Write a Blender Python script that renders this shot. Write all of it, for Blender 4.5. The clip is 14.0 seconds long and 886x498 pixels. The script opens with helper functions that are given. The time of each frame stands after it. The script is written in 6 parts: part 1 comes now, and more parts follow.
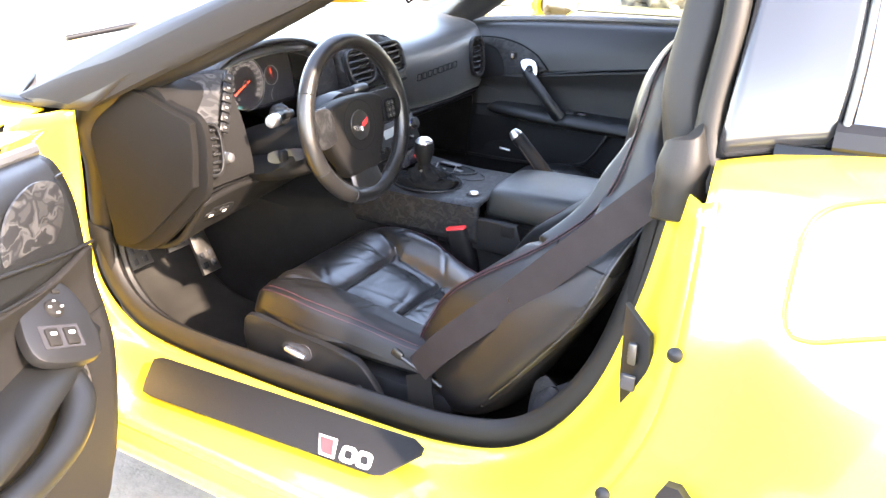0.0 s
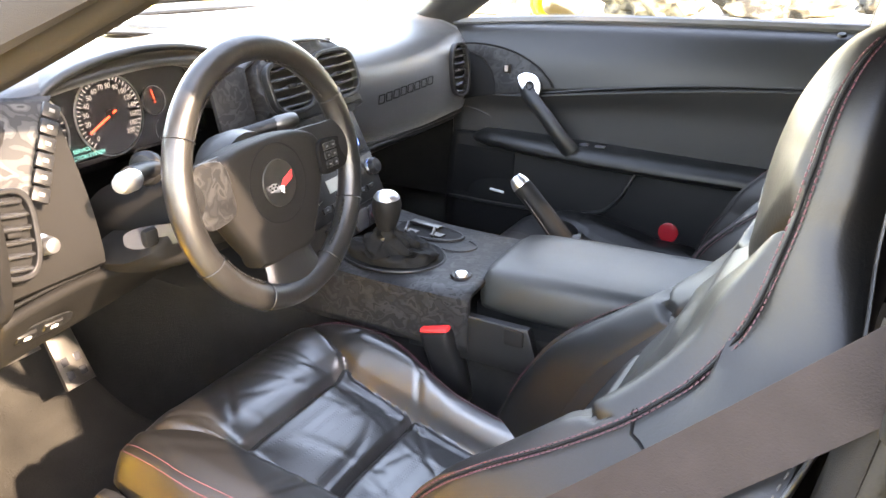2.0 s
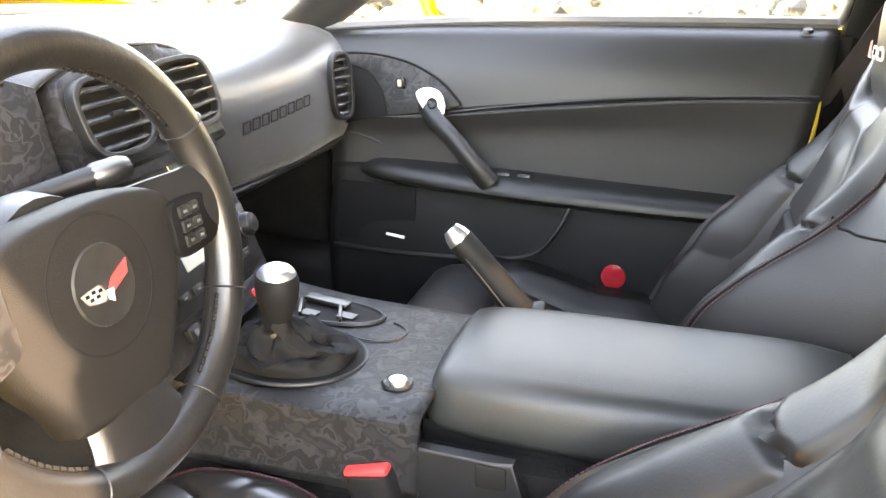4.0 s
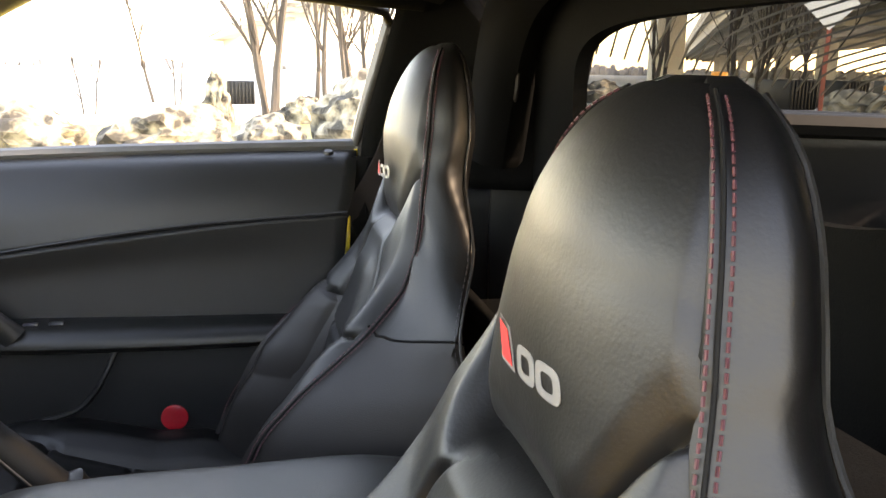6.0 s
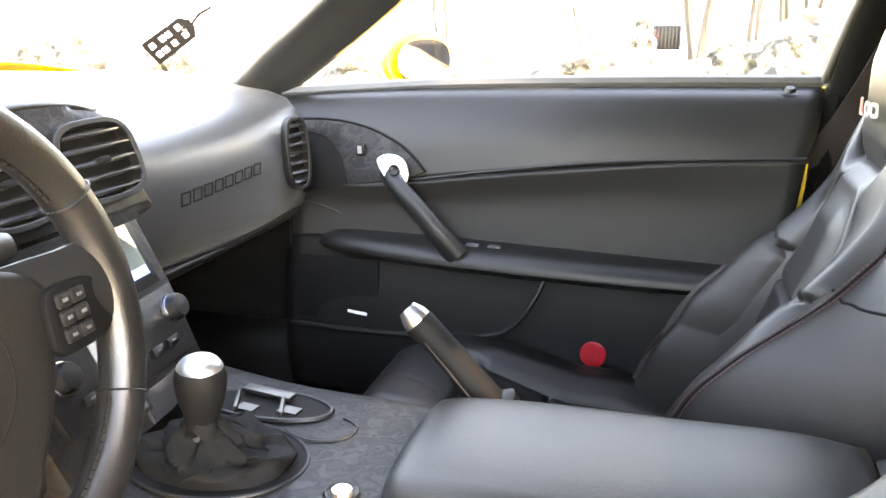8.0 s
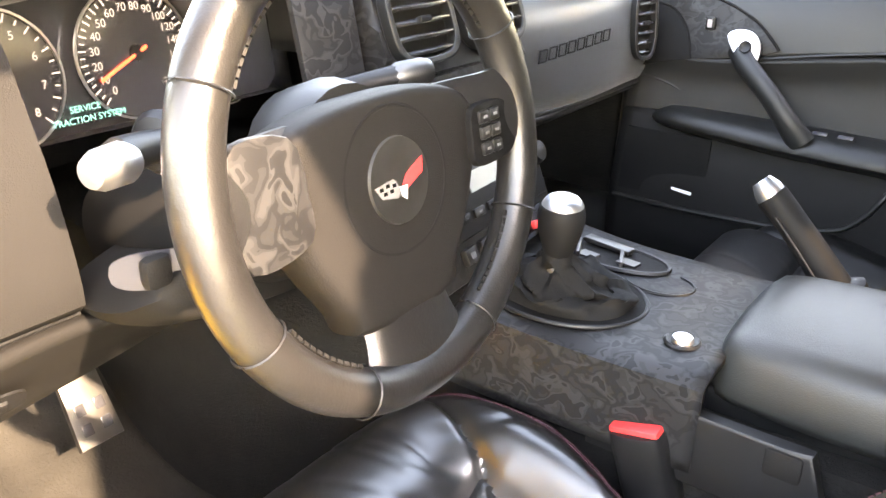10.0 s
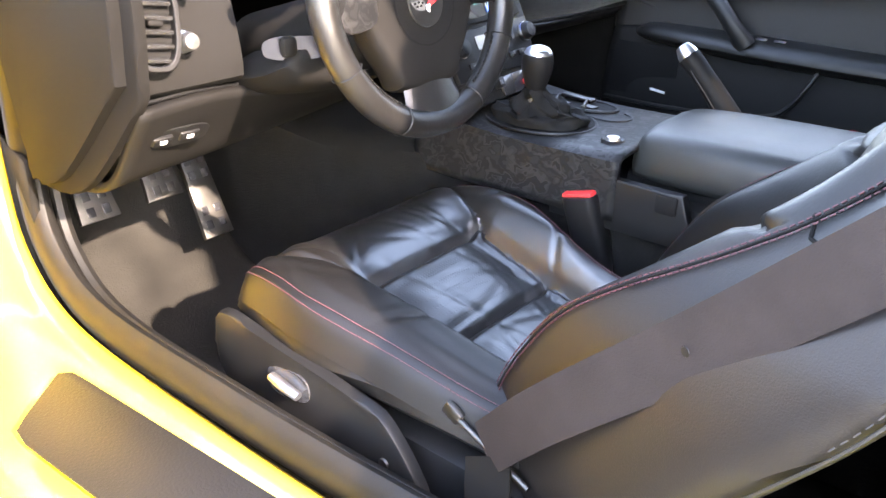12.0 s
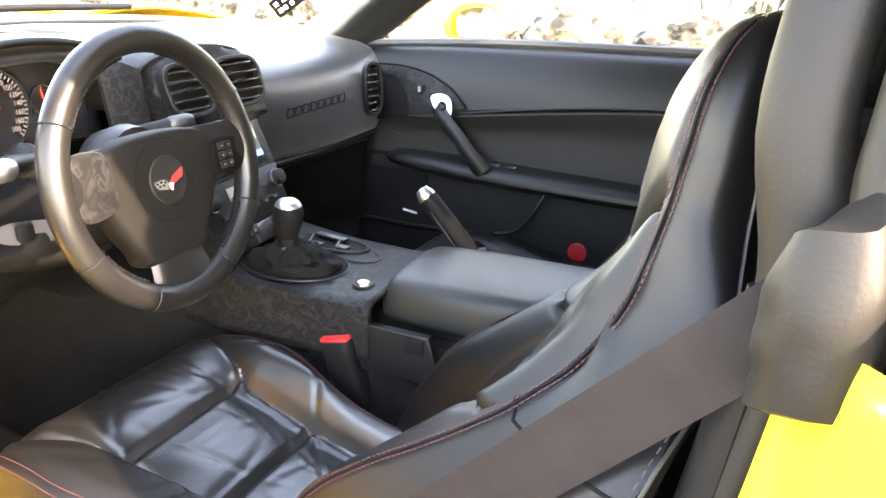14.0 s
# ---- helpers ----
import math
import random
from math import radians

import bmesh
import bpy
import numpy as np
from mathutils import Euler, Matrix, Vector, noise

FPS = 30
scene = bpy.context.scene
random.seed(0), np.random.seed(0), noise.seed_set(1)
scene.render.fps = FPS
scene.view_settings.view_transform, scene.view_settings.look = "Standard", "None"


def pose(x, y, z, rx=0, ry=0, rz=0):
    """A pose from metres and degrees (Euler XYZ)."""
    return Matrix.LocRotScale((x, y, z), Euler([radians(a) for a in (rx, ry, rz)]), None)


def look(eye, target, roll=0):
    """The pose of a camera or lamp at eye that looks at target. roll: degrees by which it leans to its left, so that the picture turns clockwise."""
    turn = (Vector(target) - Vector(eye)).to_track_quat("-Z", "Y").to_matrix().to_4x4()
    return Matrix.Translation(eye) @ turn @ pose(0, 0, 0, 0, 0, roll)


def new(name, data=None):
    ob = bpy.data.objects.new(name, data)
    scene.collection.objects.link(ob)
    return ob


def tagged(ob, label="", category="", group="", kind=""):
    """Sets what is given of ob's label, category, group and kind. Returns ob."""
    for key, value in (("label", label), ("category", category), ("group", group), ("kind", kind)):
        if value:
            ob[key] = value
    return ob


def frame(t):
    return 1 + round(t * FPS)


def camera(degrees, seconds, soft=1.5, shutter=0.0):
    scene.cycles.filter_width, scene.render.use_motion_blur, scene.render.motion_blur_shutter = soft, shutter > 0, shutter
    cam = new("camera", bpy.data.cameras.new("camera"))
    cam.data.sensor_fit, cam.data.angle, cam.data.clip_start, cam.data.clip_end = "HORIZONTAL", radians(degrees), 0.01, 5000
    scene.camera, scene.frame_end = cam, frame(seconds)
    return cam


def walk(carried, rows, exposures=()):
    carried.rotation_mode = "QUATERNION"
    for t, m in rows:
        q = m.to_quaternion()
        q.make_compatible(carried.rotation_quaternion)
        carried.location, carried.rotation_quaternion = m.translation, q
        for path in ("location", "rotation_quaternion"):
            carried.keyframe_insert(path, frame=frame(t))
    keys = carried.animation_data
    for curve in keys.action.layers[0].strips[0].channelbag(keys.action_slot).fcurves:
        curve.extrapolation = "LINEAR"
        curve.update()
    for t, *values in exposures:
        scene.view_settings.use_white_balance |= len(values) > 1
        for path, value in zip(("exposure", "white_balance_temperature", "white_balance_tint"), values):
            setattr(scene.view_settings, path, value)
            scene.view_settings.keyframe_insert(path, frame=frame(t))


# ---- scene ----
cam = camera(56.7, 14.0)
PATH = [
    (0, (0.845, -1.594, 1.178), (-0.101, -0.019, 0.387), -0.2),
    (0.5, (0.788, -1.48, 1.159), (-0.173, 0.12, 0.439), -0.1),
    (1, (0.681, -1.363, 1.138), (-0.233, 0.266, 0.423), -0.9),
    (1.5, (0.608, -1.228, 1.101), (-0.274, 0.408, 0.361), -0.5),
    (2, (0.542, -1.077, 1.077), (-0.358, 0.535, 0.309), -0.1),
    (2.2, (0.515, -1.035, 1.056), (-0.408, 0.564, 0.287), -0.3),
    (4.3, (0.284, -0.752, 0.998), (-0.105, 1.088, 0.317), 0.4),
    (4.5, (0.295, -0.741, 0.998), (0.049, 1.14, 0.365), 0.4),
    (5, (0.326, -0.734, 1.014), (0.431, 1.188, 0.472), 0.3),
    (5.5, (0.347, -0.735, 1.02), (0.665, 1.18, 0.539), 1.0),
    (6, (0.333, -0.729, 1.0), (0.743, 1.179, 0.566), 1.0),
    (6.5, (0.313, -0.725, 0.963), (0.749, 1.186, 0.568), 0.8),
    (7, (0.288, -0.73, 0.965), (0.507, 1.216, 0.557), 0.7),
    (7.5, (0.285, -0.724, 0.98), (0.092, 1.205, 0.487), 0.4),
    (8, (0.286, -0.668, 0.973), (-0.254, 1.174, 0.41), -0.1),
    (8.5, (0.274, -0.623, 0.944), (-0.506, 1.113, 0.33), -0.5),
    (9, (0.234, -0.612, 0.926), (-0.721, 1.015, 0.264), -0.8),
    (9.2, (0.222, -0.619, 0.927), (-0.799, 0.963, 0.252), -1.1),
    (11.3, (0.461, -1.006, 0.985), (-0.684, 0.308, 0.003), 0.8),
    (11.5, (0.513, -1.025, 0.968), (-0.654, 0.272, -0.01), 0.6),
    (12, (0.539, -1.064, 0.917), (-0.625, 0.32, 0.064), 0.3),
    (12.5, (0.55, -1.122, 0.753), (-0.636, 0.382, 0.177), -0.2),
    (13, (0.565, -1.156, 0.718), (-0.533, 0.461, 0.294), -0.2),
    (13.5, (0.584, -1.116, 0.856), (-0.36, 0.594, 0.424), -0.3),
    (14, (0.578, -1.061, 1.029), (-0.187, 0.66, 0.357), 2.2),
]
EXPOSURES = [(t, e + .2, k, 22) for t, e, k in ((0, 4.85, 8200), (0.5, 5, 8500), (1, 5.05, 8900), (2.2, 5.37, 9800), (4.3, 5.95, 11300), (4.6, 5.9, 11300), (5, 5.5, 11000), (6, 4.5, 10300), (6.5, 4.7, 10200), (7, 4.6, 10200), (7.5, 4.95, 10300), (8.2, 5.88, 11000), (9.2, 6.1, 11300), (11.3, 5.12, 8600), (12.5, 5.25, 8000), (13.2, 5.3, 8500), (14, 5.02, 9800))]
walk(cam, [(t, look(eye, target, roll)) for t, eye, target, roll in PATH], EXPOSURES)
# ---- daylight ----
TO_SUN = Vector((1.0, -0.19, 0.62)).normalized()
world = bpy.data.worlds.new("sky_world")
scene.world = world
world.use_nodes = True
wn = world.node_tree
sky = wn.nodes.new("ShaderNodeTexSky")
sky.sky_type = "NISHITA"
sky.sun_disc = False
sky.sun_elevation = math.asin(TO_SUN.z)
sky.sun_rotation = math.atan2(TO_SUN.x, TO_SUN.y)
sky.dust_density = 0.5
sky.air_density = 1.0
sky.ozone_density = 0.6
wn.links.new(sky.outputs[0], wn.nodes["Background"].inputs[0])
wn.nodes["Background"].inputs[1].default_value = 0.15
sun = new("sun", bpy.data.lights.new("sun", "SUN"))
sun.data.energy, sun.data.angle, sun.data.color = 1.3, radians(1.0), (1.0, 0.95, 0.88)
sun.matrix_world = look(TO_SUN * 20, (0, 0, 0))


# ---- materials ----
def nodes(mat):
    nt = mat.node_tree
    return nt, nt.nodes["Principled BSDF"], lambda kind: nt.nodes.new(kind)


def material(name, colour, rough=0.5, metal=0.0, vary=0.25, scale=8.0, grain=0.0, grain_scale=400.0, spots=None, coat=0.0, spec=0.5,
             bump2=0.0, bump2_scale=30.0, rough_vary=0.05):
    """Painted, moulded or woven stuff: colour varied at two scales, relief from grain."""
    m = bpy.data.materials.new(name)
    m.use_nodes = True
    nt, p, add = nodes(m)
    tc = add("ShaderNodeTexCoord")
    n1 = add("ShaderNodeTexNoise")
    n1.inputs["Scale"].default_value, n1.inputs["Detail"].default_value = scale, 6
    n2 = add("ShaderNodeTexNoise")
    n2.inputs["Scale"].default_value, n2.inputs["Detail"].default_value = grain_scale, 3
    for n in (n1, n2):
        nt.links.new(tc.outputs["Object"], n.inputs["Vector"])
    mix = add("ShaderNodeMix")
    mix.data_type = "RGBA"
    c = Vector(colour)
    mix.inputs["A"].default_value = (*(c * (1 - vary)), 1)
    mix.inputs["B"].default_value = (*(spots or c * (1 + vary)), 1)
    nt.links.new(n1.outputs["Fac"], mix.inputs["Factor"])
    nt.links.new(mix.outputs["Result"], p.inputs["Base Color"])
    rr = add("ShaderNodeMapRange")
    rr.inputs["To Min"].default_value, rr.inputs["To Max"].default_value = max(0.02, rough - rough_vary), min(1, rough + rough_vary)
    nt.links.new(n1.outputs["Fac"], rr.inputs["Value"])
    nt.links.new(rr.outputs[0], p.inputs["Roughness"])
    p.inputs["Metallic"].default_value = metal
    p.inputs["Specular IOR Level"].default_value = spec
    p.inputs["Coat Weight"].default_value = coat
    p.inputs["Coat Roughness"].default_value = 0.04
    last = None
    for strength, node, dist in ((grain, n2, 0.0008), (bump2, None, 0.004)):
        if not strength:
            continue
        if node is None:
            node = add("ShaderNodeTexNoise")
            node.inputs["Scale"].default_value, node.inputs["Detail"].default_value = bump2_scale, 4
            nt.links.new(tc.outputs["Object"], node.inputs["Vector"])
        b = add("ShaderNodeBump")
        b.inputs["Strength"].default_value, b.inputs["Distance"].default_value = strength, dist
        nt.links.new(node.outputs["Fac"], b.inputs["Height"])
        if last:
            nt.links.new(last.outputs[0], b.inputs["Normal"])
        nt.links.new(b.outputs[0], p.inputs["Normal"])
        last = b
    return m


def camo_material(name, dark, light, scale):
    """Vinyl wrap with a leafy camouflage print: two blotched greys over black, satin."""
    m = bpy.data.materials.new(name)
    m.use_nodes = True
    nt, p, add = nodes(m)
    tc = add("ShaderNodeTexCoord")
    warp = add("ShaderNodeTexNoise")
    warp.inputs["Scale"].default_value = scale * 0.6
    nt.links.new(tc.outputs["Object"], warp.inputs["Vector"])
    vm = add("ShaderNodeVectorMath")
    vm.operation = "MULTIPLY_ADD"
    vm.inputs[1].default_value = (0.035, 0.035, 0.035)
    nt.links.new(warp.outputs["Color"], vm.inputs[0])
    nt.links.new(tc.outputs["Object"], vm.inputs[2])
    sc = add("ShaderNodeMapping")
    sc.inputs["Scale"].default_value = (0.6, 1.0, 1.0)
    sc.inputs["Rotation"].default_value = (0.5, 0.4, 0.6)
    nt.links.new(vm.outputs[0], sc.inputs["Vector"])
    v = add("ShaderNodeTexNoise")
    v.inputs["Scale"].default_value, v.inputs["Detail"].default_value, v.inputs["Distortion"].default_value = scale, 0.8, 0.7
    nt.links.new(sc.outputs[0], v.inputs["Vector"])
    ramp = add("ShaderNodeValToRGB")
    ramp.color_ramp.interpolation = "CONSTANT"
    e = ramp.color_ramp.elements
    e[0].color = (*[a * 0.6 + b * 0.4 for a, b in zip(dark, light)], 1)
    e[1].position, e[1].color = 0.40, (*dark, 1)
    for at, mixed in ((0.50, 0.55), (0.55, 1.0), (0.62, 0.0)):
        k = e.new(at)
        k.color = (*[a * (1 - mixed) + b * mixed for a, b in zip(dark, light)], 1)
    nt.links.new(v.outputs["Fac"], ramp.inputs[0])
    nt.links.new(ramp.outputs[0], p.inputs["Base Color"])
    rr = add("ShaderNodeMapRange")
    rr.inputs["From Min"].default_value, rr.inputs["From Max"].default_value = 0.0, max(light)
    rr.inputs["To Min"].default_value, rr.inputs["To Max"].default_value = 0.52, 0.42
    nt.links.new(ramp.outputs[0], rr.inputs["Value"])
    nt.links.new(rr.outputs[0], p.inputs["Roughness"])
    p.inputs["Specular IOR Level"].default_value = 0.13
    return m


def glass_material(name, tint, gloss):
    """A thin pane: mostly clear, a little mirror."""
    m = bpy.data.materials.new(name)
    m.use_nodes = True
    nt = m.node_tree
    nt.nodes.remove(nt.nodes["Principled BSDF"])
    t = nt.nodes.new("ShaderNodeBsdfTransparent")
    t.inputs[0].default_value = (*tint, 1)
    g = nt.nodes.new("ShaderNodeBsdfGlossy")
    g.inputs["Roughness"].default_value = 0.02
    mx = nt.nodes.new("ShaderNodeMixShader")
    mx.inputs[0].default_value = gloss
    nt.links.new(t.outputs[0], mx.inputs[1])
    nt.links.new(g.outputs[0], mx.inputs[2])
    nt.links.new(mx.outputs[0], nt.nodes["Material Output"].inputs[0])
    return m


def glow_material(name, colour, strength):
    m = bpy.data.materials.new(name)
    m.use_nodes = True
    p = m.node_tree.nodes["Principled BSDF"]
    p.inputs["Base Color"].default_value = (*[c * 0.03 for c in colour], 1)
    p.inputs["Emission Color"].default_value = (*colour, 1)
    p.inputs["Emission Strength"].default_value = strength
    return m


BOOT = material("soft_boot_leather", (0.004658, 0.004501, 0.004347), 0.75, spec=0.12, vary=0.3, scale=30, grain=0.5, grain_scale=600)
SHEEN = material("worn_glossy_leather", (0.007338, 0.006846, 0.006648), 0.31, vary=0.3, scale=18, grain=0.08, grain_scale=700, bump2=0.02, bump2_scale=70, spec=1, rough_vary=0.05)
TAGBLACK = material("matte_card", (0.00184, 0.00184, 0.00184), 0.9, spec=0.05)
# same leather with gloss cut to keep the yellow jamb's reflection off
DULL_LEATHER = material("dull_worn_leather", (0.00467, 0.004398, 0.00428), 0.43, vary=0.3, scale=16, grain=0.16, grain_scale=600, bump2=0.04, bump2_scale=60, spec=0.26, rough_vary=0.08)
SEAM = material("dark_seam", (0.004313, 0.004313, 0.004313), 0.85, spec=0.1)
LEATHER = material("black_leather", (0.003233, 0.00304, 0.00304), 0.45, vary=0.25, scale=14, grain=0.20, grain_scale=420, bump2=0.05, bump2_scale=70, spec=0.28, rough_vary=0.07)


def perforated(base):
    """The same leather with rows of tiny pinholes."""
    m = base.copy()
    m.name = "perforated_leather"
    nt, p, add = nodes(m)
    tc = add("ShaderNodeTexCoord")
    vo = add("ShaderNodeTexVoronoi")
    vo.inputs["Scale"].default_value, vo.inputs["Randomness"].default_value = 230.0, 0.0
    nt.links.new(tc.outputs["Object"], vo.inputs["Vector"])
    ramp = add("ShaderNodeMapRange")
    ramp.inputs["From Min"].default_value, ramp.inputs["From Max"].default_value = 0.22, 0.34
    nt.links.new(vo.outputs["Distance"], ramp.inputs["Value"])
    b = add("ShaderNodeBump")
    b.inputs["Strength"].default_value, b.inputs["Distance"].default_value = 0.22, 0.0009
    nt.links.new(ramp.outputs[0], b.inputs["Height"])
    old = p.inputs["Normal"].links[0].from_socket
    nt.links.new(old, b.inputs["Normal"])
    nt.links.new(b.outputs[0], p.inputs["Normal"])
    return m


PERFORATED = perforated(SHEEN)
PERFORATED_BACK = LEATHER
WING = material("dull_brown_vinyl", (0.008505, 0.007166, 0.006806), 0.45, spec=0.24, vary=0.2, scale=12, grain=0.3, grain_scale=700)
SEATBACK = material("black_vinyl_back", (0.008625, 0.007761, 0.0069), 0.5, grain=0.4, grain_scale=600)
PLASTIC = material("soft_black_plastic", (0.006665, 0.006895, 0.006895), 0.42, spec=0.26, vary=0.18, scale=10, grain=0.35, grain_scale=900)
HARD = material("hard_black_plastic", (0.006765, 0.006765, 0.006989), 0.42, vary=0.2, scale=20, grain=0.12, grain_scale=800, spec=0.22)
# darker copy of TRIM whose colour tones down the overlit dash parts
DASH_PLASTIC = material("dash_plastic", (0.00607, 0.005719, 0.005378), 0.7, spec=0.1, vary=0.18, scale=9, grain=0.35, grain_scale=900)
TRIM = material("grey_brown_plastic", (0.007481, 0.00691, 0.006447), 0.75, spec=0.13, vary=0.18, scale=9, grain=0.35, grain_scale=900)
DASHTOP = material("dash_soft_skin", (0.006265, 0.006374, 0.006374), 0.31, spec=0.35, vary=0.15, scale=8, grain=0.4, grain_scale=800, coat=0.15)
DASHTOP.node_tree.nodes["Principled BSDF"].inputs["Sheen Weight"].default_value = 0.12
DASHTOP.node_tree.nodes["Principled BSDF"].inputs["Coat Roughness"].default_value = 0.30
GLOSS = material("gloss_black", (0.023, 0.023, 0.02587), 0.12, vary=0.2)
RUBBER = material("worn_rubber", (0.003331, 0.00311, 0.002885), 0.55, vary=0.45, scale=9, grain=0.3, grain_scale=300, spots=(0.009324, 0.008654, 0.007546), spec=0.25)
# dusty carpet, also made paler than CARPET to brighten the sunlit floor patch
CARPET_DUSTY = material("dusty_carpet", (0.006456, 0.006186, 0.005647), 0.95, vary=0.5, scale=12, grain=1.0, grain_scale=900, spots=(0.0296, 0.02797, 0.02474), spec=0.1, bump2=0.3, bump2_scale=250)
RUBBER_BLACK = material("clean_black_rubber", (0.0345, 0.0345, 0.0345), 0.5, vary=0.2)
CARPET = material("black_carpet", (0.003835, 0.003778, 0.003616), 0.95, vary=0.5, scale=30, grain=1.0, grain_scale=900, spots=(0.01205, 0.0115, 0.01068), spec=0.1, bump2=0.3, bump2_scale=250)
YELLOW = material("yellow_paint", (0.88, 0.62, 0.045), 0.24, vary=0.03, scale=3, coat=1.0)
CAMO = camo_material("dark_camo_wrap", (0.006, 0.006, 0.0064), (0.016, 0.016, 0.0163), 60)
CAMO_LIGHT = camo_material("grey_camo_wrap", (0.009, 0.009, 0.0095), (0.030, 0.030, 0.030), 40)
SILVER = material("satin_aluminium", (0.55, 0.55, 0.55), 0.36, metal=1.0, vary=0.1, scale=60)
CHROME = material("chrome", (0.85, 0.85, 0.86), 0.08, metal=1.0, vary=0.05)
STEEL = material("worn_steel", (0.10, 0.097, 0.092), 0.45, metal=1.0, vary=0.3, scale=40)
RED = material("red_plastic", (0.62, 0.03, 0.03), 0.4, vary=0.1)
RED_REFLECTOR = material("red_reflector", (0.252, 0.0084, 0.014), 0.18, vary=0.1, grain=0.5, grain_scale=600)
RED_THREAD = material("red_thread", (0.042, 0.006, 0.0096), 0.7, vary=0.2)
GREY_THREAD = material("grey_thread", (0.0175, 0.0161, 0.0161), 0.7, vary=0.2)
WEBBING = material("dark_webbing", (0.01529, 0.01238, 0.01238), 0.74, vary=0.3, scale=40, grain=0.5, spec=0.1, grain_scale=600, bump2=0.03, bump2_scale=300)
PRINT = material("dim_grey_print", (0.0875, 0.0875, 0.0875), 0.5, vary=0.05)
SOFT = material("soft_leather_grip", (0.004553, 0.004389, 0.004389), 0.66, vary=0.25, scale=20, grain=0.2, grain_scale=700, spec=0.15)
SLAT = material("satin_vent_plastic", (0.0163, 0.0163, 0.01677), 0.22, vary=0.1, spec=0.9)
# aerial haze put into the pale colour of the far trees
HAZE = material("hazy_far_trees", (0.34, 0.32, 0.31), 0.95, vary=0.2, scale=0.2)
RIM_LEATHER = material("worn_rim_leather", (0.00644, 0.006115, 0.005958), 0.36, vary=0.3, scale=20, grain=0.2, grain_scale=600, bump2=0.1, bump2_scale=90, spec=0.42, rough_vary=0.1)
HUB = material("hub_soft_plastic", (0.005713, 0.005291, 0.005045), 0.62, vary=0.12, scale=10, grain=0.35, grain_scale=900, spec=0.12)
DISC = material("black_disc", (0.00345, 0.00345, 0.003624), 0.6, vary=0.1, spec=0.06)
EMBLEM = material("pale_emblem", (0.112, 0.1085, 0.105), 0.5, vary=0.1)
COVER = material("matt_brown_cover", (0.00644, 0.006054, 0.005667), 0.8, vary=0.15, scale=9, grain=0.35, grain_scale=900, spec=0.03)
# grey base and gloss tuned together to imitate the hazy sky reflection
PANEL = material("faded_gloss_panel", (0.01725, 0.01725, 0.01811), 0.2, vary=0.2, scale=4, coat=0.25, spec=0.4)
WHITE = material("white_print", (0.6, 0.6, 0.59), 0.5, vary=0.05)
ORANGE = material("orange_plastic", (0.8, 0.28, 0.03), 0.4, vary=0.1)
HEADLINER = material("black_headliner", (0.003, 0.003, 0.003), 0.95, grain=0.6, grain_scale=500, spec=0.06)
GLASS = glass_material("clear_glass", (0.97, 0.98, 0.97), 0.05)
GLASS_FRONT = glass_material("windscreen_glass", (0.86, 0.88, 0.87), 0.05)
GLASS_TINT = glass_material("tinted_glass", (0.17, 0.165, 0.155), 0.03)
GLASS_DARK = glass_material("dark_glass", (0.10, 0.10, 0.11), 0.22)
# base colour kept low to dim a reflection that would burn out
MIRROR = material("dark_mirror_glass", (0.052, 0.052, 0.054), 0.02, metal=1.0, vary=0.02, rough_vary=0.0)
SCREEN = glow_material("lit_map_screen", (0.50, 0.58, 0.48), 0.069)
SCREEN_BLUE = glow_material("lit_blue_bar", (0.06, 0.16, 0.75), 0.276)
DIAL_GLOW = glow_material("dim_dial_print", (0.75, 0.75, 0.78), 0.0345)
NEEDLE = glow_material("red_needle", (0.9, 0.08, 0.04), 0.161)
LCD = glow_material("dim_teal_letters", (0.10, 0.45, 0.45), 0.115)
ASPHALT = material("worn_pale_asphalt", (0.17, 0.165, 0.158), 0.9, vary=0.3, scale=30, grain=1.0, grain_scale=120, spots=(0.30, 0.29, 0.275), bump2=0.6, bump2_scale=90)
LINE_PAINT = material("white_road_paint", (0.7, 0.7, 0.68), 0.8, vary=0.2, scale=20)
GRASS = material("dry_grass", (0.05, 0.07, 0.016), 0.95, vary=0.4, scale=2.2, spots=(0.15, 0.135, 0.05), grain=1, grain_scale=60)
ROCK = material("pale_boulder_stone", (0.020, 0.017, 0.010), 0.9, vary=0.5, scale=5.5, spots=(0.24, 0.21, 0.15), grain=1, grain_scale=40, bump2=1, bump2_scale=8)
blotch = ROCK.node_tree.nodes.new("ShaderNodeMapRange")
blotch.inputs["From Min"].default_value, blotch.inputs["From Max"].default_value = 0.40, 0.66
for link in [k for k in ROCK.node_tree.links if k.to_node.bl_idname == "ShaderNodeMix" and k.to_socket.name == "Factor"]:
    ROCK.node_tree.links.new(link.from_socket, blotch.inputs["Value"])
    ROCK.node_tree.links.new(blotch.outputs[0], link.to_socket)
BARK = material("grey_brown_bark", (0.030, 0.024, 0.019), 0.9, vary=0.35, scale=4, grain=1, grain_scale=30)
CONCRETE = material("pale_concrete", (0.52, 0.49, 0.43), 0.85, vary=0.2, scale=0.6, grain=0.5, grain_scale=10)
PALE_GROUND = material("pale_gravel", (0.36, 0.345, 0.31), 0.95, vary=0.2, scale=0.4, grain=0.8, grain_scale=20)


# ---- shaping tools ----
def V(*a):
    return np.array(a, float)


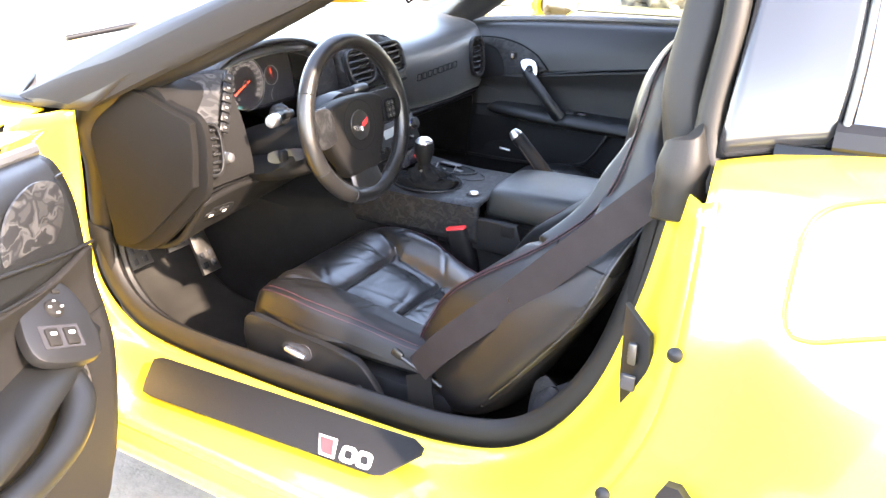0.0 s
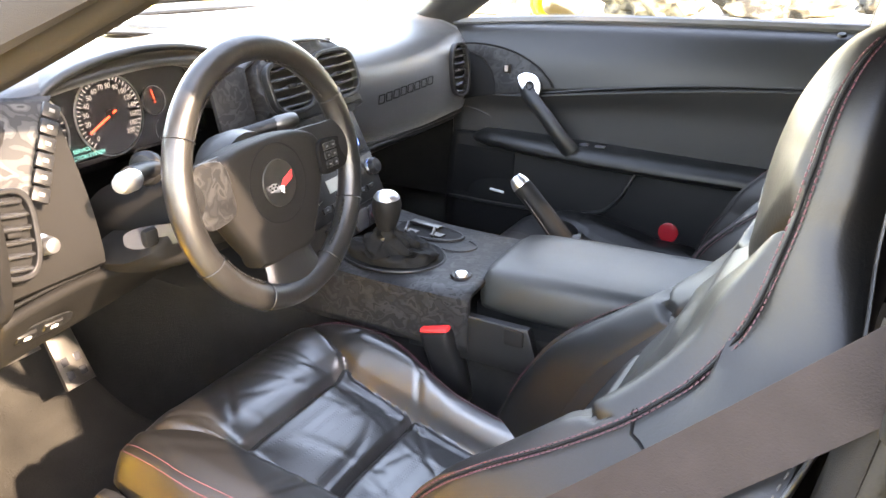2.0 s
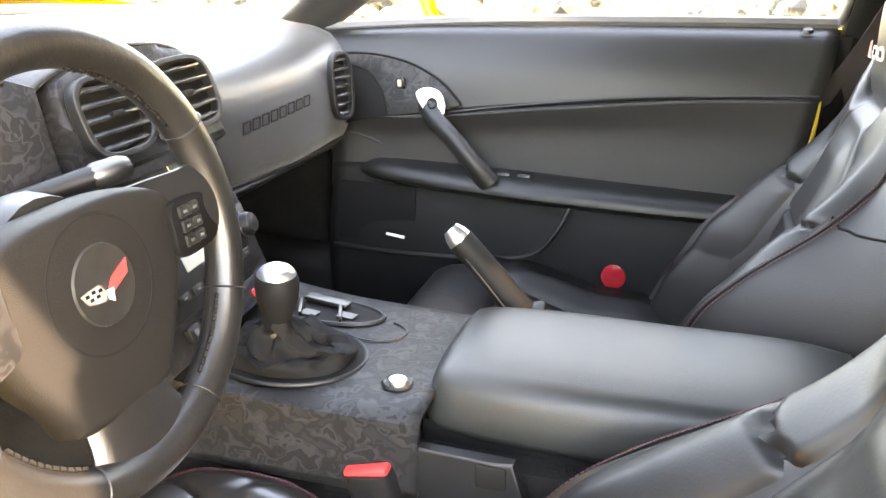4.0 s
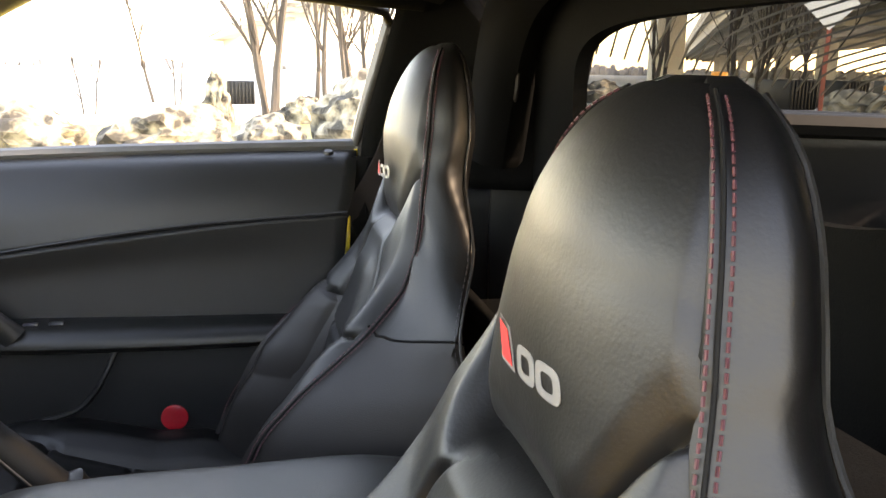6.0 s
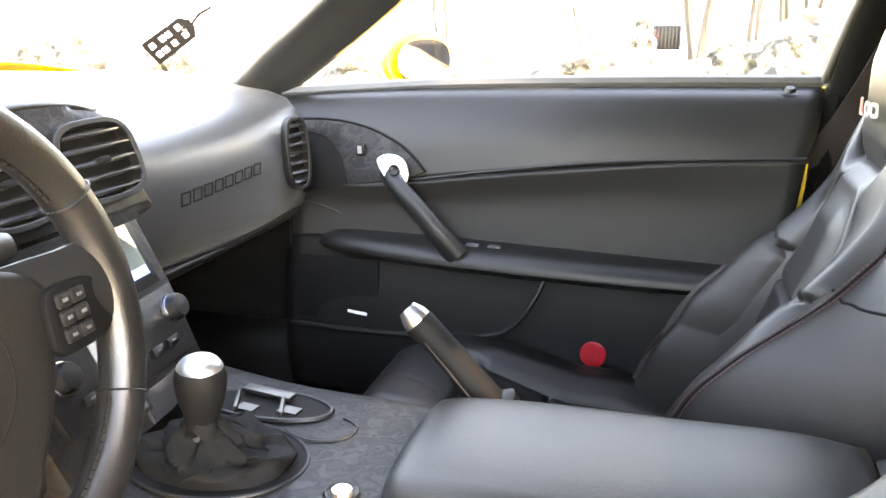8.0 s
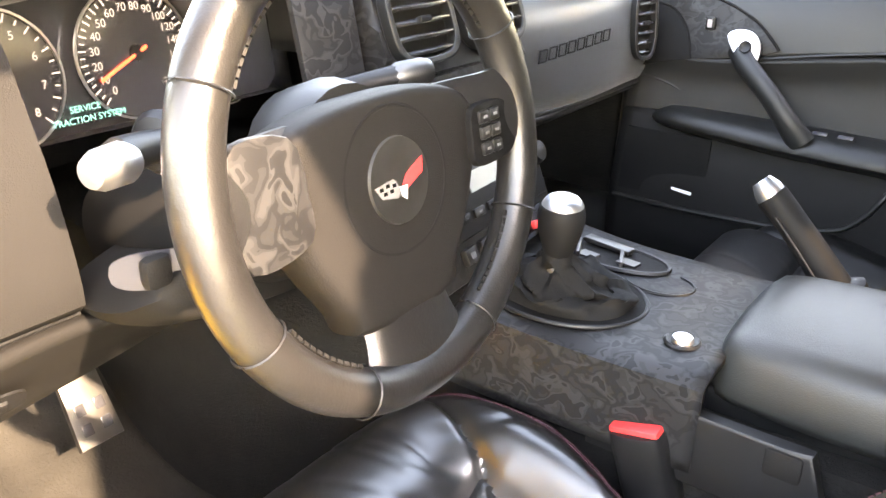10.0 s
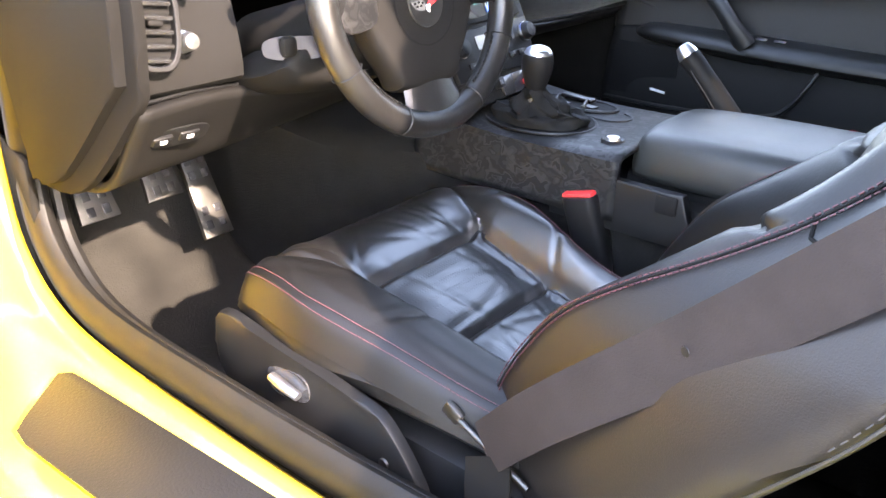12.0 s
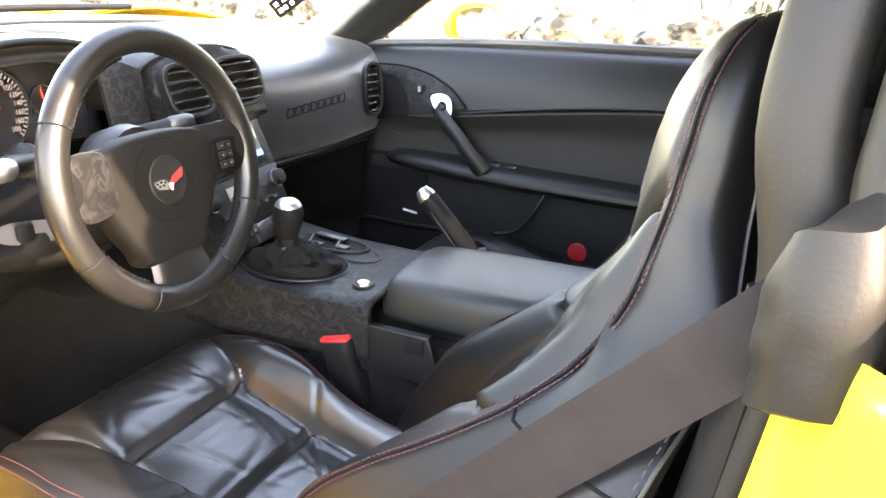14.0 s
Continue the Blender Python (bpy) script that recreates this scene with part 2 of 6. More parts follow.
def spline(pts, n, closed=False):
    """n points along a smooth curve through pts, evenly by length."""
    p = np.array(pts, float)
    k = len(p)
    out = []
    segs = k if closed else k - 1
    for i in range(segs):
        if closed:
            a, b, c, d = (p[(i + j) % k] for j in (-1, 0, 1, 2))
        else:
            b, c = p[i], p[i + 1]
            a = p[i - 1] if i else 2 * b - c
            d = p[i + 2] if i + 2 < k else 2 * c - b
        for s in np.linspace(0, 1, 12, endpoint=False):
            out.append(0.5 * (2 * b + (c - a) * s + (2 * a - 5 * b + 4 * c - d) * s * s + (3 * b - a - 3 * c + d) * s ** 3))
    out.append(p[0] if closed else p[-1])
    out = np.array(out)
    length = np.concatenate([[0], np.cumsum(np.linalg.norm(np.diff(out, axis=0), axis=1))])
    want = np.linspace(0, length[-1], n, endpoint=not closed)
    return np.stack([np.interp(want, length, out[:, j]) for j in range(out.shape[1])], 1)


def grid_faces(nu, nv, close_u=False, close_v=False):
    f = []
    for i in range(nu if close_u else nu - 1):
        for j in range(nv if close_v else nv - 1):
            i2, j2 = (i + 1) % nu, (j + 1) % nv
            f.append((i * nv + j, i * nv + j2, i2 * nv + j2, i2 * nv + j))
    return f


def joined(*meshes):
    v, f = [], []
    for a, b in meshes:
        o = len(v)
        v.extend([tuple(map(float, q)) for q in a])
        f.extend([tuple(i + o for i in q) for q in b])
    return v, f


def part(name, mesh, mat, parent=None, label="", smooth=True, solid=0.0, bevel=0.0, sub=0, angle=40):
    """One mesh object from (points, faces), under a thing or a part."""
    me = bpy.data.meshes.new(name)
    me.from_pydata([tuple(map(float, q)) for q in mesh[0]], [], mesh[1])
    bm = bmesh.new()
    bm.from_mesh(me)
    bmesh.ops.recalc_face_normals(bm, faces=bm.faces)
    bm.to_mesh(me)
    bm.free()
    me.materials.append(mat)
    if smooth:
        me.shade_smooth()
        me.set_sharp_from_angle(angle=radians(angle))
    ob = new(name, me)
    if parent is not None:
        ob.parent = parent
    if solid:
        m = ob.modifiers.new("thickness", "SOLIDIFY")
        m.thickness, m.offset = abs(solid), -1.0 if solid > 0 else 1.0
    if bevel:
        m = ob.modifiers.new("edges", "BEVEL")
        m.width, m.segments, m.limit_method, m.angle_limit = bevel, 2, "ANGLE", radians(35)
        m.harden_normals = False
    if sub:
        m = ob.modifiers.new("smooth", "SUBSURF")
        m.levels = m.render_levels = sub
    if label:
        ob["label"] = label
    return ob


def thing(name, label, category, at=(0, 0, 0), turn=0.0, group="", kind=""):
    e = new(name)
    e.empty_display_size = 0.05
    e.matrix_world = pose(*at, 0, 0, turn)
    return tagged(e, label, category, group, kind)


def patch(rows, nu, nv):
    """A smooth sheet through rows of control points."""
    a = np.array(rows, float)
    across = np.stack([spline(r, nv) for r in a])
    full = np.stack([spline(across[:, j], nu) for j in range(nv)], 1)
    return full.reshape(-1, 3), grid_faces(nu, nv)


def loft(sections, n=40, m=None, cap=True):
    """A closed skin through closed outlines of 3D points."""
    rings = np.stack([spline(s, n, closed=True) for s in sections])
    if m:
        rings = np.stack([spline(rings[:, j], m) for j in range(n)], 1)
    k = len(rings)
    f = grid_faces(k, n, close_v=True)
    v = rings.reshape(-1, 3)
    if cap:
        c0, c1 = len(v), len(v) + 1
        v = np.concatenate([v, [rings[0].mean(0)], [rings[-1].mean(0)]])
        for j in range(n):
            f.append((c0, (j + 1) % n, j))
            f.append((c1, (k - 1) * n + j, (k - 1) * n + (j + 1) % n))
    return v, f


def tube(pts, radius, n=None, sides=10, closed=False, flat=1.0, up=(0, 0, 1), caps=True):
    """A round or flattened bar along a smooth path; radius may be a list along it."""
    n = n or max(6, 6 * len(pts))
    p = spline(pts, n, closed)
    r = np.interp(np.linspace(0, 1, n), np.linspace(0, 1, len(radius)), radius) if hasattr(radius, "__len__") else np.full(n, radius)
    tang = np.gradient(p, axis=0) if not closed else np.roll(p, -1, 0) - np.roll(p, 1, 0)
    tang /= np.linalg.norm(tang, axis=1)[:, None] + 1e-12
    u = np.array(up, float)
    v, f = [], []
    for i in range(n):
        s = np.cross(tang[i], u)
        if np.linalg.norm(s) < 1e-3:
            s = np.cross(tang[i], (1, 0.1, 0))
        s /= np.linalg.norm(s)
        w = np.cross(s, tang[i])
        for k in range(sides):
            a = 2 * math.pi * k / sides
            v.append(p[i] + r[i] * (math.cos(a) * s + flat * math.sin(a) * w))
    f = grid_faces(n, sides, close_u=closed, close_v=True)
    if caps and not closed:
        f.append(tuple(range(sides)))
        f.append(tuple(range((n - 1) * sides, n * sides)))
    return np.array(v), f


def block(c, s, r=0.004, m=None, seg=2):
    """A box of size s round c with rounded edges, turned by m."""
    bm = bmesh.new()
    bmesh.ops.create_cube(bm, size=1)
    for q in bm.verts:
        q.co = Vector((q.co.x * s[0], q.co.y * s[1], q.co.z * s[2]))
    if r:
        bmesh.ops.bevel(bm, geom=bm.edges[:], offset=min(r, min(s) * 0.49), segments=seg, affect="EDGES", profile=0.5)
    t = Matrix.Translation(c) @ (m or Matrix())
    v = [tuple(t @ q.co) for q in bm.verts]
    f = [tuple(q.index for q in face.verts) for face in bm.faces]
    bm.free()
    return v, f


def plate(outline, thick, place, r=0.0, smooth_n=0, seg=2):
    """A flat plate: outline in its own u, v plane, thick along w; place is the matrix that sets it."""
    o = spline(outline, smooth_n, closed=True) if smooth_n else np.array(outline, float)
    bm = bmesh.new()
    vs = [bm.verts.new((a, b, 0)) for a, b in o]
    face = bm.faces.new(vs)
    ext = bmesh.ops.extrude_face_region(bm, geom=[face])
    for q in ext["geom"]:
        if isinstance(q, bmesh.types.BMVert):
            q.co.z += thick
    if r:
        top = [e for e in bm.edges if all(abs(q.co.z - thick) < 1e-7 for q in e.verts)]
        bmesh.ops.bevel(bm, geom=top, offset=r, segments=seg, affect="EDGES", profile=0.5)
    bm.verts.index_update()
    v = [tuple(place @ q.co) for q in bm.verts]
    f = [tuple(q.index for q in fc.verts) for fc in bm.faces]
    bm.free()
    return v, f


def lathe(profile, place=None, n=24, smooth_n=0):
    """A turned shape: profile of (radius, height) about w."""
    o = spline(profile, smooth_n) if smooth_n else np.array(profile, float)
    v = [((place or Matrix()) @ Vector((r * math.cos(2 * math.pi * k / n), r * math.sin(2 * math.pi * k / n), h))) for r, h in o for k in range(n)]
    f = grid_faces(len(o), n, close_v=True)
    if o[0][0] > 1e-5:
        f.append(tuple(range(n)))
    if o[-1][0] > 1e-5:
        f.append(tuple(range((len(o) - 1) * n, len(o) * n)))
    return [tuple(q) for q in v], f


def facing(origin, normal, up=(0, 0, 1), roll=0.0):
    """The matrix whose w runs along normal, v roughly up, u to the right of one who faces it."""
    w = Vector(normal).normalized()
    u = Vector(up).cross(w).normalized()
    v = w.cross(u)
    return Matrix.Translation(origin) @ Matrix((u, v, w)).transposed().to_4x4() @ Matrix.Rotation(radians(roll), 4, "Z")


def ellipse(a, b, n=24, power=2.0, c=(0, 0)):
    out = []
    for k in range(n):
        t = 2 * math.pi * k / n
        x, y = math.cos(t), math.sin(t)
        out.append((c[0] + a * math.copysign(abs(x) ** (2 / power), x), c[1] + b * math.copysign(abs(y) ** (2 / power), y)))
    return out


def ring_plate(outer, inner, thick, place):
    """A flat frame between two outlines of the same count."""
    n = len(outer)
    v = [place @ Vector((*q, h)) for h in (0, thick) for loop in (outer, inner) for q in loop]
    f = []
    for k in range(n):
        j = (k + 1) % n
        f += [(k, j, n + j, n + k), (2 * n + k, 3 * n + k, 3 * n + j, 2 * n + j), (k, 2 * n + k, 2 * n + j, j), (n + k, n + j, 3 * n + j, 3 * n + k)]
    return [tuple(q) for q in v], f


def ribbon(pts, width_dir, width, thick, n=40):
    """A flat strap along a smooth path; width_dir may be one direction or one for each point."""
    p = spline(pts, n)
    wd = np.array(width_dir, float)
    wd = np.tile(wd, (n, 1)) if wd.ndim == 1 else spline(wd, n)
    v = []
    for i in range(n):
        t = p[min(i + 1, n - 1)] - p[max(i - 1, 0)]
        d = wd[i] - t * (wd[i] @ t) / (t @ t)
        d /= np.linalg.norm(d)
        w = np.cross(t, d)
        w /= np.linalg.norm(w)
        for a, b in ((-0.5, -0.5), (0.5, -0.5), (0.5, 0.5), (-0.5, 0.5)):
            v.append(p[i] + d * width * a + w * thick * b)
    f = grid_faces(n, 4, close_v=True)
    f += [(0, 1, 2, 3), tuple(range(4 * n - 4, 4 * n))]
    return np.array(v), f


def stitches(pts, gap, length, radius):
    """A row of short threads along a path."""
    p = np.array(pts, float)
    total = np.linalg.norm(np.diff(p, axis=0), axis=1).sum()
    k = max(2, int(total / gap))
    q = spline(p, k * 4)
    out = []
    for i in range(k - 1):
        a, b = q[4 * i], q[4 * i + 4]
        c, d = (a + b) / 2, (b - a) / (np.linalg.norm(b - a) + 1e-9)
        out.append(tube([c - d * length / 2, c + d * length / 2], radius, n=2, sides=4))
    return joined(*out)


# ---- ground and distance ----
def ground_sheet():
    g = part("ground", ([(-400, -400, 0), (400, -400, 0), (400, 400, 0), (-400, 400, 0)], [(0, 1, 2, 3)]), PALE_GROUND, smooth=False)
    tagged(g, "pale sunlit gravel and open ground reaching the horizon", "ground", kind="structure")
    lot = part("asphalt_lot", block((2, -6, 0.004), (60, 26.4, 0.012), 0), ASPHALT, smooth=False)
    tagged(lot, "grey worn asphalt of the parking lot", "asphalt", kind="structure")
    verge = part("grass_verge", patch([[(x, y, 0.012 + 0.03 * math.sin(1.7 * x + y)) for y in (7.1, 8.2, 9.5, 11.0, 13.0)] for x in np.linspace(-28, 30, 9)], 60, 14), GRASS)
    tagged(verge, "dry patchy spring grass behind the parking lot", "grass", kind="structure")
    for x in (-1.2,):
        ln = part("parking_line", block((x + 2, 5.55, 0.013), (26, 0.11, 0.008), 0), LINE_PAINT, smooth=False)
        tagged(ln, "white painted line along the parking bays", "road marking", kind="structure")


def boulder(at, size, seed, turn):
    rnd = random.Random(seed)
    bm = bmesh.new()
    bmesh.ops.create_icosphere(bm, subdivisions=4, radius=1)
    off = Vector((rnd.random() * 50, rnd.random() * 50, rnd.random() * 50))
    for q in bm.verts:
        d = 1 + 0.35 * noise.noise(q.co * 1.1 + off) + 0.22 * noise.noise(q.co * 3.1 + off) + 0.13 * noise.noise(q.co * 8 + off)
        cell = noise.cell(q.co * 2.2 + off)
        q.co = q.co * (d + 0.05 * cell)
        q.co.z = max(q.co.z, -0.5)
    v = [(q.co.x * size[0], q.co.y * size[1], (q.co.z + 0.45) * size[2]) for q in bm.verts]
    f = [tuple(q.index for q in fc.verts) for fc in bm.faces]
    bm.free()
    ob = part("boulder", (v, f), ROCK, angle=28)
    ob.matrix_world = pose(*at, 0, 0, turn)
    return tagged(ob, "large pale weathered boulder lying on the grass verge", "boulder", group="boulders along the verge")


def bare_tree(at, height, seed, stems=1):
    rnd = random.Random(seed)
    t = thing("tree", "bare leafless tree with thin upright branches", "tree", at, group="bare trees behind the verge")
    trunks, twigs = [], []

    def grow(p, d, length, r, depth, out):
        pts, q = [p], p
        for k in range(4):
            d = (d + Vector((rnd.uniform(-1, 1), rnd.uniform(-1, 1), rnd.uniform(-0.2, 0.6))) * 0.14).normalized()
            q = q + d * length / 4
            pts.append(q)
        out.append(tube([tuple(a) for a in pts], [r, r * 0.55], n=7, sides=6 if depth == 0 else 4))
        if depth < 3:
            for k in range(8 if depth == 0 else 4):
                i = rnd.choice((1, 2, 3, 4) if depth == 0 else (1, 2, 3, 4))
                side = Vector((rnd.uniform(-1, 1), rnd.uniform(-1, 1), rnd.uniform(0.2, 1.0))).normalized()
                grow(pts[i], (d * 0.75 + side * 0.65).normalized(), length * rnd.uniform(0.45, 0.65), r * 0.42, depth + 1, twigs)

    for s in range(stems):
        lean = Vector((rnd.uniform(-0.25, 0.25), rnd.uniform(-0.2, 0.2), 1)).normalized()
        grow(Vector((rnd.uniform(-0.2, 0.2) * (stems > 1), rnd.uniform(-0.2, 0.2) * (stems > 1), -0.05)), lean, height * rnd.uniform(0.5, 0.6), height * 0.0075, 0, trunks)
    part("trunk", joined(*trunks), BARK, t)
    part("branches", joined(*twigs), BARK, t)
    return t


def backdrop():
    ground_sheet()
    spots = [(-2.05, 8.3, .95, .60), (-0.74, 8.8, 1.1, .60), (.34, 9.6, .80, .42), (1.5, 9.8, 1.15, .95), (-.42, 12.6, .38, .85), (.85, 13.2, .55, .55), (-3.4, 8.6, .9, .6), (-4.9, 8.5, 1.1, .6),
             (-6.5, 9.0, .9, .55), (-8.2, 9.3, 1.0, .7), (-10.2, 9.6, 1.0, .6), (3.1, 10.6, 1.1, .8), (5.2, 11.2, 1.1, .9), (7.9, 12.0, 1.2, .9), (11.0, 12.6, 1.2, .8)]
    for i, (x, y, s, h) in enumerate(spots):
        boulder((x, y, -0.02), (s * 0.62, s * 0.5, h * 0.62), 11 + i, 40 * i)
    for i, (x, y, h, st) in enumerate([(.45, 15.0, 9, 4), (1.75, 20, 9, 2), (-2.4, 21, 5.5, 1), (2.6, 22, 10, 3), (3.5, 25, 10, 3), (5.2, 23, 9, 3), (-2.9, 16, 2.4, 2), (-1.5, 19, 2.6, 2), (7.0, 25, 10, 2),
                                       (9.5, 23, 9, 2), (12.5, 24, 10, 3), (15, 20, 9, 2), (17, 27, 9, 3), (20, 30, 10, 3), (24, 36, 9, 3), (-7, 24, 7, 2), (-12, 26, 8, 3)]):
        bare_tree((x, y, 0), h, 70 + i, st)
    far = []
    rnd = random.Random(5)
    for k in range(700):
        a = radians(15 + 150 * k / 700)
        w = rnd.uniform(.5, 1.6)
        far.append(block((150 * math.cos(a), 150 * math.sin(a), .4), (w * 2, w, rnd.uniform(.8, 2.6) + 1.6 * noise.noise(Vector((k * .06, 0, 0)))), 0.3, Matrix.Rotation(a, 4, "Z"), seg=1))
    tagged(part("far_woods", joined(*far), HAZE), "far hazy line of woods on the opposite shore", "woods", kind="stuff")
    # curved girder bridge that comes from far away and passes over the lot's corner, and a lower ramp beside it
    def span(label, line, base, decks, girders, sides, beam, piers):
        br = thing("bridge", label, "bridge", (0, 0, 0))
        n = len(line)

        def strip(x0, x1, z0, z1):
            v = []
            for i, p in enumerate(line):
                d = line[min(i + 1, n - 1)] - line[max(i - 1, 0)]
                d /= np.linalg.norm(d)
                r = np.array((d[1], -d[0], 0))
                v += [p + r * x0 + (0, 0, base + z0), p + r * x1 + (0, 0, base + z0), p + r * x1 + (0, 0, base + z1), p + r * x0 + (0, 0, base + z1)]
            return v, grid_faces(n, 4, close_v=True)
        for x0, x1, lb in decks:
            part("deck", strip(x0, x1, 1.6, 2.3), CONCRETE, br, lb, smooth=False)
        for x in girders:
            part("girder", strip(x, x + .5, 0, 1.6), CONCRETE, br, smooth=False)
        for x in sides:
            part("parapet", strip(x, x + .3, 2.3, 3.3), CONCRETE, br, smooth=False)
        for i in range(*piers):
            p = line[i]
            d = line[i + 1] - line[i]
            ang = math.atan2(d[1], d[0])
            part("cross_beam", block((p[0], p[1], base - .3), (1.2, beam, .8), 0.05, Matrix.Rotation(ang, 4, "Z")), CONCRETE, br)
            part("pier", block((p[0], p[1], base / 2 - .3), (1.2, 3.0, base - .4), 0.1, Matrix.Rotation(ang, 4, "Z")), CONCRETE, br)

    span("long curved pale concrete bridge on girders and piers", spline([(17, 25, 0), (34, 52, 0), (31, 85, 0), (17, 130, 0), (8, 215, 0), (-22, 480, 0)], 60), 12.6,
         ((-9, 5.4, "wide concrete deck"), (6.4, 11, "narrow concrete deck")), (-8, -4.8, -1.6, 1.6, 4.6, 7.2, 10.2), (-9.1, 10.8), 19.0, (6, 58, 3))
    away, beside = np.array((math.cos(radians(63)), math.sin(radians(63)), 0)), np.array((math.cos(radians(-27)), math.sin(radians(-27)), 0))
    span("straight low concrete ramp bridge on girders", np.stack([beside * 24 + away * k for k in np.linspace(10, 520, 40)]), 6.2,
         ((-10, -1.5, "wide concrete deck"), (-.4, 5, "narrow concrete deck")), (-9, -5.5, -2.5, .4, 3.6), (-10.2, 4.9), 15.0, (6, 38, 4))
    span("low concrete slip road bridge beside the ramp", np.stack([beside * 24 + away * k for k in np.linspace(26, 520, 40)]), 6.6,
         ((-19, -11, "wide concrete deck"), (6, 20, "wide concrete deck")), (-18, -14.5, -12, 7, 11, 15, 18.5), (-19.1, 19.8), 9.0, (39, 39, 1))
    for x, y, w in ((-.36, 21, .68), (14.5, 20, .95), (19, 21, .95), (16.5, 20.5, .95)):
        c = thing("container", "dark ribbed metal container standing on the far lot", "container", (x, y, 0), 8)
        part("body", block((0, 0, w * .42), (w, 1.2, w * .84), 0.03), HARD, c)
        for k in range(8):
            part("rib", block((-w / 2 + w * (k + 0.5) / 8, -0.62, w * .42), (w * .05, 0.05, w * .78), 0.01), HARD, c)
    for x, y in ((11.5, 18.5), (17, 19)):
        c = thing("traffic_drum", "orange and white traffic drum on the lot", "traffic drum", (x, y, 0), group="traffic drums on the lot")
        part("drum", lathe([(0.25, 0), (0.24, 0.3), (0.22, 0.65), (0.2, 0.98), (0.0, 1.0)], n=16), ORANGE, c)
        part("band", lathe([(0.236, 0.34), (0.226, 0.56)], n=16), WHITE, c)
        part("band", lathe([(0.222, 0.68), (0.212, 0.86)], n=16), WHITE, c)

    sg = thing("road_sign", "pale diamond road sign on a rusty red post", "road sign", (9.4, 11.6, 0), -40)
    part("post", block((0, 0, 1.2), (.07, .05, 2.4), .005), material("rusty_post", (.22, .05, .03), .7), sg)
    part("board", plate([(-.42, 0), (0, .42), (.42, 0), (0, -.42)], .01, facing((0, -.04, 2.1), (0, -1, 0)), 0), WHITE, sg)


backdrop()


# ---- the car's shell ----
car = thing("sports_car", "bright yellow two-seat sports car with its driver's door open", "car")

JAMB_IN = [(-.455, -.69, .83), (-.50, -.665, .70), (-.515, -.665, .56), (-.475, -.675, .46), (-.36, -.680, .398), (-.1, -.678, .386), (.12, -.672, .384), (.30, -.666, .39), (.42, -.652, .425), (.51, -.635, .53), (.56, -.61, .68), (.59, -.59, .84)]
JAMB_OUT = [(-.47, -.80, .835), (-.53, -.81, .70), (-.57, -.82, .56), (-.56, -.85, .45), (-.46, -.868, .372), (-.1, -.868, .362), (.12, -.868, .362), (.34, -.868, .365), (.50, -.85, .42), (.60, -.815, .53), (.648, -.77, .69), (.645, -.69, .855)]
AXIS_MID = (0.07, -0.75, 0.62)


def jamb_sheet():
    rows = []
    for a, b in zip(JAMB_IN, JAMB_OUT):
        a, b = np.array(a), np.array(b)
        inward = np.array(AXIS_MID) - (a + b) / 2
        inward[1] = 0
        inward /= np.linalg.norm(inward)
        rows.append([a - inward * 0.012, a + (b - a) * 0.10 + inward * 0.004, a + (b - a) * 0.22 - inward * 0.002, a + (b - a) * 0.5, a + (b - a) * 0.82, b, b - inward * 0.02 + (0, -0.004, 0)])
    return patch(rows, 90, 26)


part("door_jamb", jamb_sheet(), YELLOW, car, "glossy yellow painted door jamb", solid=0.004)
# rocker below the jamb
part("rocker", patch([[(x, -.864, .352), (x, -.872 - .003 * s, .346), (x, -.884 - .004 * s, .332), (x, -.888 - .004 * s, .315), (x, -.880, .295), (x, -.84, .265), (x, -.72, .24)] for x, s in ((-.62, 1), (-.3, .6), (0, .4), (.3, .6), (.6, 1))], 30, 26), YELLOW, car, "yellow rocker panel below the door", solid=0.004)
part("underbody", block((0.2, 0, 0.17), (3.2, 1.5, 0.04), 0.01), HARD, car)

# rear quarter
QUARTER = [[(.640, -.618, .886), (.650, -.69, .852), (.655, -.755, .74), (.653, -.788, .66), (.630, -.812, .575), (.578, -.836, .48), (.523, -.858, .41), (.47, -.87, .35)],
           [(.70, -.602, .898), (.71, -.70, .868), (.72, -.785, .755), (.725, -.82, .67), (.715, -.85, .58), (.68, -.87, .49), (.65, -.895, .40), (.63, -.90, .30)],
           [(.80, -.578, .912), (.80, -.715, .889), (.81, -.83, .80), (.82, -.88, .70), (.825, -.90, .60), (.82, -.92, .50), (.81, -.935, .40), (.80, -.945, .30)],
           [(1.0, -.565, .926), (1.0, -.75, .918), (1.0, -.89, .855), (1.0, -.945, .75), (1.0, -.96, .64), (1.0, -.965, .55), (1.0, -.965, .46), (1.0, -.965, .40)],
           [(1.3, -.56, .935), (1.3, -.76, .935), (1.3, -.90, .885), (1.3, -.955, .79), (1.3, -.968, .74), (1.3, -.97, .71), (1.3, -.97, .69), (1.3, -.97, .68)]]
part("quarter_panel", patch(QUARTER[:3] + QUARTER[3:4], 30, 36), YELLOW, car, "yellow rear quarter panel", solid=0.004)
part("rear_fender", patch(QUARTER[3:] + [[(1.7, -.56, .93), (1.7, -.75, .925), (1.7, -.88, .87), (1.7, -.94, .77), (1.7, -.955, .70), (1.7, -.955, .66), (1.7, -.95, .62), (1.7, -.945, .58)],
                                       [(2.1, -.5, .88), (2.1, -.66, .87), (2.1, -.78, .80), (2.1, -.82, .70), (2.1, -.82, .6), (2.1, -.8, .5), (2.1, -.78, .42), (2.1, -.75, .36)]], 26, 30), YELLOW, car, solid=0.004)
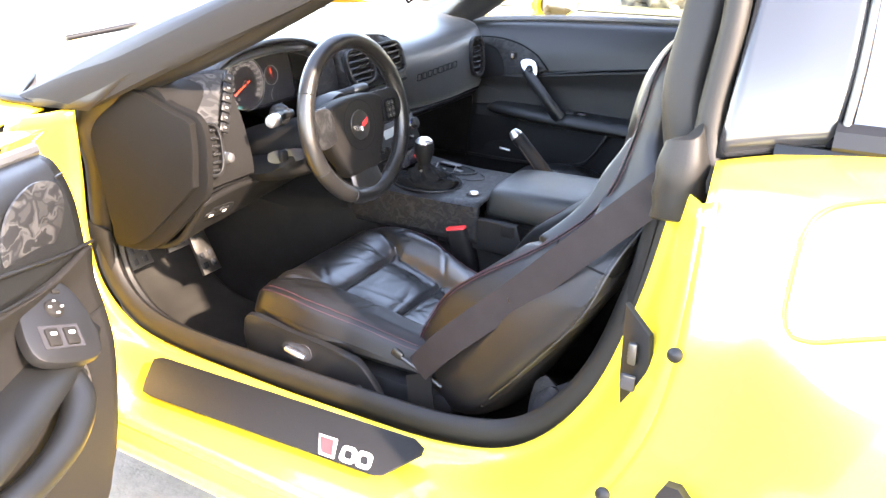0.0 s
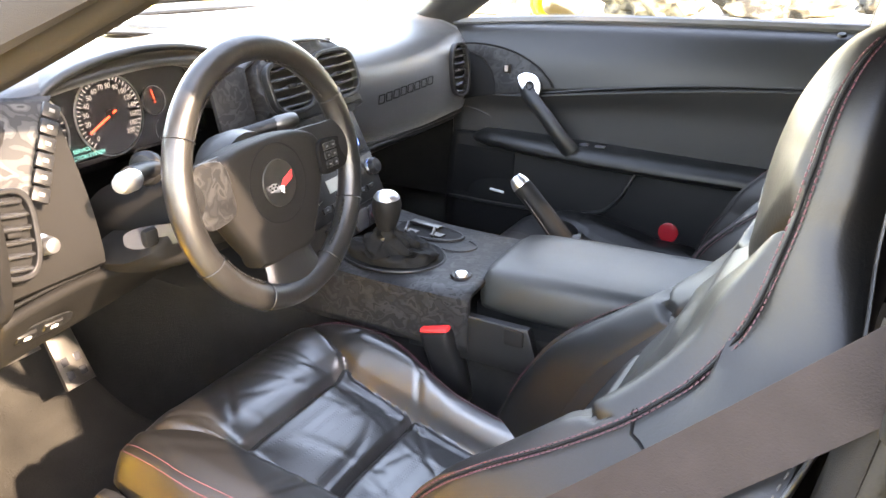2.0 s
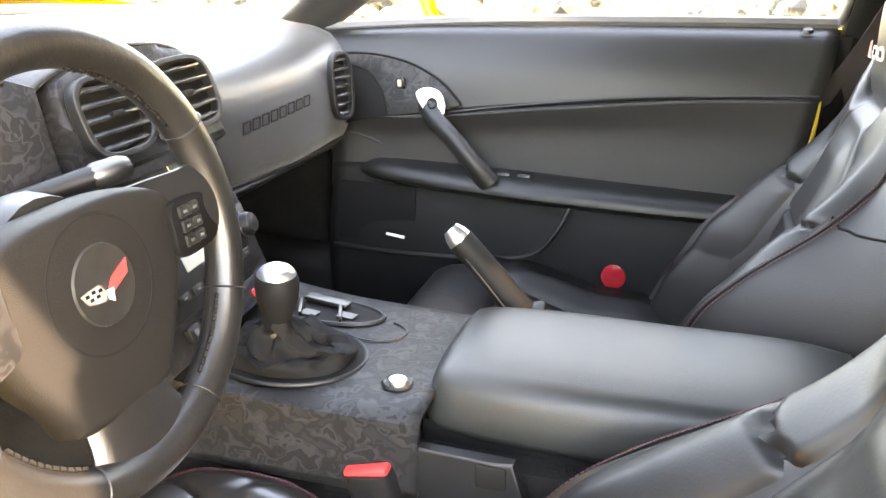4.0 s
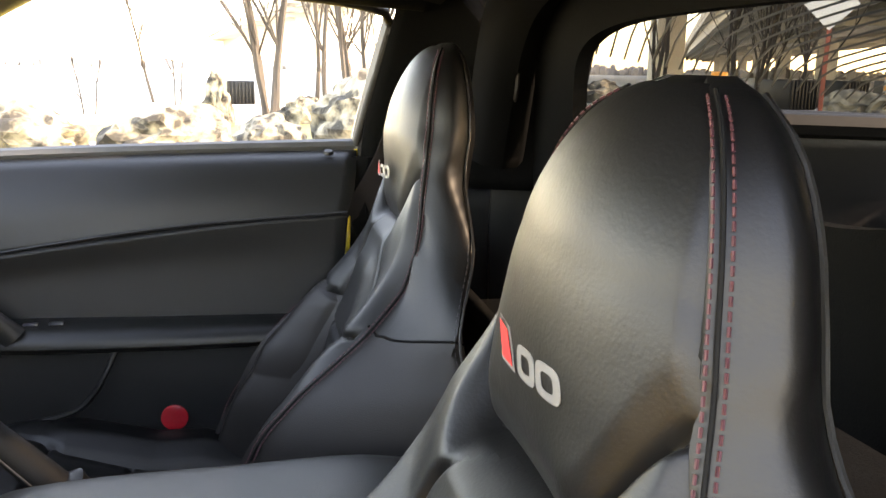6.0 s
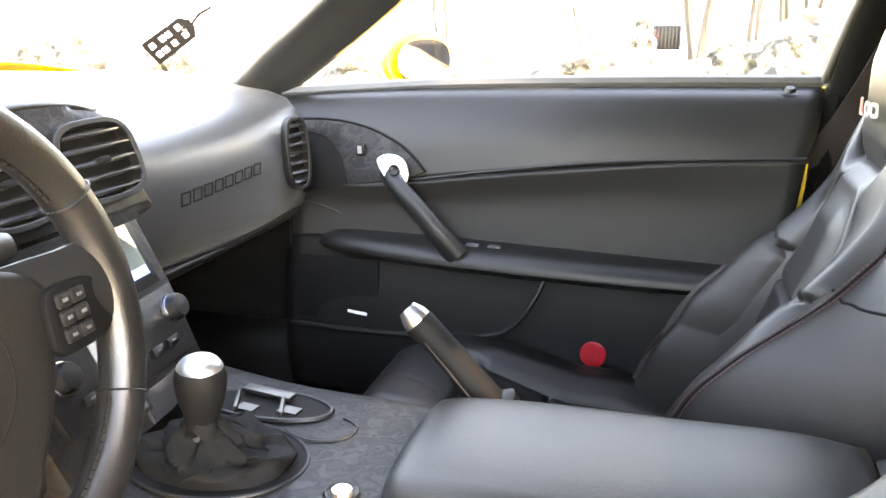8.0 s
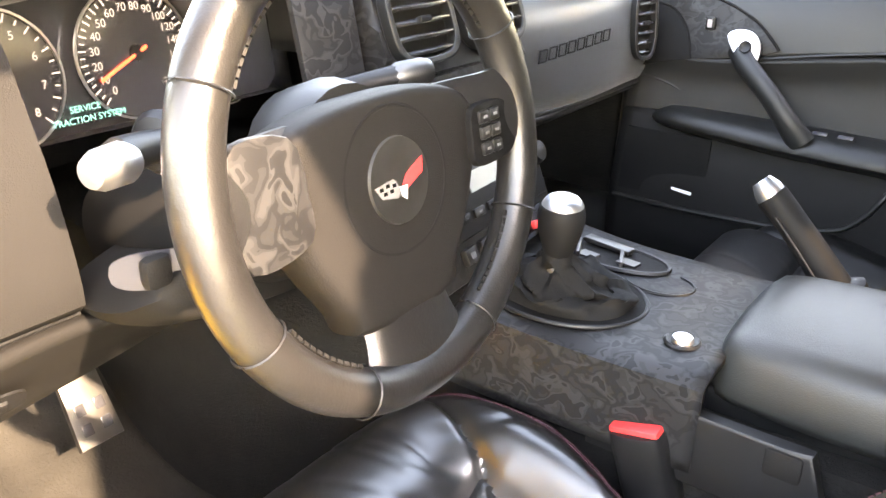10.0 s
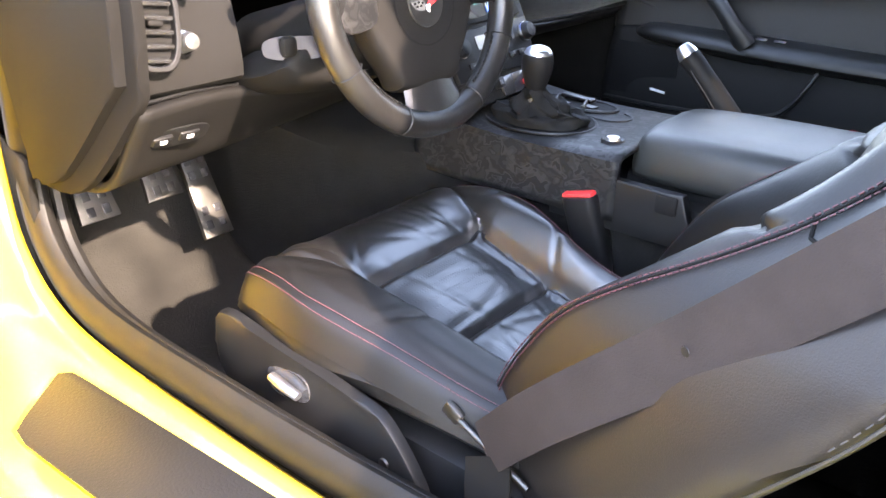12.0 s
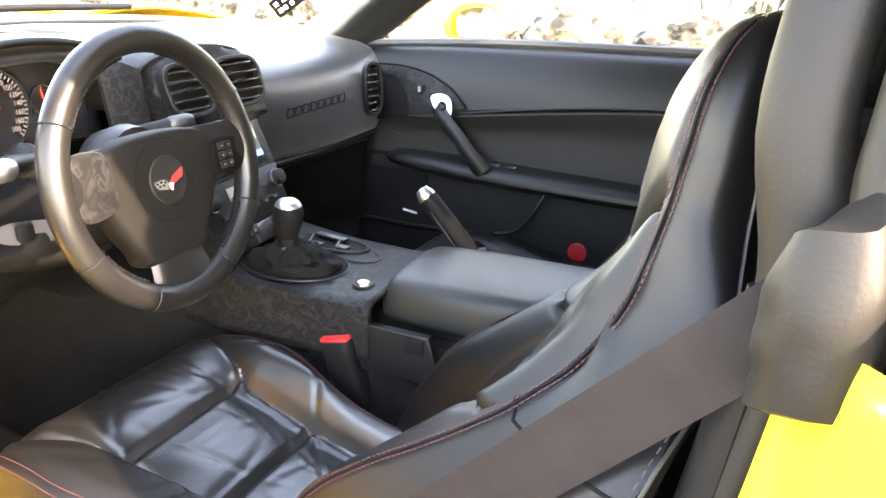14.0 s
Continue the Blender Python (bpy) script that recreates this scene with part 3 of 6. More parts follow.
part("mirrored_flank", patch([[(x, .93, z) for x in (-1.9, -1.2, -.5, .2, .9, 1.6, 2.1)] for z in (.2, .45, .7, .80)] + [[(x, .70 if x > -.4 else .76, .835) for x in (-1.9, -1.2, -.5, .2, .9, 1.6, 2.1)]], 20, 40), YELLOW, car, "yellow far flank of the car", solid=0.004)
part("tail", block((2.12, 0, .62), (0.06, 1.6, .55), 0.02), YELLOW, car)

# fuel door: a thin proud lid with a dark gap round it
def surface_at(rows, u, v):
    a = np.array(rows, float)
    across = np.stack([spline(r, 600)[int(round(v * 599))] for r in a])
    return spline(across, 600)[int(round(u * 599))]


Q4 = QUARTER[:4]


def quarter_lid(u0, u1, v0, v1, lift, n=10):
    v, f = [], []
    for i in range(n):
        for j in range(n):
            a, b = 2 * i / (n - 1) - 1, 2 * j / (n - 1) - 1
            k = 1 - 0.06 * a * a * b * b
            u = (u0 + u1) / 2 + (u1 - u0) / 2 * a * k
            w = (v0 + v1) / 2 + (v1 - v0) / 2 * b * k
            p = surface_at(Q4, min(max(u, 0), 1), w)
            p = p + np.array((0.02, -0.93, 0.36)) * lift
            v.append(p)
    return v, grid_faces(n, n)


def lid_edge(u0, u1, v0, v1, lift):
    pts = []
    for k in range(48):
        t = 2 * math.pi * k / 48
        a = math.copysign(abs(math.cos(t)) ** .42, math.cos(t))
        b = math.copysign(abs(math.sin(t)) ** .42, math.sin(t))
        p = surface_at(Q4, min(max((u0 + u1) / 2 + (u1 - u0) / 2 * a, 0), 1), (v0 + v1) / 2 + (v1 - v0) / 2 * b)
        pts.append(tuple(p + np.array((0.0, -.9, .35)) * lift))
    return pts


part("fuel_gap", tube(lid_edge(.33, .93, .165, .365, .0008), .0022, n=120, sides=6, closed=True), material("dark_gold_gap", (.25, .15, .01), .5), car, "dark gap round the fuel lid")
for i, (x, y, z) in enumerate(((.648, -.672, .840), (.657, -.775, .706), (.612, -.848, .545))):
    part("bolt", lathe([(0.0, 0.004), (0.006, 0.003), (0.009, 0.0), (0.009, -0.004)], facing((x, y - 0.006, z), (-.1, -1, .25)), 14), HARD, car, "dark plastic fastener")
part("side_scoop", plate([(-.035, .10), (.0, .09), (.03, .055), (.02, -.10), (-.02, -.16), (-.05, -.12), (-.045, 0)], 0.012, facing((.70, -.872, .50), (-.1, -1, .05), roll=-12), smooth_n=36), HARD, car, "black cooling scoop")
part("latch_pocket", plate([(-.02, .075), (.022, .045), (.024, -.03), (.008, -.068), (-.026, -.066), (-.028, -.02)], 0.008, facing((.603, -.722, .648), (-.45, -.82, .05), roll=8), 0.003), HARD, car, "black door latch pocket")
part("latch_striker", block((.596, -.732, .665), (.012, .008, .03), .003), STEEL, car)
part("latch_block", block((.594, -.734, .625), (.02, .008, .022), .003), GLOSS, car)

# rubber seal round the opening
SEAL = JAMB_IN[:] + [(.575, -.575, .95), (.585, -.545, 1.06), (.585, -.52, 1.15), (.45, -.525, 1.175), (.25, -.535, 1.16), (.12, -.56, 1.115), (-.03, -.60, 1.03), (-.2, -.645, .945)]
part("door_seal", tube([(x, y + .022, z) for x, y, z in SEAL], 0.027, n=160, sides=12, closed=True, flat=0.62, up=(0, 1, 0)), RUBBER, car, "worn black rubber door seal")
part("seal_lip", tube([(x * .985 + .001, y + .048, z * .985) for x, y, z in SEAL], 0.010, n=160, sides=8, closed=True, up=(0, 1, 0)), RUBBER, car)
part("seal_block", loft([[(.600 + .032 * math.copysign(abs(math.cos(t)) ** .8, math.cos(t)) * k + .0028 * math.sin(z * 190 + 2 * t), -.612 + .038 * math.copysign(abs(math.sin(t)) ** .8, math.sin(t)) * k, z + .012 * math.cos(t) + .005 * math.sin(2 * t)) for t in np.linspace(0, 2 * math.pi, 12, endpoint=False)] for z, k in ((.808, .80), (.812, .97), (.832, 1.02), (.846, .99), (.862, 1.02), (.882, .9), (.91, .62))], 20, 14), RUBBER, car, "folded rubber corner of the seal")
part("window_channel", tube([(.632, -.60, .84), (.62, -.585, .92), (.628, -.56, 1.04), (.625, -.535, 1.16)], [.02, .017, .016, .015], n=30), RUBBER, car)
part("striker_cover", tube([(.535, -.60, .62), (.555, -.585, .74), (.57, -.575, .85)], .016, n=14, flat=.5), TRIM, car)

# pillars, glass, roof
part("rear_pillar_panel", patch([[(.635, -.605, .885), (.70, -.592, .898), (.765, -.578, .910)], [(.645, -.578, 1.0), (.71, -.566, 1.01), (.77, -.552, 1.01)], [(.65, -.51, 1.17), (.71, -.50, 1.18), (.765, -.49, 1.18)]], 14, 10), PANEL, car, "glossy black pillar panel", solid=0.006)
part("pillar_bead", tube([(.768, -.585, .908), (.772, -.552, 1.01), (.768, -.495, 1.18)], .005, n=16), STEEL, car, "bright window bead")
part("rear_side_glass", patch([[(.775, -.58, .912), (1.05, -.565, .93), (1.5, -.54, .93)], [(.778, -.545, 1.01), (1.05, -.525, 1.01), (1.5, -.50, .985)], [(.772, -.49, 1.18), (1.05, -.46, 1.12), (1.5, -.43, 1.03)]], 10, 14), GLASS_DARK, car, "dark rear side glass")


def pillar(s, fwd, door, inner):
    """A slanted pillar from three edge lines."""
    rows = [[(x, y * s, z) for x, y, z in e] for e in (fwd, door, inner)]
    secs = []
    for k in range(len(fwd)):
        a, b, c = (np.array(r[k]) for r in rows)
        secs.append([a, (a * .5 + b * .5) + (0, s * .012, .012), b, b * .6 + c * .4, c, c * .5 + a * .5])
    return loft(secs, 30, 24)


A_FWD = [(-.62, .715, .835), (-.36, .66, .945), (-.09, .605, 1.05), (.08, .56, 1.125)]
A_DOOR = [(-.40, .705, .84), (-.17, .655, .945), (.05, .60, 1.045), (.20, .565, 1.12)]
A_INNER = [(-.50, .635, .845), (-.28, .60, .945), (-.06, .555, 1.05), (.10, .52, 1.12)]
part("windscreen_pillar", pillar(-1, A_FWD, A_DOOR, A_INNER), TRIM, car, "dark grey windscreen pillar")
B_FWD = [(-.62, .67, .835), (-.47, .64, .925), (-.30, .61, 1.03), (-.08, .56, 1.13)]
B_DOOR = [(-.385, .655, .826), (-.235, .635, .925), (-.085, .61, 1.03), (.08, .565, 1.115)]
B_INNER = [(-.47, .60, .835), (-.35, .585, .925), (-.20, .56, 1.03), (.0, .52, 1.115)]
part("windscreen_pillar", pillar(1, B_FWD, B_DOOR, B_INNER), DASHTOP, car, "dark grey windscreen pillar")
part("pillar_cover", patch([[(-.62, -.722, .832), (-.52, -.725, .835), (-.40, -.712, .838)], [(-.36, -.667, .95), (-.30, -.672, .953), (-.24, -.668, .95)], [(-.09, -.612, 1.055), (-.05, -.613, 1.06), (-.01, -.609, 1.055)]], 14, 10), HARD, car, solid=0.004)
WS = [[(-.60, -.68, .845), (-.76, -.42, .865), (-.82, 0, .875), (-.76, .42, .865), (-.60, .68, .845)], [(-.30, -.63, .97), (-.42, -.38, 1.02), (-.46, 0, 1.035), (-.42, .38, 1.02), (-.32, .63, .97)], [(.10, -.55, 1.13), (.03, -.33, 1.165), (.0, 0, 1.175), (.03, .33, 1.165), (.08, .55, 1.13)]]
part("windscreen", patch(WS, 20, 26), GLASS_FRONT, car, "clear curved windscreen")
TAG = facing((-.515, .512, .925), (.80, -.33, .50)) @ Matrix.Rotation(radians(28), 4, "Z")
tag = part("hang_tag", plate([(-.052, -.020), (.045, -.020), (.060, -.006), (.060, .008), (.045, .020), (-.052, .020)], .0012, TAG, .0004), TAGBLACK, car, "black hanging tag with pale lettering")
for b, gaps in ((.008, (0, .022, .036, .058)), (-.008, (0, .014, .034, .060))):
    for g in gaps:
        part("tag_bar", block((0, 0, 0), (.011, .009, .0008), 0, TAG @ Matrix.Translation((-.038 + g * 1.15, b, .0016))), WHITE, tag)
part("tag_string", tube([tuple(TAG @ Vector((.060, 0, 0))), tuple(TAG @ Vector((.085, .004, .003))), tuple(TAG @ Vector((.115, .002, .004)))], .0022, n=12, sides=6), TAGBLACK, tag)
part("roof_panel", patch([[(.06, -.555, 1.13), (.0, -.3, 1.17), (-.02, 0, 1.18), (.0, .3, 1.17), (.06, .555, 1.12)], [(.3, -.56, 1.175), (.3, -.3, 1.22), (.3, 0, 1.235), (.3, .3, 1.22), (.3, .56, 1.165)], [(.62, -.54, 1.18), (.64, -.3, 1.225), (.65, 0, 1.24), (.64, .3, 1.225), (.62, .54, 1.17)]], 20, 26), GLOSS, car, "black removable roof panel", solid=0.02)
# added out of view so sun doesn't leak in behind the roof
part("roof_bow", patch([[(.60, -.53, 1.160), (.63, -.3, 1.226), (.64, 0, 1.240), (.63, .3, 1.226), (.60, .57, 1.150)], [(.69, -.50, 1.13), (.70, -.38, 1.195), (.70, 0, 1.232), (.70, .38, 1.195), (.69, .57, 1.05)], [(.78, -.49, 1.06), (.75, -.42, 1.140), (.74, 0, 1.200), (.75, .45, 1.128), (.78, .575, .92)]], 12, 30), GLOSS, car, "black bow behind the roof panel", solid=0.01)
part("headliner", patch([[(.10, -.53, 1.10), (.06, 0, 1.15), (.10, .53, 1.13)], [(.3, -.53, 1.15), (.3, 0, 1.20), (.3, .54, 1.16)], [(.62, -.52, 1.15), (.64, 0, 1.19), (.60, .56, 1.10)]], 14, 16), HEADLINER, car, "black fabric headliner", solid=0.008)
part("roof_hoop", tube([(.70, -.49, .85), (.71, -.45, 1.05), (.71, -.34, 1.15), (.70, 0, 1.175), (.70, .34, 1.15), (.70, .50, 1.06), (.69, .56, .86)], .06, n=50, sides=10, flat=0.8, up=(1, 0, 0)), HEADLINER, car, "black padded roof hoop")
SURROUND = Matrix.Translation((.735, 0, .97)) @ Matrix(((0, 0, 1, 0), (1, 0, 0, 0), (0, 1, 0, 0), (0, 0, 0, 1)))
part("hatch_trim", ring_plate(ellipse(.495, .225, 48, 5), ellipse(.33, .086, 48, 3.4), .02, SURROUND), HEADLINER, car, "black padded trim round the hatch opening")
part("pillar_trim", patch([[(.485, .655, .80), (.60, .64, .80), (.80, .57, .80)], [(.49, .645, .90), (.61, .63, .93), (.80, .56, .93)], [(.535, .625, 1.07), (.63, .60, 1.08), (.76, .53, 1.06)], [(.54, .58, 1.14), (.62, .55, 1.15), (.74, .46, 1.14)]], 20, 14), HEADLINER, car, "black trim of the rear pillar", solid=0.012)
part("pillar_seal", tube([(.472, .662, .78), (.484, .663, .87), (.503, .655, .95), (.535, .637, 1.07)], .016, n=24, sides=8), RUBBER_BLACK, car)
part("pillar_seal", tube([(.485, .632, .58), (.482, .640, .72), (.490, .650, .85)], .034, n=16, sides=8), HEADLINER, car)
part("pillar_trim", patch([[(.60, -.60, .80), (.70, -.58, .80), (.80, -.56, .80)], [(.61, -.585, .93), (.70, -.565, .93), (.80, -.55, .93)], [(.61, -.53, 1.14), (.68, -.51, 1.15), (.74, -.46, 1.14)]], 12, 10), HEADLINER, car, solid=0.01)
part("pillar_trim", patch([[(.485, .655, .81), (.60, .64, .81), (.82, .60, .81)], [(.47, .65, .6), (.60, .64, .6), (.82, .60, .6)], [(.44, .65, .25), (.60, .64, .25), (.82, .60, .25)]], 12, 10), PLASTIC, car, solid=-.01)
part("roof_rail", tube([(.58, .59, 1.105), (.35, .60, 1.118), (.12, .575, 1.115)], .022, n=16), HEADLINER, car)
part("window_seal", tube([(.478, .655, .868), (.50, .645, .95), (.53, .63, 1.06), (.50, .615, 1.088), (.35, .615, 1.105), (.15, .60, 1.105)], .008, n=30), RUBBER, car)
part("hatch_glass", patch([[(.72, -.56, .95), (.70, -.44, 1.13), (.69, 0, 1.20), (.70, .44, 1.13), (.72, .56, .95)], [(1.15, -.56, .935), (1.15, -.44, 1.07), (1.15, 0, 1.13), (1.15, .44, 1.07), (1.15, .56, .935)], [(1.72, -.54, .92), (1.72, -.42, .95), (1.75, 0, .96), (1.72, .42, .95), (1.72, .54, .92)]], 18, 30), GLASS_TINT, car, "tinted rear hatch glass")
for k in range(42):
    s = (k + 0.8) / 42.5
    zt = 1.19 - .245 * s
    part("heater_wire", tube([(.74 + 1.0 * s, -.49, zt - .155 * (1 - .65 * s)), (.74 + 1.0 * s, -.40, zt - .06), (.74 + 1.0 * s, 0, zt - .012), (.74 + 1.0 * s, .40, zt - .06), (.74 + 1.0 * s, .49, zt - .155 * (1 - .65 * s))], .0020, n=26, sides=3), HARD, car)
part("hatch_rim", tube([(.76, .575, .915), (1.1, .57, .915), (1.5, .55, .905), (1.75, .50, .90), (1.80, 0, .915), (1.75, -.50, .90), (1.5, -.55, .905), (1.1, -.57, .915), (.76, -.575, .915)], .024, n=60, sides=8), HARD, car, "black hatch surround")
part("cargo_side", patch([[(.70, .60, .55), (1.1, .60, .55), (1.8, .56, .55)], [(.70, .61, .75), (1.1, .60, .75), (1.8, .56, .75)], [(.70, .60, .91), (1.1, .585, .91), (1.8, .54, .90)]], 10, 12), PLASTIC, car, solid=0.01)
part("cargo_side", patch([[(.70, -.60, .55), (1.1, -.60, .55), (1.8, -.56, .55)], [(.70, -.61, .75), (1.1, -.60, .75), (1.8, -.56, .75)], [(.70, -.60, .91), (1.1, -.585, .91), (1.8, -.54, .90)]], 10, 12), PLASTIC, car, solid=0.01)
part("cargo_floor", block((1.22, 0, .60), (1.16, 1.16, .03), .01), CARPET, car, "dark cargo carpet")
part("cargo_back", block((1.82, 0, .74), (.04, 1.1, .34), .01), PLASTIC, car)
part("bulkhead", patch([[(.66, -.60, .22), (.655, 0, .22), (.66, .60, .22)], [(.66, -.60, .45), (.655, 0, .5), (.66, .60, .45)], [(.665, -.60, .63), (.66, 0, .64), (.665, .60, .63)]], 8, 12), CARPET, car, solid=0.02)

# bonnet and front wings
part("bonnet", patch([[(-.66, -.70, .84), (-.86, -.4, .875), (-.92, 0, .885), (-.86, .4, .875), (-.66, .70, .84)], [(-1.1, -.72, .84), (-1.15, -.4, .84), (-1.18, 0, .855), (-1.15, .4, .84), (-1.1, .72, .84)], [(-1.6, -.70, .75), (-1.65, -.4, .73), (-1.68, 0, .745), (-1.65, .4, .73), (-1.6, .70, .75)], [(-2.05, -.55, .55), (-2.12, -.3, .54), (-2.15, 0, .545), (-2.12, .3, .54), (-2.05, .55, .55)]], 24, 26), YELLOW, car, "yellow bonnet", solid=0.006)
for s in (-1, 1):
    part("front_wing", patch([[(-.52, s * .715, .83), (-.56, s * .80, .80), (-.57, s * .88, .70), (-.58, s * .90, .55), (-.58, s * .92, .32)], [(-.80, s * .72, .855), (-.80, s * .84, .825), (-.80, s * .92, .72), (-.80, s * .93, .55), (-.80, s * .94, .35)], [(-1.15, s * .71, .87), (-1.15, s * .85, .845), (-1.15, s * .94, .76), (-1.15, s * .955, .70), (-1.15, s * .955, .66)], [(-1.6, s * .69, .78), (-1.6, s * .82, .75), (-1.6, s * .91, .68), (-1.6, s * .92, .6), (-1.6, s * .92, .5)], [(-2.05, s * .55, .56), (-2.05, s * .66, .54), (-2.05, s * .74, .5), (-2.05, s * .75, .42), (-2.05, s * .75, .3)]], 26, 20), YELLOW, car, "yellow front wing", solid=0.005)
part("cowl_grille", patch([[(-.50, -.715, .838), (-.60, -.70, .848), (-.80, -.42, .868), (-.86, 0, .878), (-.80, .42, .868), (-.60, .70, .848)], [(-.58, -.735, .842), (-.70, -.71, .855), (-.90, -.42, .875), (-.96, 0, .886), (-.90, .42, .875), (-.70, .71, .855)]], 6, 30), HARD, car, "black cowl below the windscreen", solid=0.008)
part("wiper", tube([(-.80, -.45, .895), (-.74, -.1, .915), (-.72, .25, .91)], .007, n=14), HARD, car)
part("nose", block((-2.1, 0, .36), (0.08, 1.3, .4), 0.03), YELLOW, car)

# far side mirror
mir = thing("side_mirror", "yellow door mirror on the far side", "mirror", (-.181, .775, .882), -39)
part("housing", loft([[(x, .5 * k * math.cos(t) * .158 + dy, k * math.sin(t) * .052) for t in np.linspace(0, 2 * math.pi, 10, endpoint=False)] for x, k, dy in ((0.012, .98, 0), (.0, 1.03, 0), (-.03, 1.0, 0), (-.07, .8, -.01), (-.10, .45, -.02))], 28, 16), YELLOW, mir)
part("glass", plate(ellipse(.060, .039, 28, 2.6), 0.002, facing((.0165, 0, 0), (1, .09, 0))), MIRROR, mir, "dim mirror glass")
part("stalk", tube([(-.05, -.01, -.03), (-.10, -.03, -.05), (-.16, -.05, -.05)], [.03, .035, .045], n=14, flat=.55), YELLOW, mir)

# black sill plate with its emblem
pl = thing("sill_plate", "black textured sill plate with a small red and white emblem", "sill plate")
SILLM = Matrix.Translation((.01, -.775, .398)) @ Matrix.Rotation(radians(3.0), 4, "Z") @ Matrix.Rotation(radians(8.0), 4, "X")
part("plate", plate([(-.27, .045), (-.25, .046), (0, .046), (.26, .046), (.282, .034), (.285, .02), (.252, -.04), (.24, -.045), (0, -.045), (-.21, -.045), (-.235, -.04), (-.25, -.02), (-.283, .035)], .003, SILLM, .001), material("black_carbon_vinyl", (0.009, 0.0088, 0.0088), .5, spec=.15, vary=.3, scale=6, grain=.6, grain_scale=350), pl)
EMB = SILLM @ Matrix.Translation((.172, -.026, .0035))


def emblem(parent, m, w, thick=0.0006, tall=0.30, pale=None):
    """A slanted red flag-like shape on a pale edge and two slanted rounded rings beside it."""
    h = w * tall
    part("emblem_backing", plate([(-w * .52, h * .62), (-w * .20, h * .62), (-w * .04, -h * .52), (-w * .30, -h * .52)], thick, m), pale or WHITE, parent)
    part("emblem_flag", plate([(-w * .485, h * .50), (-w * .24, h * .50), (-w * .09, -h * .40), (-w * .28, -h * .40)], thick, m @ Matrix.Translation((0, 0, thick))), RED, parent, "red emblem stripe")
    for cx in (.10, .36):
        lean = lambda k: [(w * cx + a * w * k - .16 * h * b * k, b * h * .48 * k - .02 * h) for a, b in ellipse(.125, 1, 24, 3.6)]
        inner = [(w * cx + a * w - .10 * h * b, b * h * .24 - .02 * h) for a, b in ellipse(.062, 1, 24, 3.6)]
        part("emblem_ring", ring_plate(lean(1.0), inner, thick, m), pale or WHITE, parent)


emblem(pl, EMB @ Matrix.Rotation(radians(0), 4, "Z"), .11)


# ---- cabin floor ----
def cabin_floor():
    fl = part("floor", patch([[(-.80, -.62, .52), (-.80, -.4, .52), (-.80, -.26, .52)], [(-.70, -.64, .33), (-.70, -.4, .33), (-.70, -.26, .33)], [(-.55, -.65, .235), (-.55, -.4, .23), (-.55, -.25, .23)], [(-.3, -.655, .225), (-.3, -.4, .215), (-.3, -.20, .215)], [(.1, -.65, .23), (.1, -.4, .22), (.1, -.17, .22)], [(.66, -.62, .23), (.66, -.4, .22), (.66, -.17, .22)]], 40, 16), CARPET_DUSTY, smooth=True, solid=0.02)
    tagged(fl, "dusty black carpet of the driver's footwell", "carpet", kind="structure")
    f2 = part("floor", patch([[(-.80, .62, .52), (-.80, .4, .52), (-.80, .10, .52)], [(-.70, .64, .33), (-.70, .4, .33), (-.70, .10, .33)], [(-.55, .65, .235), (-.55, .4, .23), (-.55, .10, .23)], [(.1, .65, .23), (.1, .4, .22), (.1, .09, .22)], [(.66, .62, .23), (.66, .4, .22), (.66, .09, .22)]], 30, 14), CARPET, solid=0.02)
    tagged(f2, "black carpet of the far footwell", "carpet", kind="structure")
    sill = part("inner_sill", patch([[(x, y0 + .045, .375), (x, y0 + .065, .355), (x, y0 + .075, .29), (x, y0 + .078, .21)] for x, y0 in ((-.55, -.69), (-.3, -.69), (0, -.69), (.3, -.68), (.5, -.66), (.64, -.62))], 26, 12), CARPET, solid=-.01)
    tagged(sill, "black carpeted inner side of the sill", "trim", kind="structure")
    kick = part("kick_panel", patch([[(-.47, -.665, .58), (-.62, -.65, .60), (-.80, -.62, .62)], [(-.49, -.66, .40), (-.62, -.645, .40), (-.80, -.62, .42)], [(-.46, -.64, .22), (-.62, -.635, .22), (-.80, -.62, .22)]], 10, 10), CARPET, solid=.01)
    tagged(kick, "dark carpeted kick panel", "trim", kind="structure")
    fsill = part("inner_sill", patch([[(x, .55, .22), (x, .55, .33), (x, .565, .40), (x, .62, .42), (x, .68, .40)] for x in (-.6, -.2, .2, .64)], 12, 16), PLASTIC, solid=.01)
    tagged(fsill, "black plastic sill trim of the far side", "trim", kind="structure")
    fk = part("kick_panel", patch([[(-.30, .63, .66), (-.5, .64, .68), (-.84, .62, .86)], [(-.34, .62, .45), (-.5, .62, .45), (-.84, .62, .45)], [(-.36, .60, .21), (-.5, .60, .21), (-.84, .60, .21)]], 10, 10), CARPET, solid=-.01)
    tagged(fk, "dark carpeted kick panel of the far footwell", "trim", kind="structure")
    tn = part("tunnel", patch([[(x, yl - .012, .21), (x, yl, .33), (x, yl + .006, zt - .03), (x, yl + .03, zt), (x, 0, zt + .004), (x, yr - .03, zt), (x, yr, zt - .04), (x, yr, .21)] for x, yl, yr, zt in ((-.80, -.275, .15, .60), (-.46, -.245, .12, .53), (-.2, -.175, .085, .53), (0, -.158, .075, .525), (.3, -.155, .075, .53), (.66, -.155, .075, .55))], 36, 30), CARPET, solid=.008)
    tagged(tn, "carpeted transmission tunnel between the seats", "carpet", kind="structure")


cabin_floor()


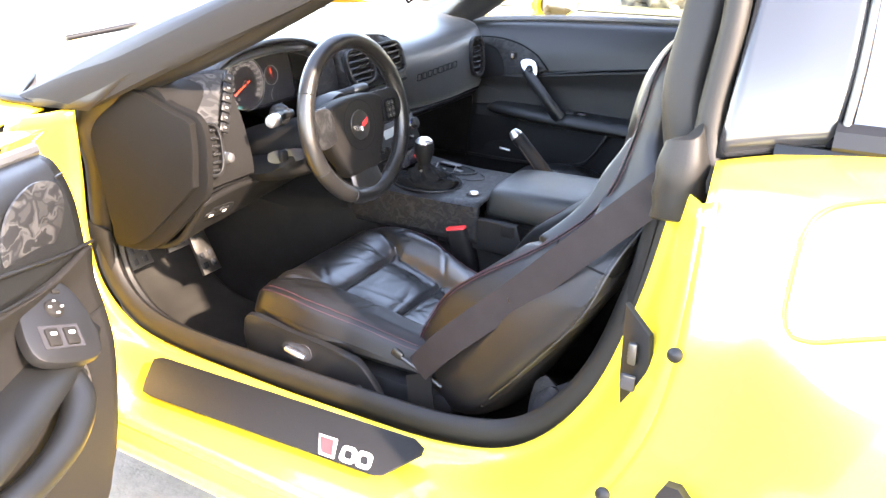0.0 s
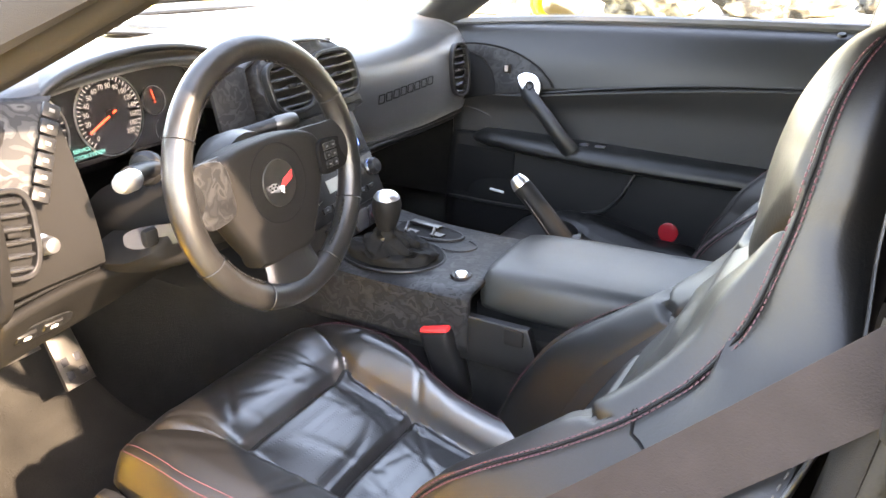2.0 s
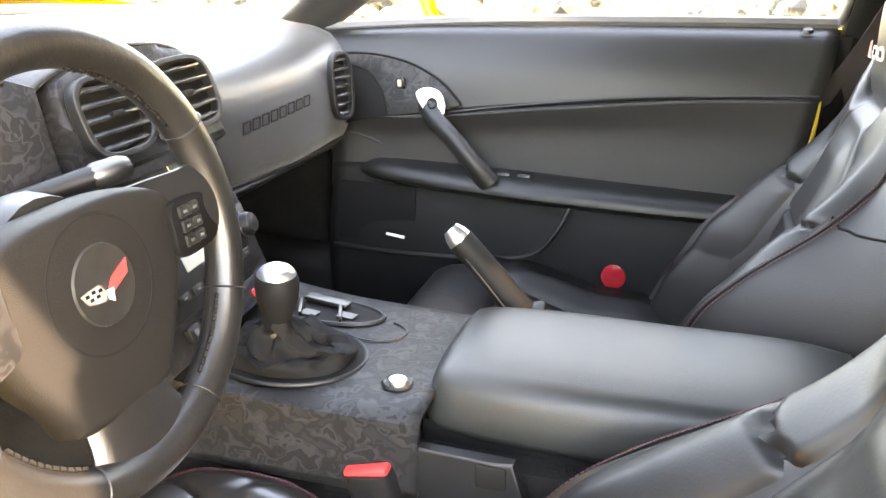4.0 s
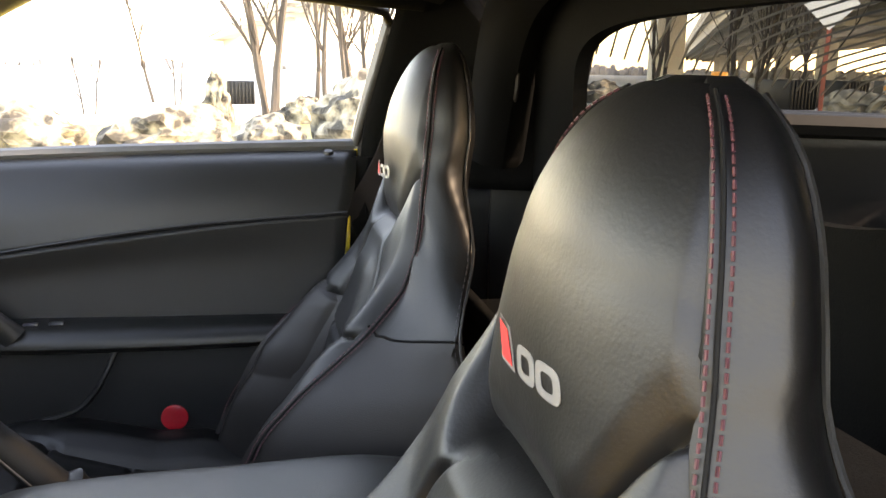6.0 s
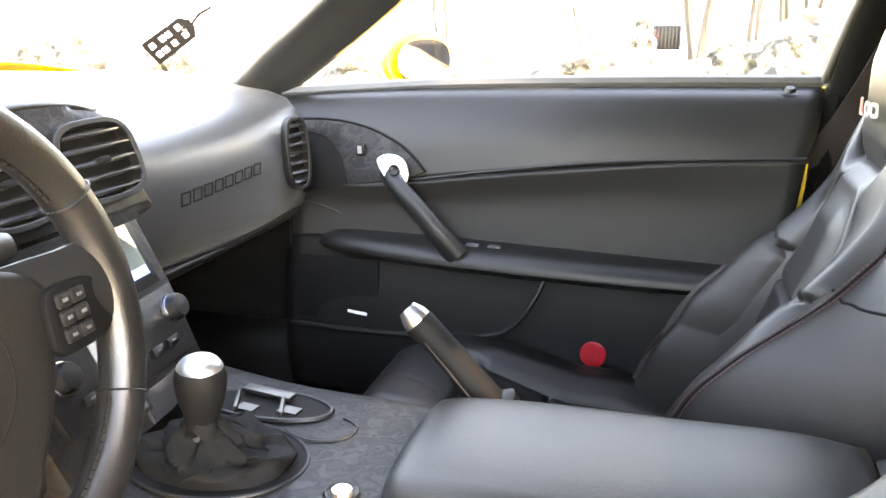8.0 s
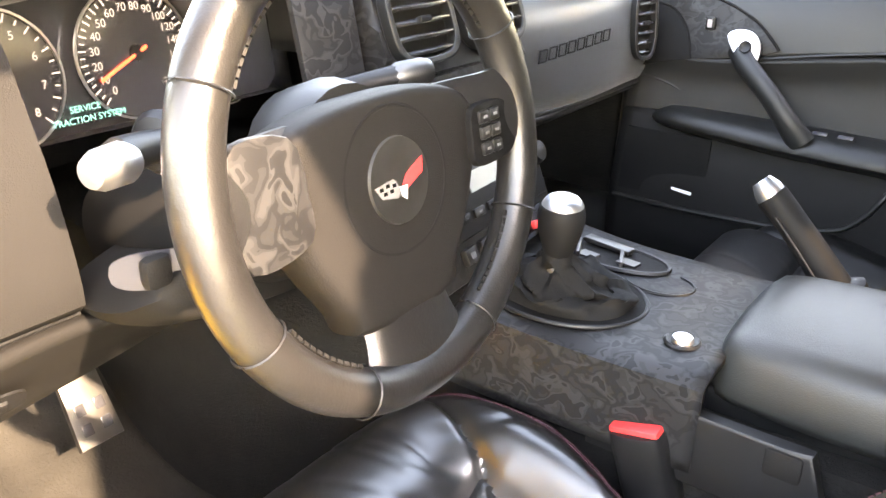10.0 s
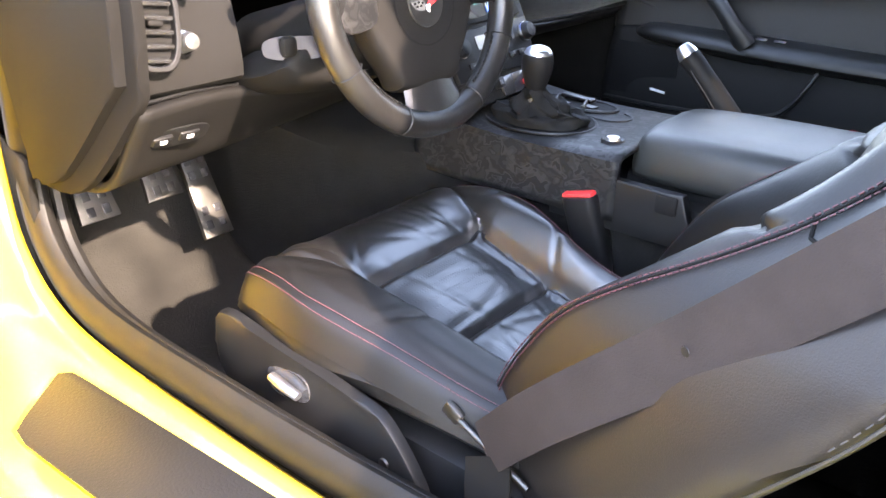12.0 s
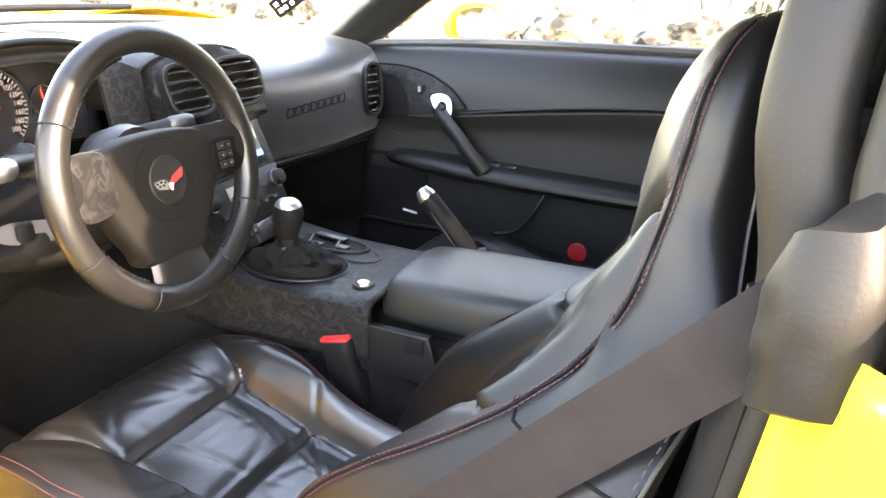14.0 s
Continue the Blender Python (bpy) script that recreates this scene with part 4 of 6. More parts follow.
# ---- seats ----
# height, front centre x, inset width, bolster place, bolster depth, edge place, edge x, rear edge place, rear edge x, back x
BACK = [(.37, .245, .070, .130, .110, .156, .135, .205, .285, .34), (.43, .257, .070, .132, .110, .159, .149, .243, .330, .375), (.50, .287, .070, .135, .112, .162, .177, .257, .387, .415), (.57, .320, .070, .135, .098, .165, .225, .262, .442, .460),
        (.62, .350, .070, .135, .070, .166, .286, .261, .480, .490), (.66, .378, .070, .132, .050, .164, .347, .256, .503, .515), (.72, .416, .070, .125, .018, .155, .427, .236, .525, .54), (.78, .442, .065, .115, -.003, .146, .472, .180, .553, .56),
        (.855, .460, .060, .085, -.022, .122, .492, .112, .552, .572), (.91, .470, .055, .075, -.020, .108, .500, .096, .554, .574)]
DENSE = spline(np.array(BACK), 240)
DOME, DOME_Z = .885, .113
WING_SEAM = .698


def back_row(z):
    """The back's section at height z; above DOME it rounds off to the top."""
    r = np.array([np.interp(min(z, .91), DENSE[:, 0], DENSE[:, i]) for i in range(10)])
    r[0] = z
    if z > DOME:
        q = max(0.02, 1 - ((z - DOME) / DOME_Z) ** 2) ** .4
        mid = .548
        r = np.array((z, mid + (r[1] - mid) * q, r[2] * q, r[3] * q, r[4] * q, r[5] * q, mid + (r[6] - mid) * q, r[7] * q, mid + (r[8] - mid) * q, mid + (r[9] - mid) * q))
    return r


HEAD_FRONT = back_row(.91)[1] - 1.67 * .075 ** 2


def step(a, b, x):
    k = min(max((x - a) / (b - a), 0), 1)
    return k * k * (3 - 2 * k)


def dent(d, w=.0045):
    return math.exp(-(d / w) ** 2)


def arch_line(z):
    """Half width of the middle insert, as a share of the half width; closes in an arch at the top."""
    return .56 * max(0, 1 - (max(0, z - .68) / .110) ** 2.8) ** .5


def neck_line(a):
    """Height of the seam below the headrest, over the share of the half width."""
    return .790 + .074 * step(.40, 1, a)


def front_point(z, s, lift=0.0):
    """A point of the back's front face: s runs from 0 in the middle to 1 at the stitched edge; seams are pressed in."""
    r = back_row(z)
    a, ve = abs(s), r[5]
    xp = r[1] - r[4]
    x = r[1] + (xp - r[1]) * step(.42, .86, a)
    x += (r[6] - xp) * max(0, (a - .86) / .14) ** 2.2
    head = step(.79, .85, z)
    x = x * (1 - head) + head * (r[1] + (r[6] - r[1]) * a ** 2.3)
    below = neck_line(a) - z
    # the headrest overhangs towards its lower seam
    if z < .91:
        over = HEAD_FRONT + 1.67 * (z - .835) ** 2 - r[1]
        x += over * (1 - a ** 2.3) * step(.024, 0, below)
    f = 1 - step(.752, .782, z)
    al = arch_line(z)
    inside = a < al
    puff = .012 * step(0, .05, (al - a) * ve)  * (1 - step(.72, .76, z)) if inside else 0
    press = .010 * dent((a - al) * ve) * f * min(1, al / .22)
    if inside:
        press += .012 * (dent(z - .523) + dent(z - .640)) * f
    elif a < .97:
        press += .010 * dent(z - .690 + .06 * (.97 - a), .004) * f
    edge = 1 - step(.90, 1, a)
    if below > 0:
        puff += .008 * (1 - max(0, 1 - below / .034) ** 2) ** .5 * step(.10, .035, below) * edge if below < .10 else 0
    else:
        puff += .007 * step(0, .030, -below) * (1 - step(.90, .98, z)) * edge
    press += .008 * dent(below, .005) * (.25 + .75 * edge)
    press += .0020 * dent((1 - a) * ve, .004) * step(.78, .84, z)
    return np.array((x - (puff - press + lift) * .93, v_sign(s) * a * ve, z + (puff - press + lift) * .36))


def v_sign(s):
    return 1 if s >= 0 else -1


def panels(point, us, vs, kind, shape):
    """Cuts one smooth surface into panels that meet in its seams: {name: (points, faces)}."""
    nu, nv = len(us), len(vs)
    pts = [[shape(point(u, v)) for v in vs] for u in us]
    out = {}
    for i in range(nu - 1):
        for j in range(nv - 1):
            k = kind((us[i] + us[i + 1]) / 2, (vs[j] + vs[j + 1]) / 2)
            d = out.setdefault(k, ({}, []))
            d[1].append(tuple(d[0].setdefault(q, len(d[0])) for q in ((i, j), (i + 1, j), (i + 1, j + 1), (i, j + 1))))
    return {k: ([pts[i][j] for i, j in sorted(d[0], key=d[0].get)], d[1]) for k, d in out.items()}


# distance along, middle height, bolster height, bolster place, edge place, edge height
CUSHION = [(-.228, .436, .43, .13, .165, .41), (-.212, .462, .462, .155, .19, .425), (-.175, .478, .494, .175, .213, .435), (-.12, .472, .502, .185, .224, .435), (-.05, .447, .498, .195, .230, .43), (.05, .420, .480, .188, .218, .42), (.15, .404, .458, .178, .204, .41), (.26, .400, .450, .172, .196, .40)]


def creases(rnd, count, depth):
    """Short worn creases scattered over a pad, as a height over its two edges."""
    lines = [(rnd.uniform(.05, .95), rnd.uniform(.05, .95), rnd.uniform(0, math.pi), rnd.uniform(.08, .3), rnd.uniform(.4, 1), rnd.uniform(-1.2, 1.2)) for _ in range(count)]

    def height(a, b):
        h = 0.0
        for ca, cb, ang, size, deep, bend in lines:
            da, db = a - ca, b - cb
            u, v = da * math.cos(ang) + db * math.sin(ang), db * math.cos(ang) - da * math.sin(ang)
            v += bend * u * u
            h += depth * deep * math.exp(-(u / size) ** 2) * (math.exp(-(v / .012) ** 2) - .30 * math.exp(-((abs(v) - .024) / .018) ** 2))
        return h
    return height


def seat(name, label, yc, out, dx):
    """A bucket seat; out is the side of its door, +1 or -1."""
    t = thing(name, label, "car seat", (dx, yc, 0))
    rnd = random.Random(11 if out < 0 else 23)

    def P(p):
        up = min(max((p[2] - .68) / .10, 0), 1)
        up = up * up * (3 - 2 * up)
        low = 0.0 if out < 0 or p[0] < .12 + .2 * (p[2] - .40) else .065 * min(max((.70 - p[2]) / .16, 0), 1)
        tall = 0.0 if out < 0 else .010 * up + .022 * min(max((p[2] - .87) / .13, 0), 1)
        if out > 0:
            low += np.interp(p[2], [.50, .60, .65, .70, .80, .86, .90], [.008, .016, .015, .024, .020, .012, 0]) * (1 - 1.6 * step(.42, .54, p[0]))
        return (p[0] + low, p[1] * out + (.012 if out > 0 else .017) * up, p[2] + tall)
    secs = []
    for r in list(BACK[:-1]) + [back_row(.888), back_row(.908)] + [back_row(DOME + DOME_Z * math.sin(radians(a))) for a in (22, 34, 46, 58, 70, 80, 87)]:
        z, xc, vi, vb, b, ve, xe, vr, xr, xb = r
        x0 = xc
        sunk = .016 * (1 - .7 * step(.955, .990, z)) + .040 * step(.725, .758, z) * (1 - step(.85, .885, z))
        xc += sunk
        b *= 1 - step(0, .016, min(sunk, .016)) * .2
        right = [(xc, 0, z), (xc - .12 * b, vi, z), (xc - .70 * b, (vi + vb) / 2, z), (xc - b, vb, z), (xe - .35 * max(0, (xe - x0 + b)), ve - .004, z), (xe, ve, z), ((xe + xr) / 2, (ve + vr) / 2 + .012 + .008 * step(.80, .86, z) * (1 - step(.93, .99, z)), z), (xr, vr, z), (xb - .004, vr * .6, z), (xb, 0, z)]
        left = [(x, -v, h) for x, v, h in right[-2:0:-1]]
        secs.append([P(q) for q in right + left])
    whole = loft(secs, 80, 90)
    rings = np.array(whole[0][:90 * 80]).reshape(90, 80, 3)
    split = int(np.argmin(abs(rings[:, :, 2].mean(1) - WING_SEAM)))
    lower = [f for f in whole[1] if len(f) == 4 and f[0] // 80 < split]
    upper = [f for f in whole[1] if not (len(f) == 4 and f[0] // 80 < split)]
    back = part("backrest", (whole[0], upper), LEATHER, t, "black leather backrest with tall integral headrest")
    part("wing_panel", (whole[0], lower), WING, back, "dull brown-black vinyl panel low on the wing")

    # front of the back: panels that meet in pressed-in seams
    def kind(z, v):
        if abs(v) < arch_line(z):
            return "low" if z < .523 else "mid" if z < .64 else "top"
        if z > neck_line(abs(v)):
            return "head"
        return ("near" if v < 0 else "away") + ("_shoulder" if z > .690 - .06 * (.97 - abs(v)) else "_bolster")
    zs = np.concatenate([np.linspace(.375, .50, 22), np.linspace(.503, .543, 17), np.linspace(.55, .62, 12), np.linspace(.623, .672, 20), np.linspace(.68, .79, 30), np.linspace(.793, .87, 40), np.linspace(.876, .960, 20), DOME + DOME_Z * np.sin(np.radians(np.linspace(44, 76, 16)))])
    vs = np.concatenate([-np.linspace(1, 0, 72) ** .9, np.linspace(0, 1, 72)[1:] ** .9])
    for k, mesh in sorted(panels(front_point, zs, vs, kind, P).items()):
        insert = k in ("low", "mid", "top")
        nm = "back_pad" if insert else "headrest_front" if k == "head" else "back_shoulder" if "shoulder" in k else "back_bolster"
        # outer leather bolster takes the dull vinyl to keep the yellow reflection off
        part(nm, mesh, PERFORATED_BACK if insert else WING if k == "away_bolster" else LEATHER, back, "soft perforated leather back pad" if insert else "padded black leather panel", angle=80)
    # cushion
    shape = CUSHION if out < 0 else [(x * .92 + .055, zc - .004, zb - .040, vb, ve, ze - .02) for x, zc, zb, vb, ve, ze in CUSHION]
    sx = (lambda x: x) if out < 0 else (lambda x: x * .92 + .055)
    secs = []
    for x, zc, zb, vb, ve, ze in shape:
        right = [(x, 0, zc - .022), (x, vb * .55, zc - .024), (x, vb * .8, (zc + zb) / 2 - .022), (x, vb, zb - .026), (x, (vb + ve) / 2 + .002, zb - .032), (x, ve - .001, (zb + ze) / 2 - .006), (x, ve - .006, ze), (x, vb * .8, ze - .03), (x, 0, ze - .035)]
        k = .86 - .18 * step(-.06, .10, x)
        left = [(a, -v * k, h) for a, v, h in right[-2:0:-1]]
        secs.append([P(q) for q in right + left])
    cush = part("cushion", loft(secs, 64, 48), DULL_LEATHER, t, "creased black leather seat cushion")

    wear = 1.0 if out < 0 else .3
    fold = creases(rnd, 34, .0016 * wear)
    rows = spline(np.array(shape), 120)

    def inner(x):
        return np.interp(x, [-.215, -.16, -.062, .26], [.80, .68, .47, .45])

    def taper(x, s):
        return .86 - .18 * step(-.06, .10, x) if s < 0 else 1.0

    def top(x, s, lift=0.0):
        x = float(x)
        zc, zb, vb, ve, ze = (np.interp(sx(x), rows[:, 0], rows[:, i]) for i in range(1, 6))
        a = abs(s)
        ve *= taper(x, s)
        z = zc + (zb - zc) * step(.38, .64, a * taper(x, s)) - .012 * step(.78, .93, a) - ((zb + ze) / 2 + .02 - ze) * .5 * max(0, (a - .90) / .10) ** 2
        seam = min(.82, inner(x) / taper(x, s))
        press = .009 * dent((a - seam) * ve, .005)
        if a < seam:
            press += .008 * (dent(x + .082, .005) + dent(x - .040, .005))
            z += .010 * step(0, .06, (seam - a) * ve) * (1 - dent(x + .082, .03) * .5 - dent(x - .040, .03) * .5)
        else:
            z += .008 * step(0, .04, (a - seam) * ve) * (1 - step(.9, 1, a))
        z -= .03 * step(-.205, -.228, x) if x < -.205 else 0
        return np.array((sx(x), v_sign(s) * a * ve, z - press - fold((x + .23) / .49, (s + 1) / 2) * (1 - step(.9, 1, a)) + lift))

    def cushion_kind(x, v):
        if abs(v) < min(.82, inner(x) / taper(x, v)):
            return "front" if x < -.082 else "mid" if x < .040 else "rear"
        return "near" if v < 0 else "away"
    xs = np.linspace(-.226, .25, 130)
    for k, mesh in sorted(panels(top, xs, np.linspace(-1, 1, 121), cushion_kind, P).items()):
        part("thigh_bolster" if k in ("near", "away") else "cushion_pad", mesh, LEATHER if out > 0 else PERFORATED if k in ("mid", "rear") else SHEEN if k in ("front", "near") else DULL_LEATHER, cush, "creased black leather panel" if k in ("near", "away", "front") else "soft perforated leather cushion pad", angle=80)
    for s in (-1, 1):
        # red seams
        for b in (.885, .925):
            part("seam_thread", stitches([P(top(x, s * b, .0008)) for x in np.linspace(-.20, .22, 60)], .0052, .0040, .0007), RED_THREAD, cush, "red thread")
        z_line = np.concatenate([np.linspace(.45, .70, 14), np.linspace(.73, .992, 24)])

        def edge(z, along, out_by):
            r = back_row(z)
            p0 = np.array((r[6] - .35 * max(0, (r[6] - r[1] + r[4])), r[5] - .004))
            p1 = np.array(((r[6] + r[8]) / 2, (r[5] + r[7]) / 2 + .012))
            d = (p1 - p0) / np.linalg.norm(p1 - p0)
            q = np.array((r[6], r[5])) + d * along + np.array((-d[1], d[0])) * out_by
            return P((q[0], s * q[1], z))
        for off in (-.0040, .0040):
            part("seam_thread", stitches([edge(z, off, .0026 if z > .72 else .0042) for z in z_line], .0058, .0040, .0008), RED_THREAD, t, "red thread")
        part("seam_cord", tube([edge(z, 0, .0022 if z > .72 else .0036) for z in z_line], .0012, n=90, sides=6), SEAM, t)
        rear = [P((back_row(z)[8] - .002, s * (back_row(z)[7] + .006), z)) for z in np.linspace(.45, .99, 28)]
        part("rear_piping", tube(rear, .0017, n=50, sides=6), SEATBACK, t)
        part("rear_thread", stitches([(x - .006, y, z) for x, y, z in rear[8:]], .009, .005, .0006), GREY_THREAD, t)
        r = back_row(WING_SEAM)
        seam = sorted(tuple(q) for q in rings[split] if (q[1] - .003) * s * out > .140 and q[0] > r[6] - .004)
        part("wing_seam", tube([(x, y + .0006 * s * out, z) for x, y, z in seam], .0016, n=26, sides=6), SEAM, back)
        for z, rad, mat in ((.42, .003, SEATBACK),):
            r = back_row(z)
            part("wing_seam", tube([P((r[6] + (r[8] - r[6]) * a, s * (r[5] + (r[7] - r[5]) * a + .005 * math.sin(math.pi * a) - .001), z)) for a in np.linspace(0, 1, 8)], rad, n=26, sides=6), mat, back)
        r = back_row(.861)
        part("neck_seam", tube([P((r[6] + (r[8] - r[6]) * a, s * (r[5] + (r[7] - r[5]) * a + .006 * math.sin(math.pi * a) - .001), .861 + .006 * math.sin(math.pi * a))) for a in np.linspace(0, 1, 8)], .0018, n=24, sides=6), SEAM, t)
    # headrest emblem, seen by one who faces the seat
    shift = .012 if out > 0 else .017
    rise = .010 if out > 0 else 0.0
    c = front_point(.852, .0)
    mount = facing((c[0], shift, c[2] + rise), (-.955, 0, .25), roll=3)
    emblem(t, mount, .104, .0004, .17, EMBLEM)
    axis = mount.to_3x3().col[2]
    for ob in t.children:
        if ob.name.startswith("emblem"):
            for q in ob.data.vertices:
                z = q.co.z - rise
                p = front_point(z, (q.co.y - shift) * out / back_row(z)[5], .0006 + (q.co - mount.translation).dot(axis))
                q.co.x = p[0]
    # hard side cover with its switch
    for s in (-1, 1):
        cover = plate([(-.185, -.07), (-.195, -.02), (-.18, .018), (-.10, .012), (.05, -.004), (.085, -.02), (.125, -.075), (.11, -.10), (-.10, -.115)], .014, facing(P((0, s * .226, .435)), (0, s * out, 0)) if s * out < 0 else facing(P((0, s * .226, .435)), (0, s * out, 0)) @ Matrix.Scale(-1, 4, (1, 0, 0)), .005, smooth_n=50)
        part("side_cover", cover, HARD, t, "hard black plastic seat side cover")
    part("base", block((.05, 0, .33), (.40, .42, .12), .02), HARD, t)
    for s in (-1, 1):
        part("seat_rail", block((.04, s * .19, .255), (.46, .035, .04), .006), STEEL, t)
    return t, P


driver_seat, PD = seat("bucket_seat", "black leather bucket seat with red stitching, creased cushion", -.365, -1, 0.0)
far_seat, PF = seat("bucket_seat", "black leather bucket seat with red stitching beside the far door", .345, 1, .024)
part("seat_switch", tube([(-.083, -.247, .412), (-.062, -.249, .409), (-.040, -.247, .404)], [.0060, .0068, .0060], n=10, flat=.8), SILVER, driver_seat, "silver seat adjuster switch")
part("switch_recess", plate(ellipse(.034, .018, 20, 3), .002, facing((-.062, -.2405, .408), (0, -1, 0), roll=8)), GLOSS, driver_seat)
part("cover_screw", lathe([(0, .003), (.006, .002), (.007, -.003)], facing((.078, -.2405, .375), (0, -1, 0)), 12), STEEL, driver_seat)
# belts and buckles
belt = thing("seat_belt", "dark webbing seat belt hanging slack beside the seat", "seat belt")
part("webbing", ribbon([(.178, -.574, .427), (.25, -.590, .51), (.358, -.588, .614), (.455, -.592, .712), (.55, -.590, .808), (.61, -.583, .868)], [(.65, -.29, -.65)] * 4 + [(.62, -.2, -.7)] * 2, .050, .0016, 50), WEBBING, belt)
part("belt_button", lathe([(0, .001), (.0035, .0008), (.004, 0)], facing((.358, -.590, .614), (-.35, -.93, .05)), 14), HARD, belt)
part("anchor_bar", tube([(.132, -.566, .441), (.175, -.572, .429), (.232, -.580, .413)], .0030, n=20), STEEL, belt, "steel belt anchor bar")
part("tongue", block((.134, -.566, .442), (.022, .008, .016), .003, Matrix.Rotation(.5, 4, "Y")), STEEL, belt)
part("lower_loop", ribbon([(.185, -.578, .424), (.205, -.602, .385), (.225, -.605, .335)], (1, 0, .2), .05, .002, 14), COVER, belt)
far_belt = thing("seat_belt", "dark webbing seat belt beside the far seat", "seat belt")
part("webbing", ribbon([(.56, .60, .93), (.50, .61, .80), (.40, .615, .66), (.27, .60, .50), (.24, .58, .44)], (.7, .1, -.5), .048, .0016, 40), WEBBING, far_belt)
bk = thing("belt_buckle", "black belt buckle with a red press button on a short stalk", "belt buckle")
BM = facing((.035, -.168, .490), (-.25, -.12, 1), up=(-1, 0, 0))
part("housing", loft([[tuple(BM @ Vector((math.copysign(abs(math.cos(a)) ** .6, math.cos(a)) * .019 * k, math.copysign(abs(math.sin(a)) ** .6, math.sin(a)) * .026 * k, h))) for a in np.linspace(0, 2 * math.pi, 12, endpoint=False)] for h, k in ((-.095, .55), (-.085, .8), (-.04, .98), (0, 1), (.028, 1), (.033, .95))], 28, 14), HARD, bk)
part("press_button", block((0, 0, 0), (.026, .046, .010), .003, BM @ Matrix.Translation((0, 0, .033))), RED, bk, "red press button")
part("stalk", tube([(.055, -.160, .405), (.085, -.160, .38), (.13, -.163, .35)], [.008, .007, .008], n=14), HARD, bk)


# ---- dashboard ----
dash = thing("dashboard", "black soft-skinned dashboard with round vents and a hooded gauge cluster", "dashboard")


def dash_rows(profile_list):
    return [[(x, y, z) for x, z in prof] for y, prof in profile_list]


FAR = [(-.40, .615), (-.345, .640), (-.322, .665), (-.312, .715), (-.316, .76), (-.338, .80), (-.385, .832), (-.50, .858), (-.66, .87), (-.80, .865)]
MID = [(-.40, .640), (-.36, .660), (-.335, .69), (-.318, .73), (-.315, .775), (-.33, .815), (-.375, .85), (-.50, .88), (-.66, .885), (-.84, .875)]
part("pad", patch(dash_rows([(-.03, [(x + .012, z) for x, z in MID]), (.10, MID), (.22, [(a * .5 + c * .5, b * .5 + d * .5) for (a, b), (c, d) in zip(MID, FAR)]), (.40, FAR), (.54, FAR), (.63, [(x + .0, z - .003) for x, z in FAR])]), 40, 50), DASHTOP, dash, "soft black pad of the far side", solid=.01)
part("lower_edge", tube([(-.36, -.03, .660), (-.36, .10, .655), (-.352, .25, .646), (-.338, .42, .645), (-.332, .60, .648)], .005, n=24), PLASTIC, dash)
part("under_panel", patch([[(-.36, -.03, .65), (-.345, .36, .643), (-.34, .63, .643)], [(-.44, -.03, .60), (-.44, .36, .60), (-.44, .63, .60)], [(-.70, -.03, .56), (-.70, .36, .56), (-.70, .63, .56)]], 8, 12), HARD, dash, solid=.01)
NEAR = [(-.30, .885), (-.36, .902), (-.45, .898), (-.60, .89), (-.82, .875)]
BEHIND = [(-.352, .885), (-.39, .895), (-.46, .895), (-.60, .889), (-.82, .875)]
part("top", patch([[(x, y, z + dz) for x, z in prof] for y, dz, prof in ((-.66, -.055, NEAR), (-.60, -.025, NEAR), (-.50, .0, NEAR), (-.35, .012, NEAR), (-.24, .004, NEAR), (-.18, -.008, BEHIND), (-.05, -.006, BEHIND), (.12, -.02, BEHIND))], 44, 24), DASHTOP, dash, "soft black dash top", solid=.01)
part("defroster_grille", patch([[(-.55, -.42, .912), (-.56, -.25, .906), (-.55, -.05, .880)], [(-.66, -.42, .902), (-.68, -.25, .900), (-.67, -.05, .882)]], 4, 12), HARD, dash, "dark defroster grille", solid=.004)
# word mark as plain slanted raised frames, coloured dark for the letters' recessed shade
for k in range(8):
    y = .212 + .0262 * k
    m = facing((-.3105, y, .7425 + .0006 * k), (1, -.03, .06))
    o = [(-.0115, -.0085), (.0085, -.0085), (.0125, .0085), (-.0075, .0085)]
    i = [(-.0092, -.0066), (.0072, -.0066), (.0102, .0066), (-.0062, .0066)]
    part("raised_frame", ring_plate(o, i, .0016, m), SEAM, dash, bevel=.0004)


def vent(parent, m, w, h, slats, power, tilt=25, knob=True):
    """A louvred outlet: dark box, rounded ring, slats and a thumb tab."""
    o = ellipse(w / 2 + .006, h / 2 + .006, 32, power)
    i = ellipse(w / 2, h / 2, 32, power)
    v0 = part("vent_ring", ring_plate(o, i, .003, m), HARD, parent, "rounded vent outlet", bevel=.001)
    parent = v0
    part("vent_well", plate(i, .0008, m @ Matrix.Translation((0, 0, -.0036))), BOOT, parent)
    part("vent_wall", ring_plate(o, i, .012, m @ Matrix.Translation((0, 0, -.0036))), HARD, parent, bevel=.0012)
    for k in range(slats):
        b = -h / 2 + h * (k + .5) / slats
        half = w / 2 * (1 - abs(2 * b / h) ** power) ** (1 / power) - .001
        part("slat", block((0, 0, 0), (2 * half, h / slats * .32, .010), .0014, m @ Matrix.Translation((0, b, .0025)) @ Matrix.Rotation(radians(tilt), 4, "X")), SLAT, parent)
    if knob:
        part("tab", block((0, 0, 0), (.016, .006, .008), .002, m @ Matrix.Translation((0, 0, .007))), DASH_PLASTIC, parent)


# far end vent
vent(dash, facing((-.304, .510, .752), (1, -.25, .08)), .044, .104, 7, 3.0)
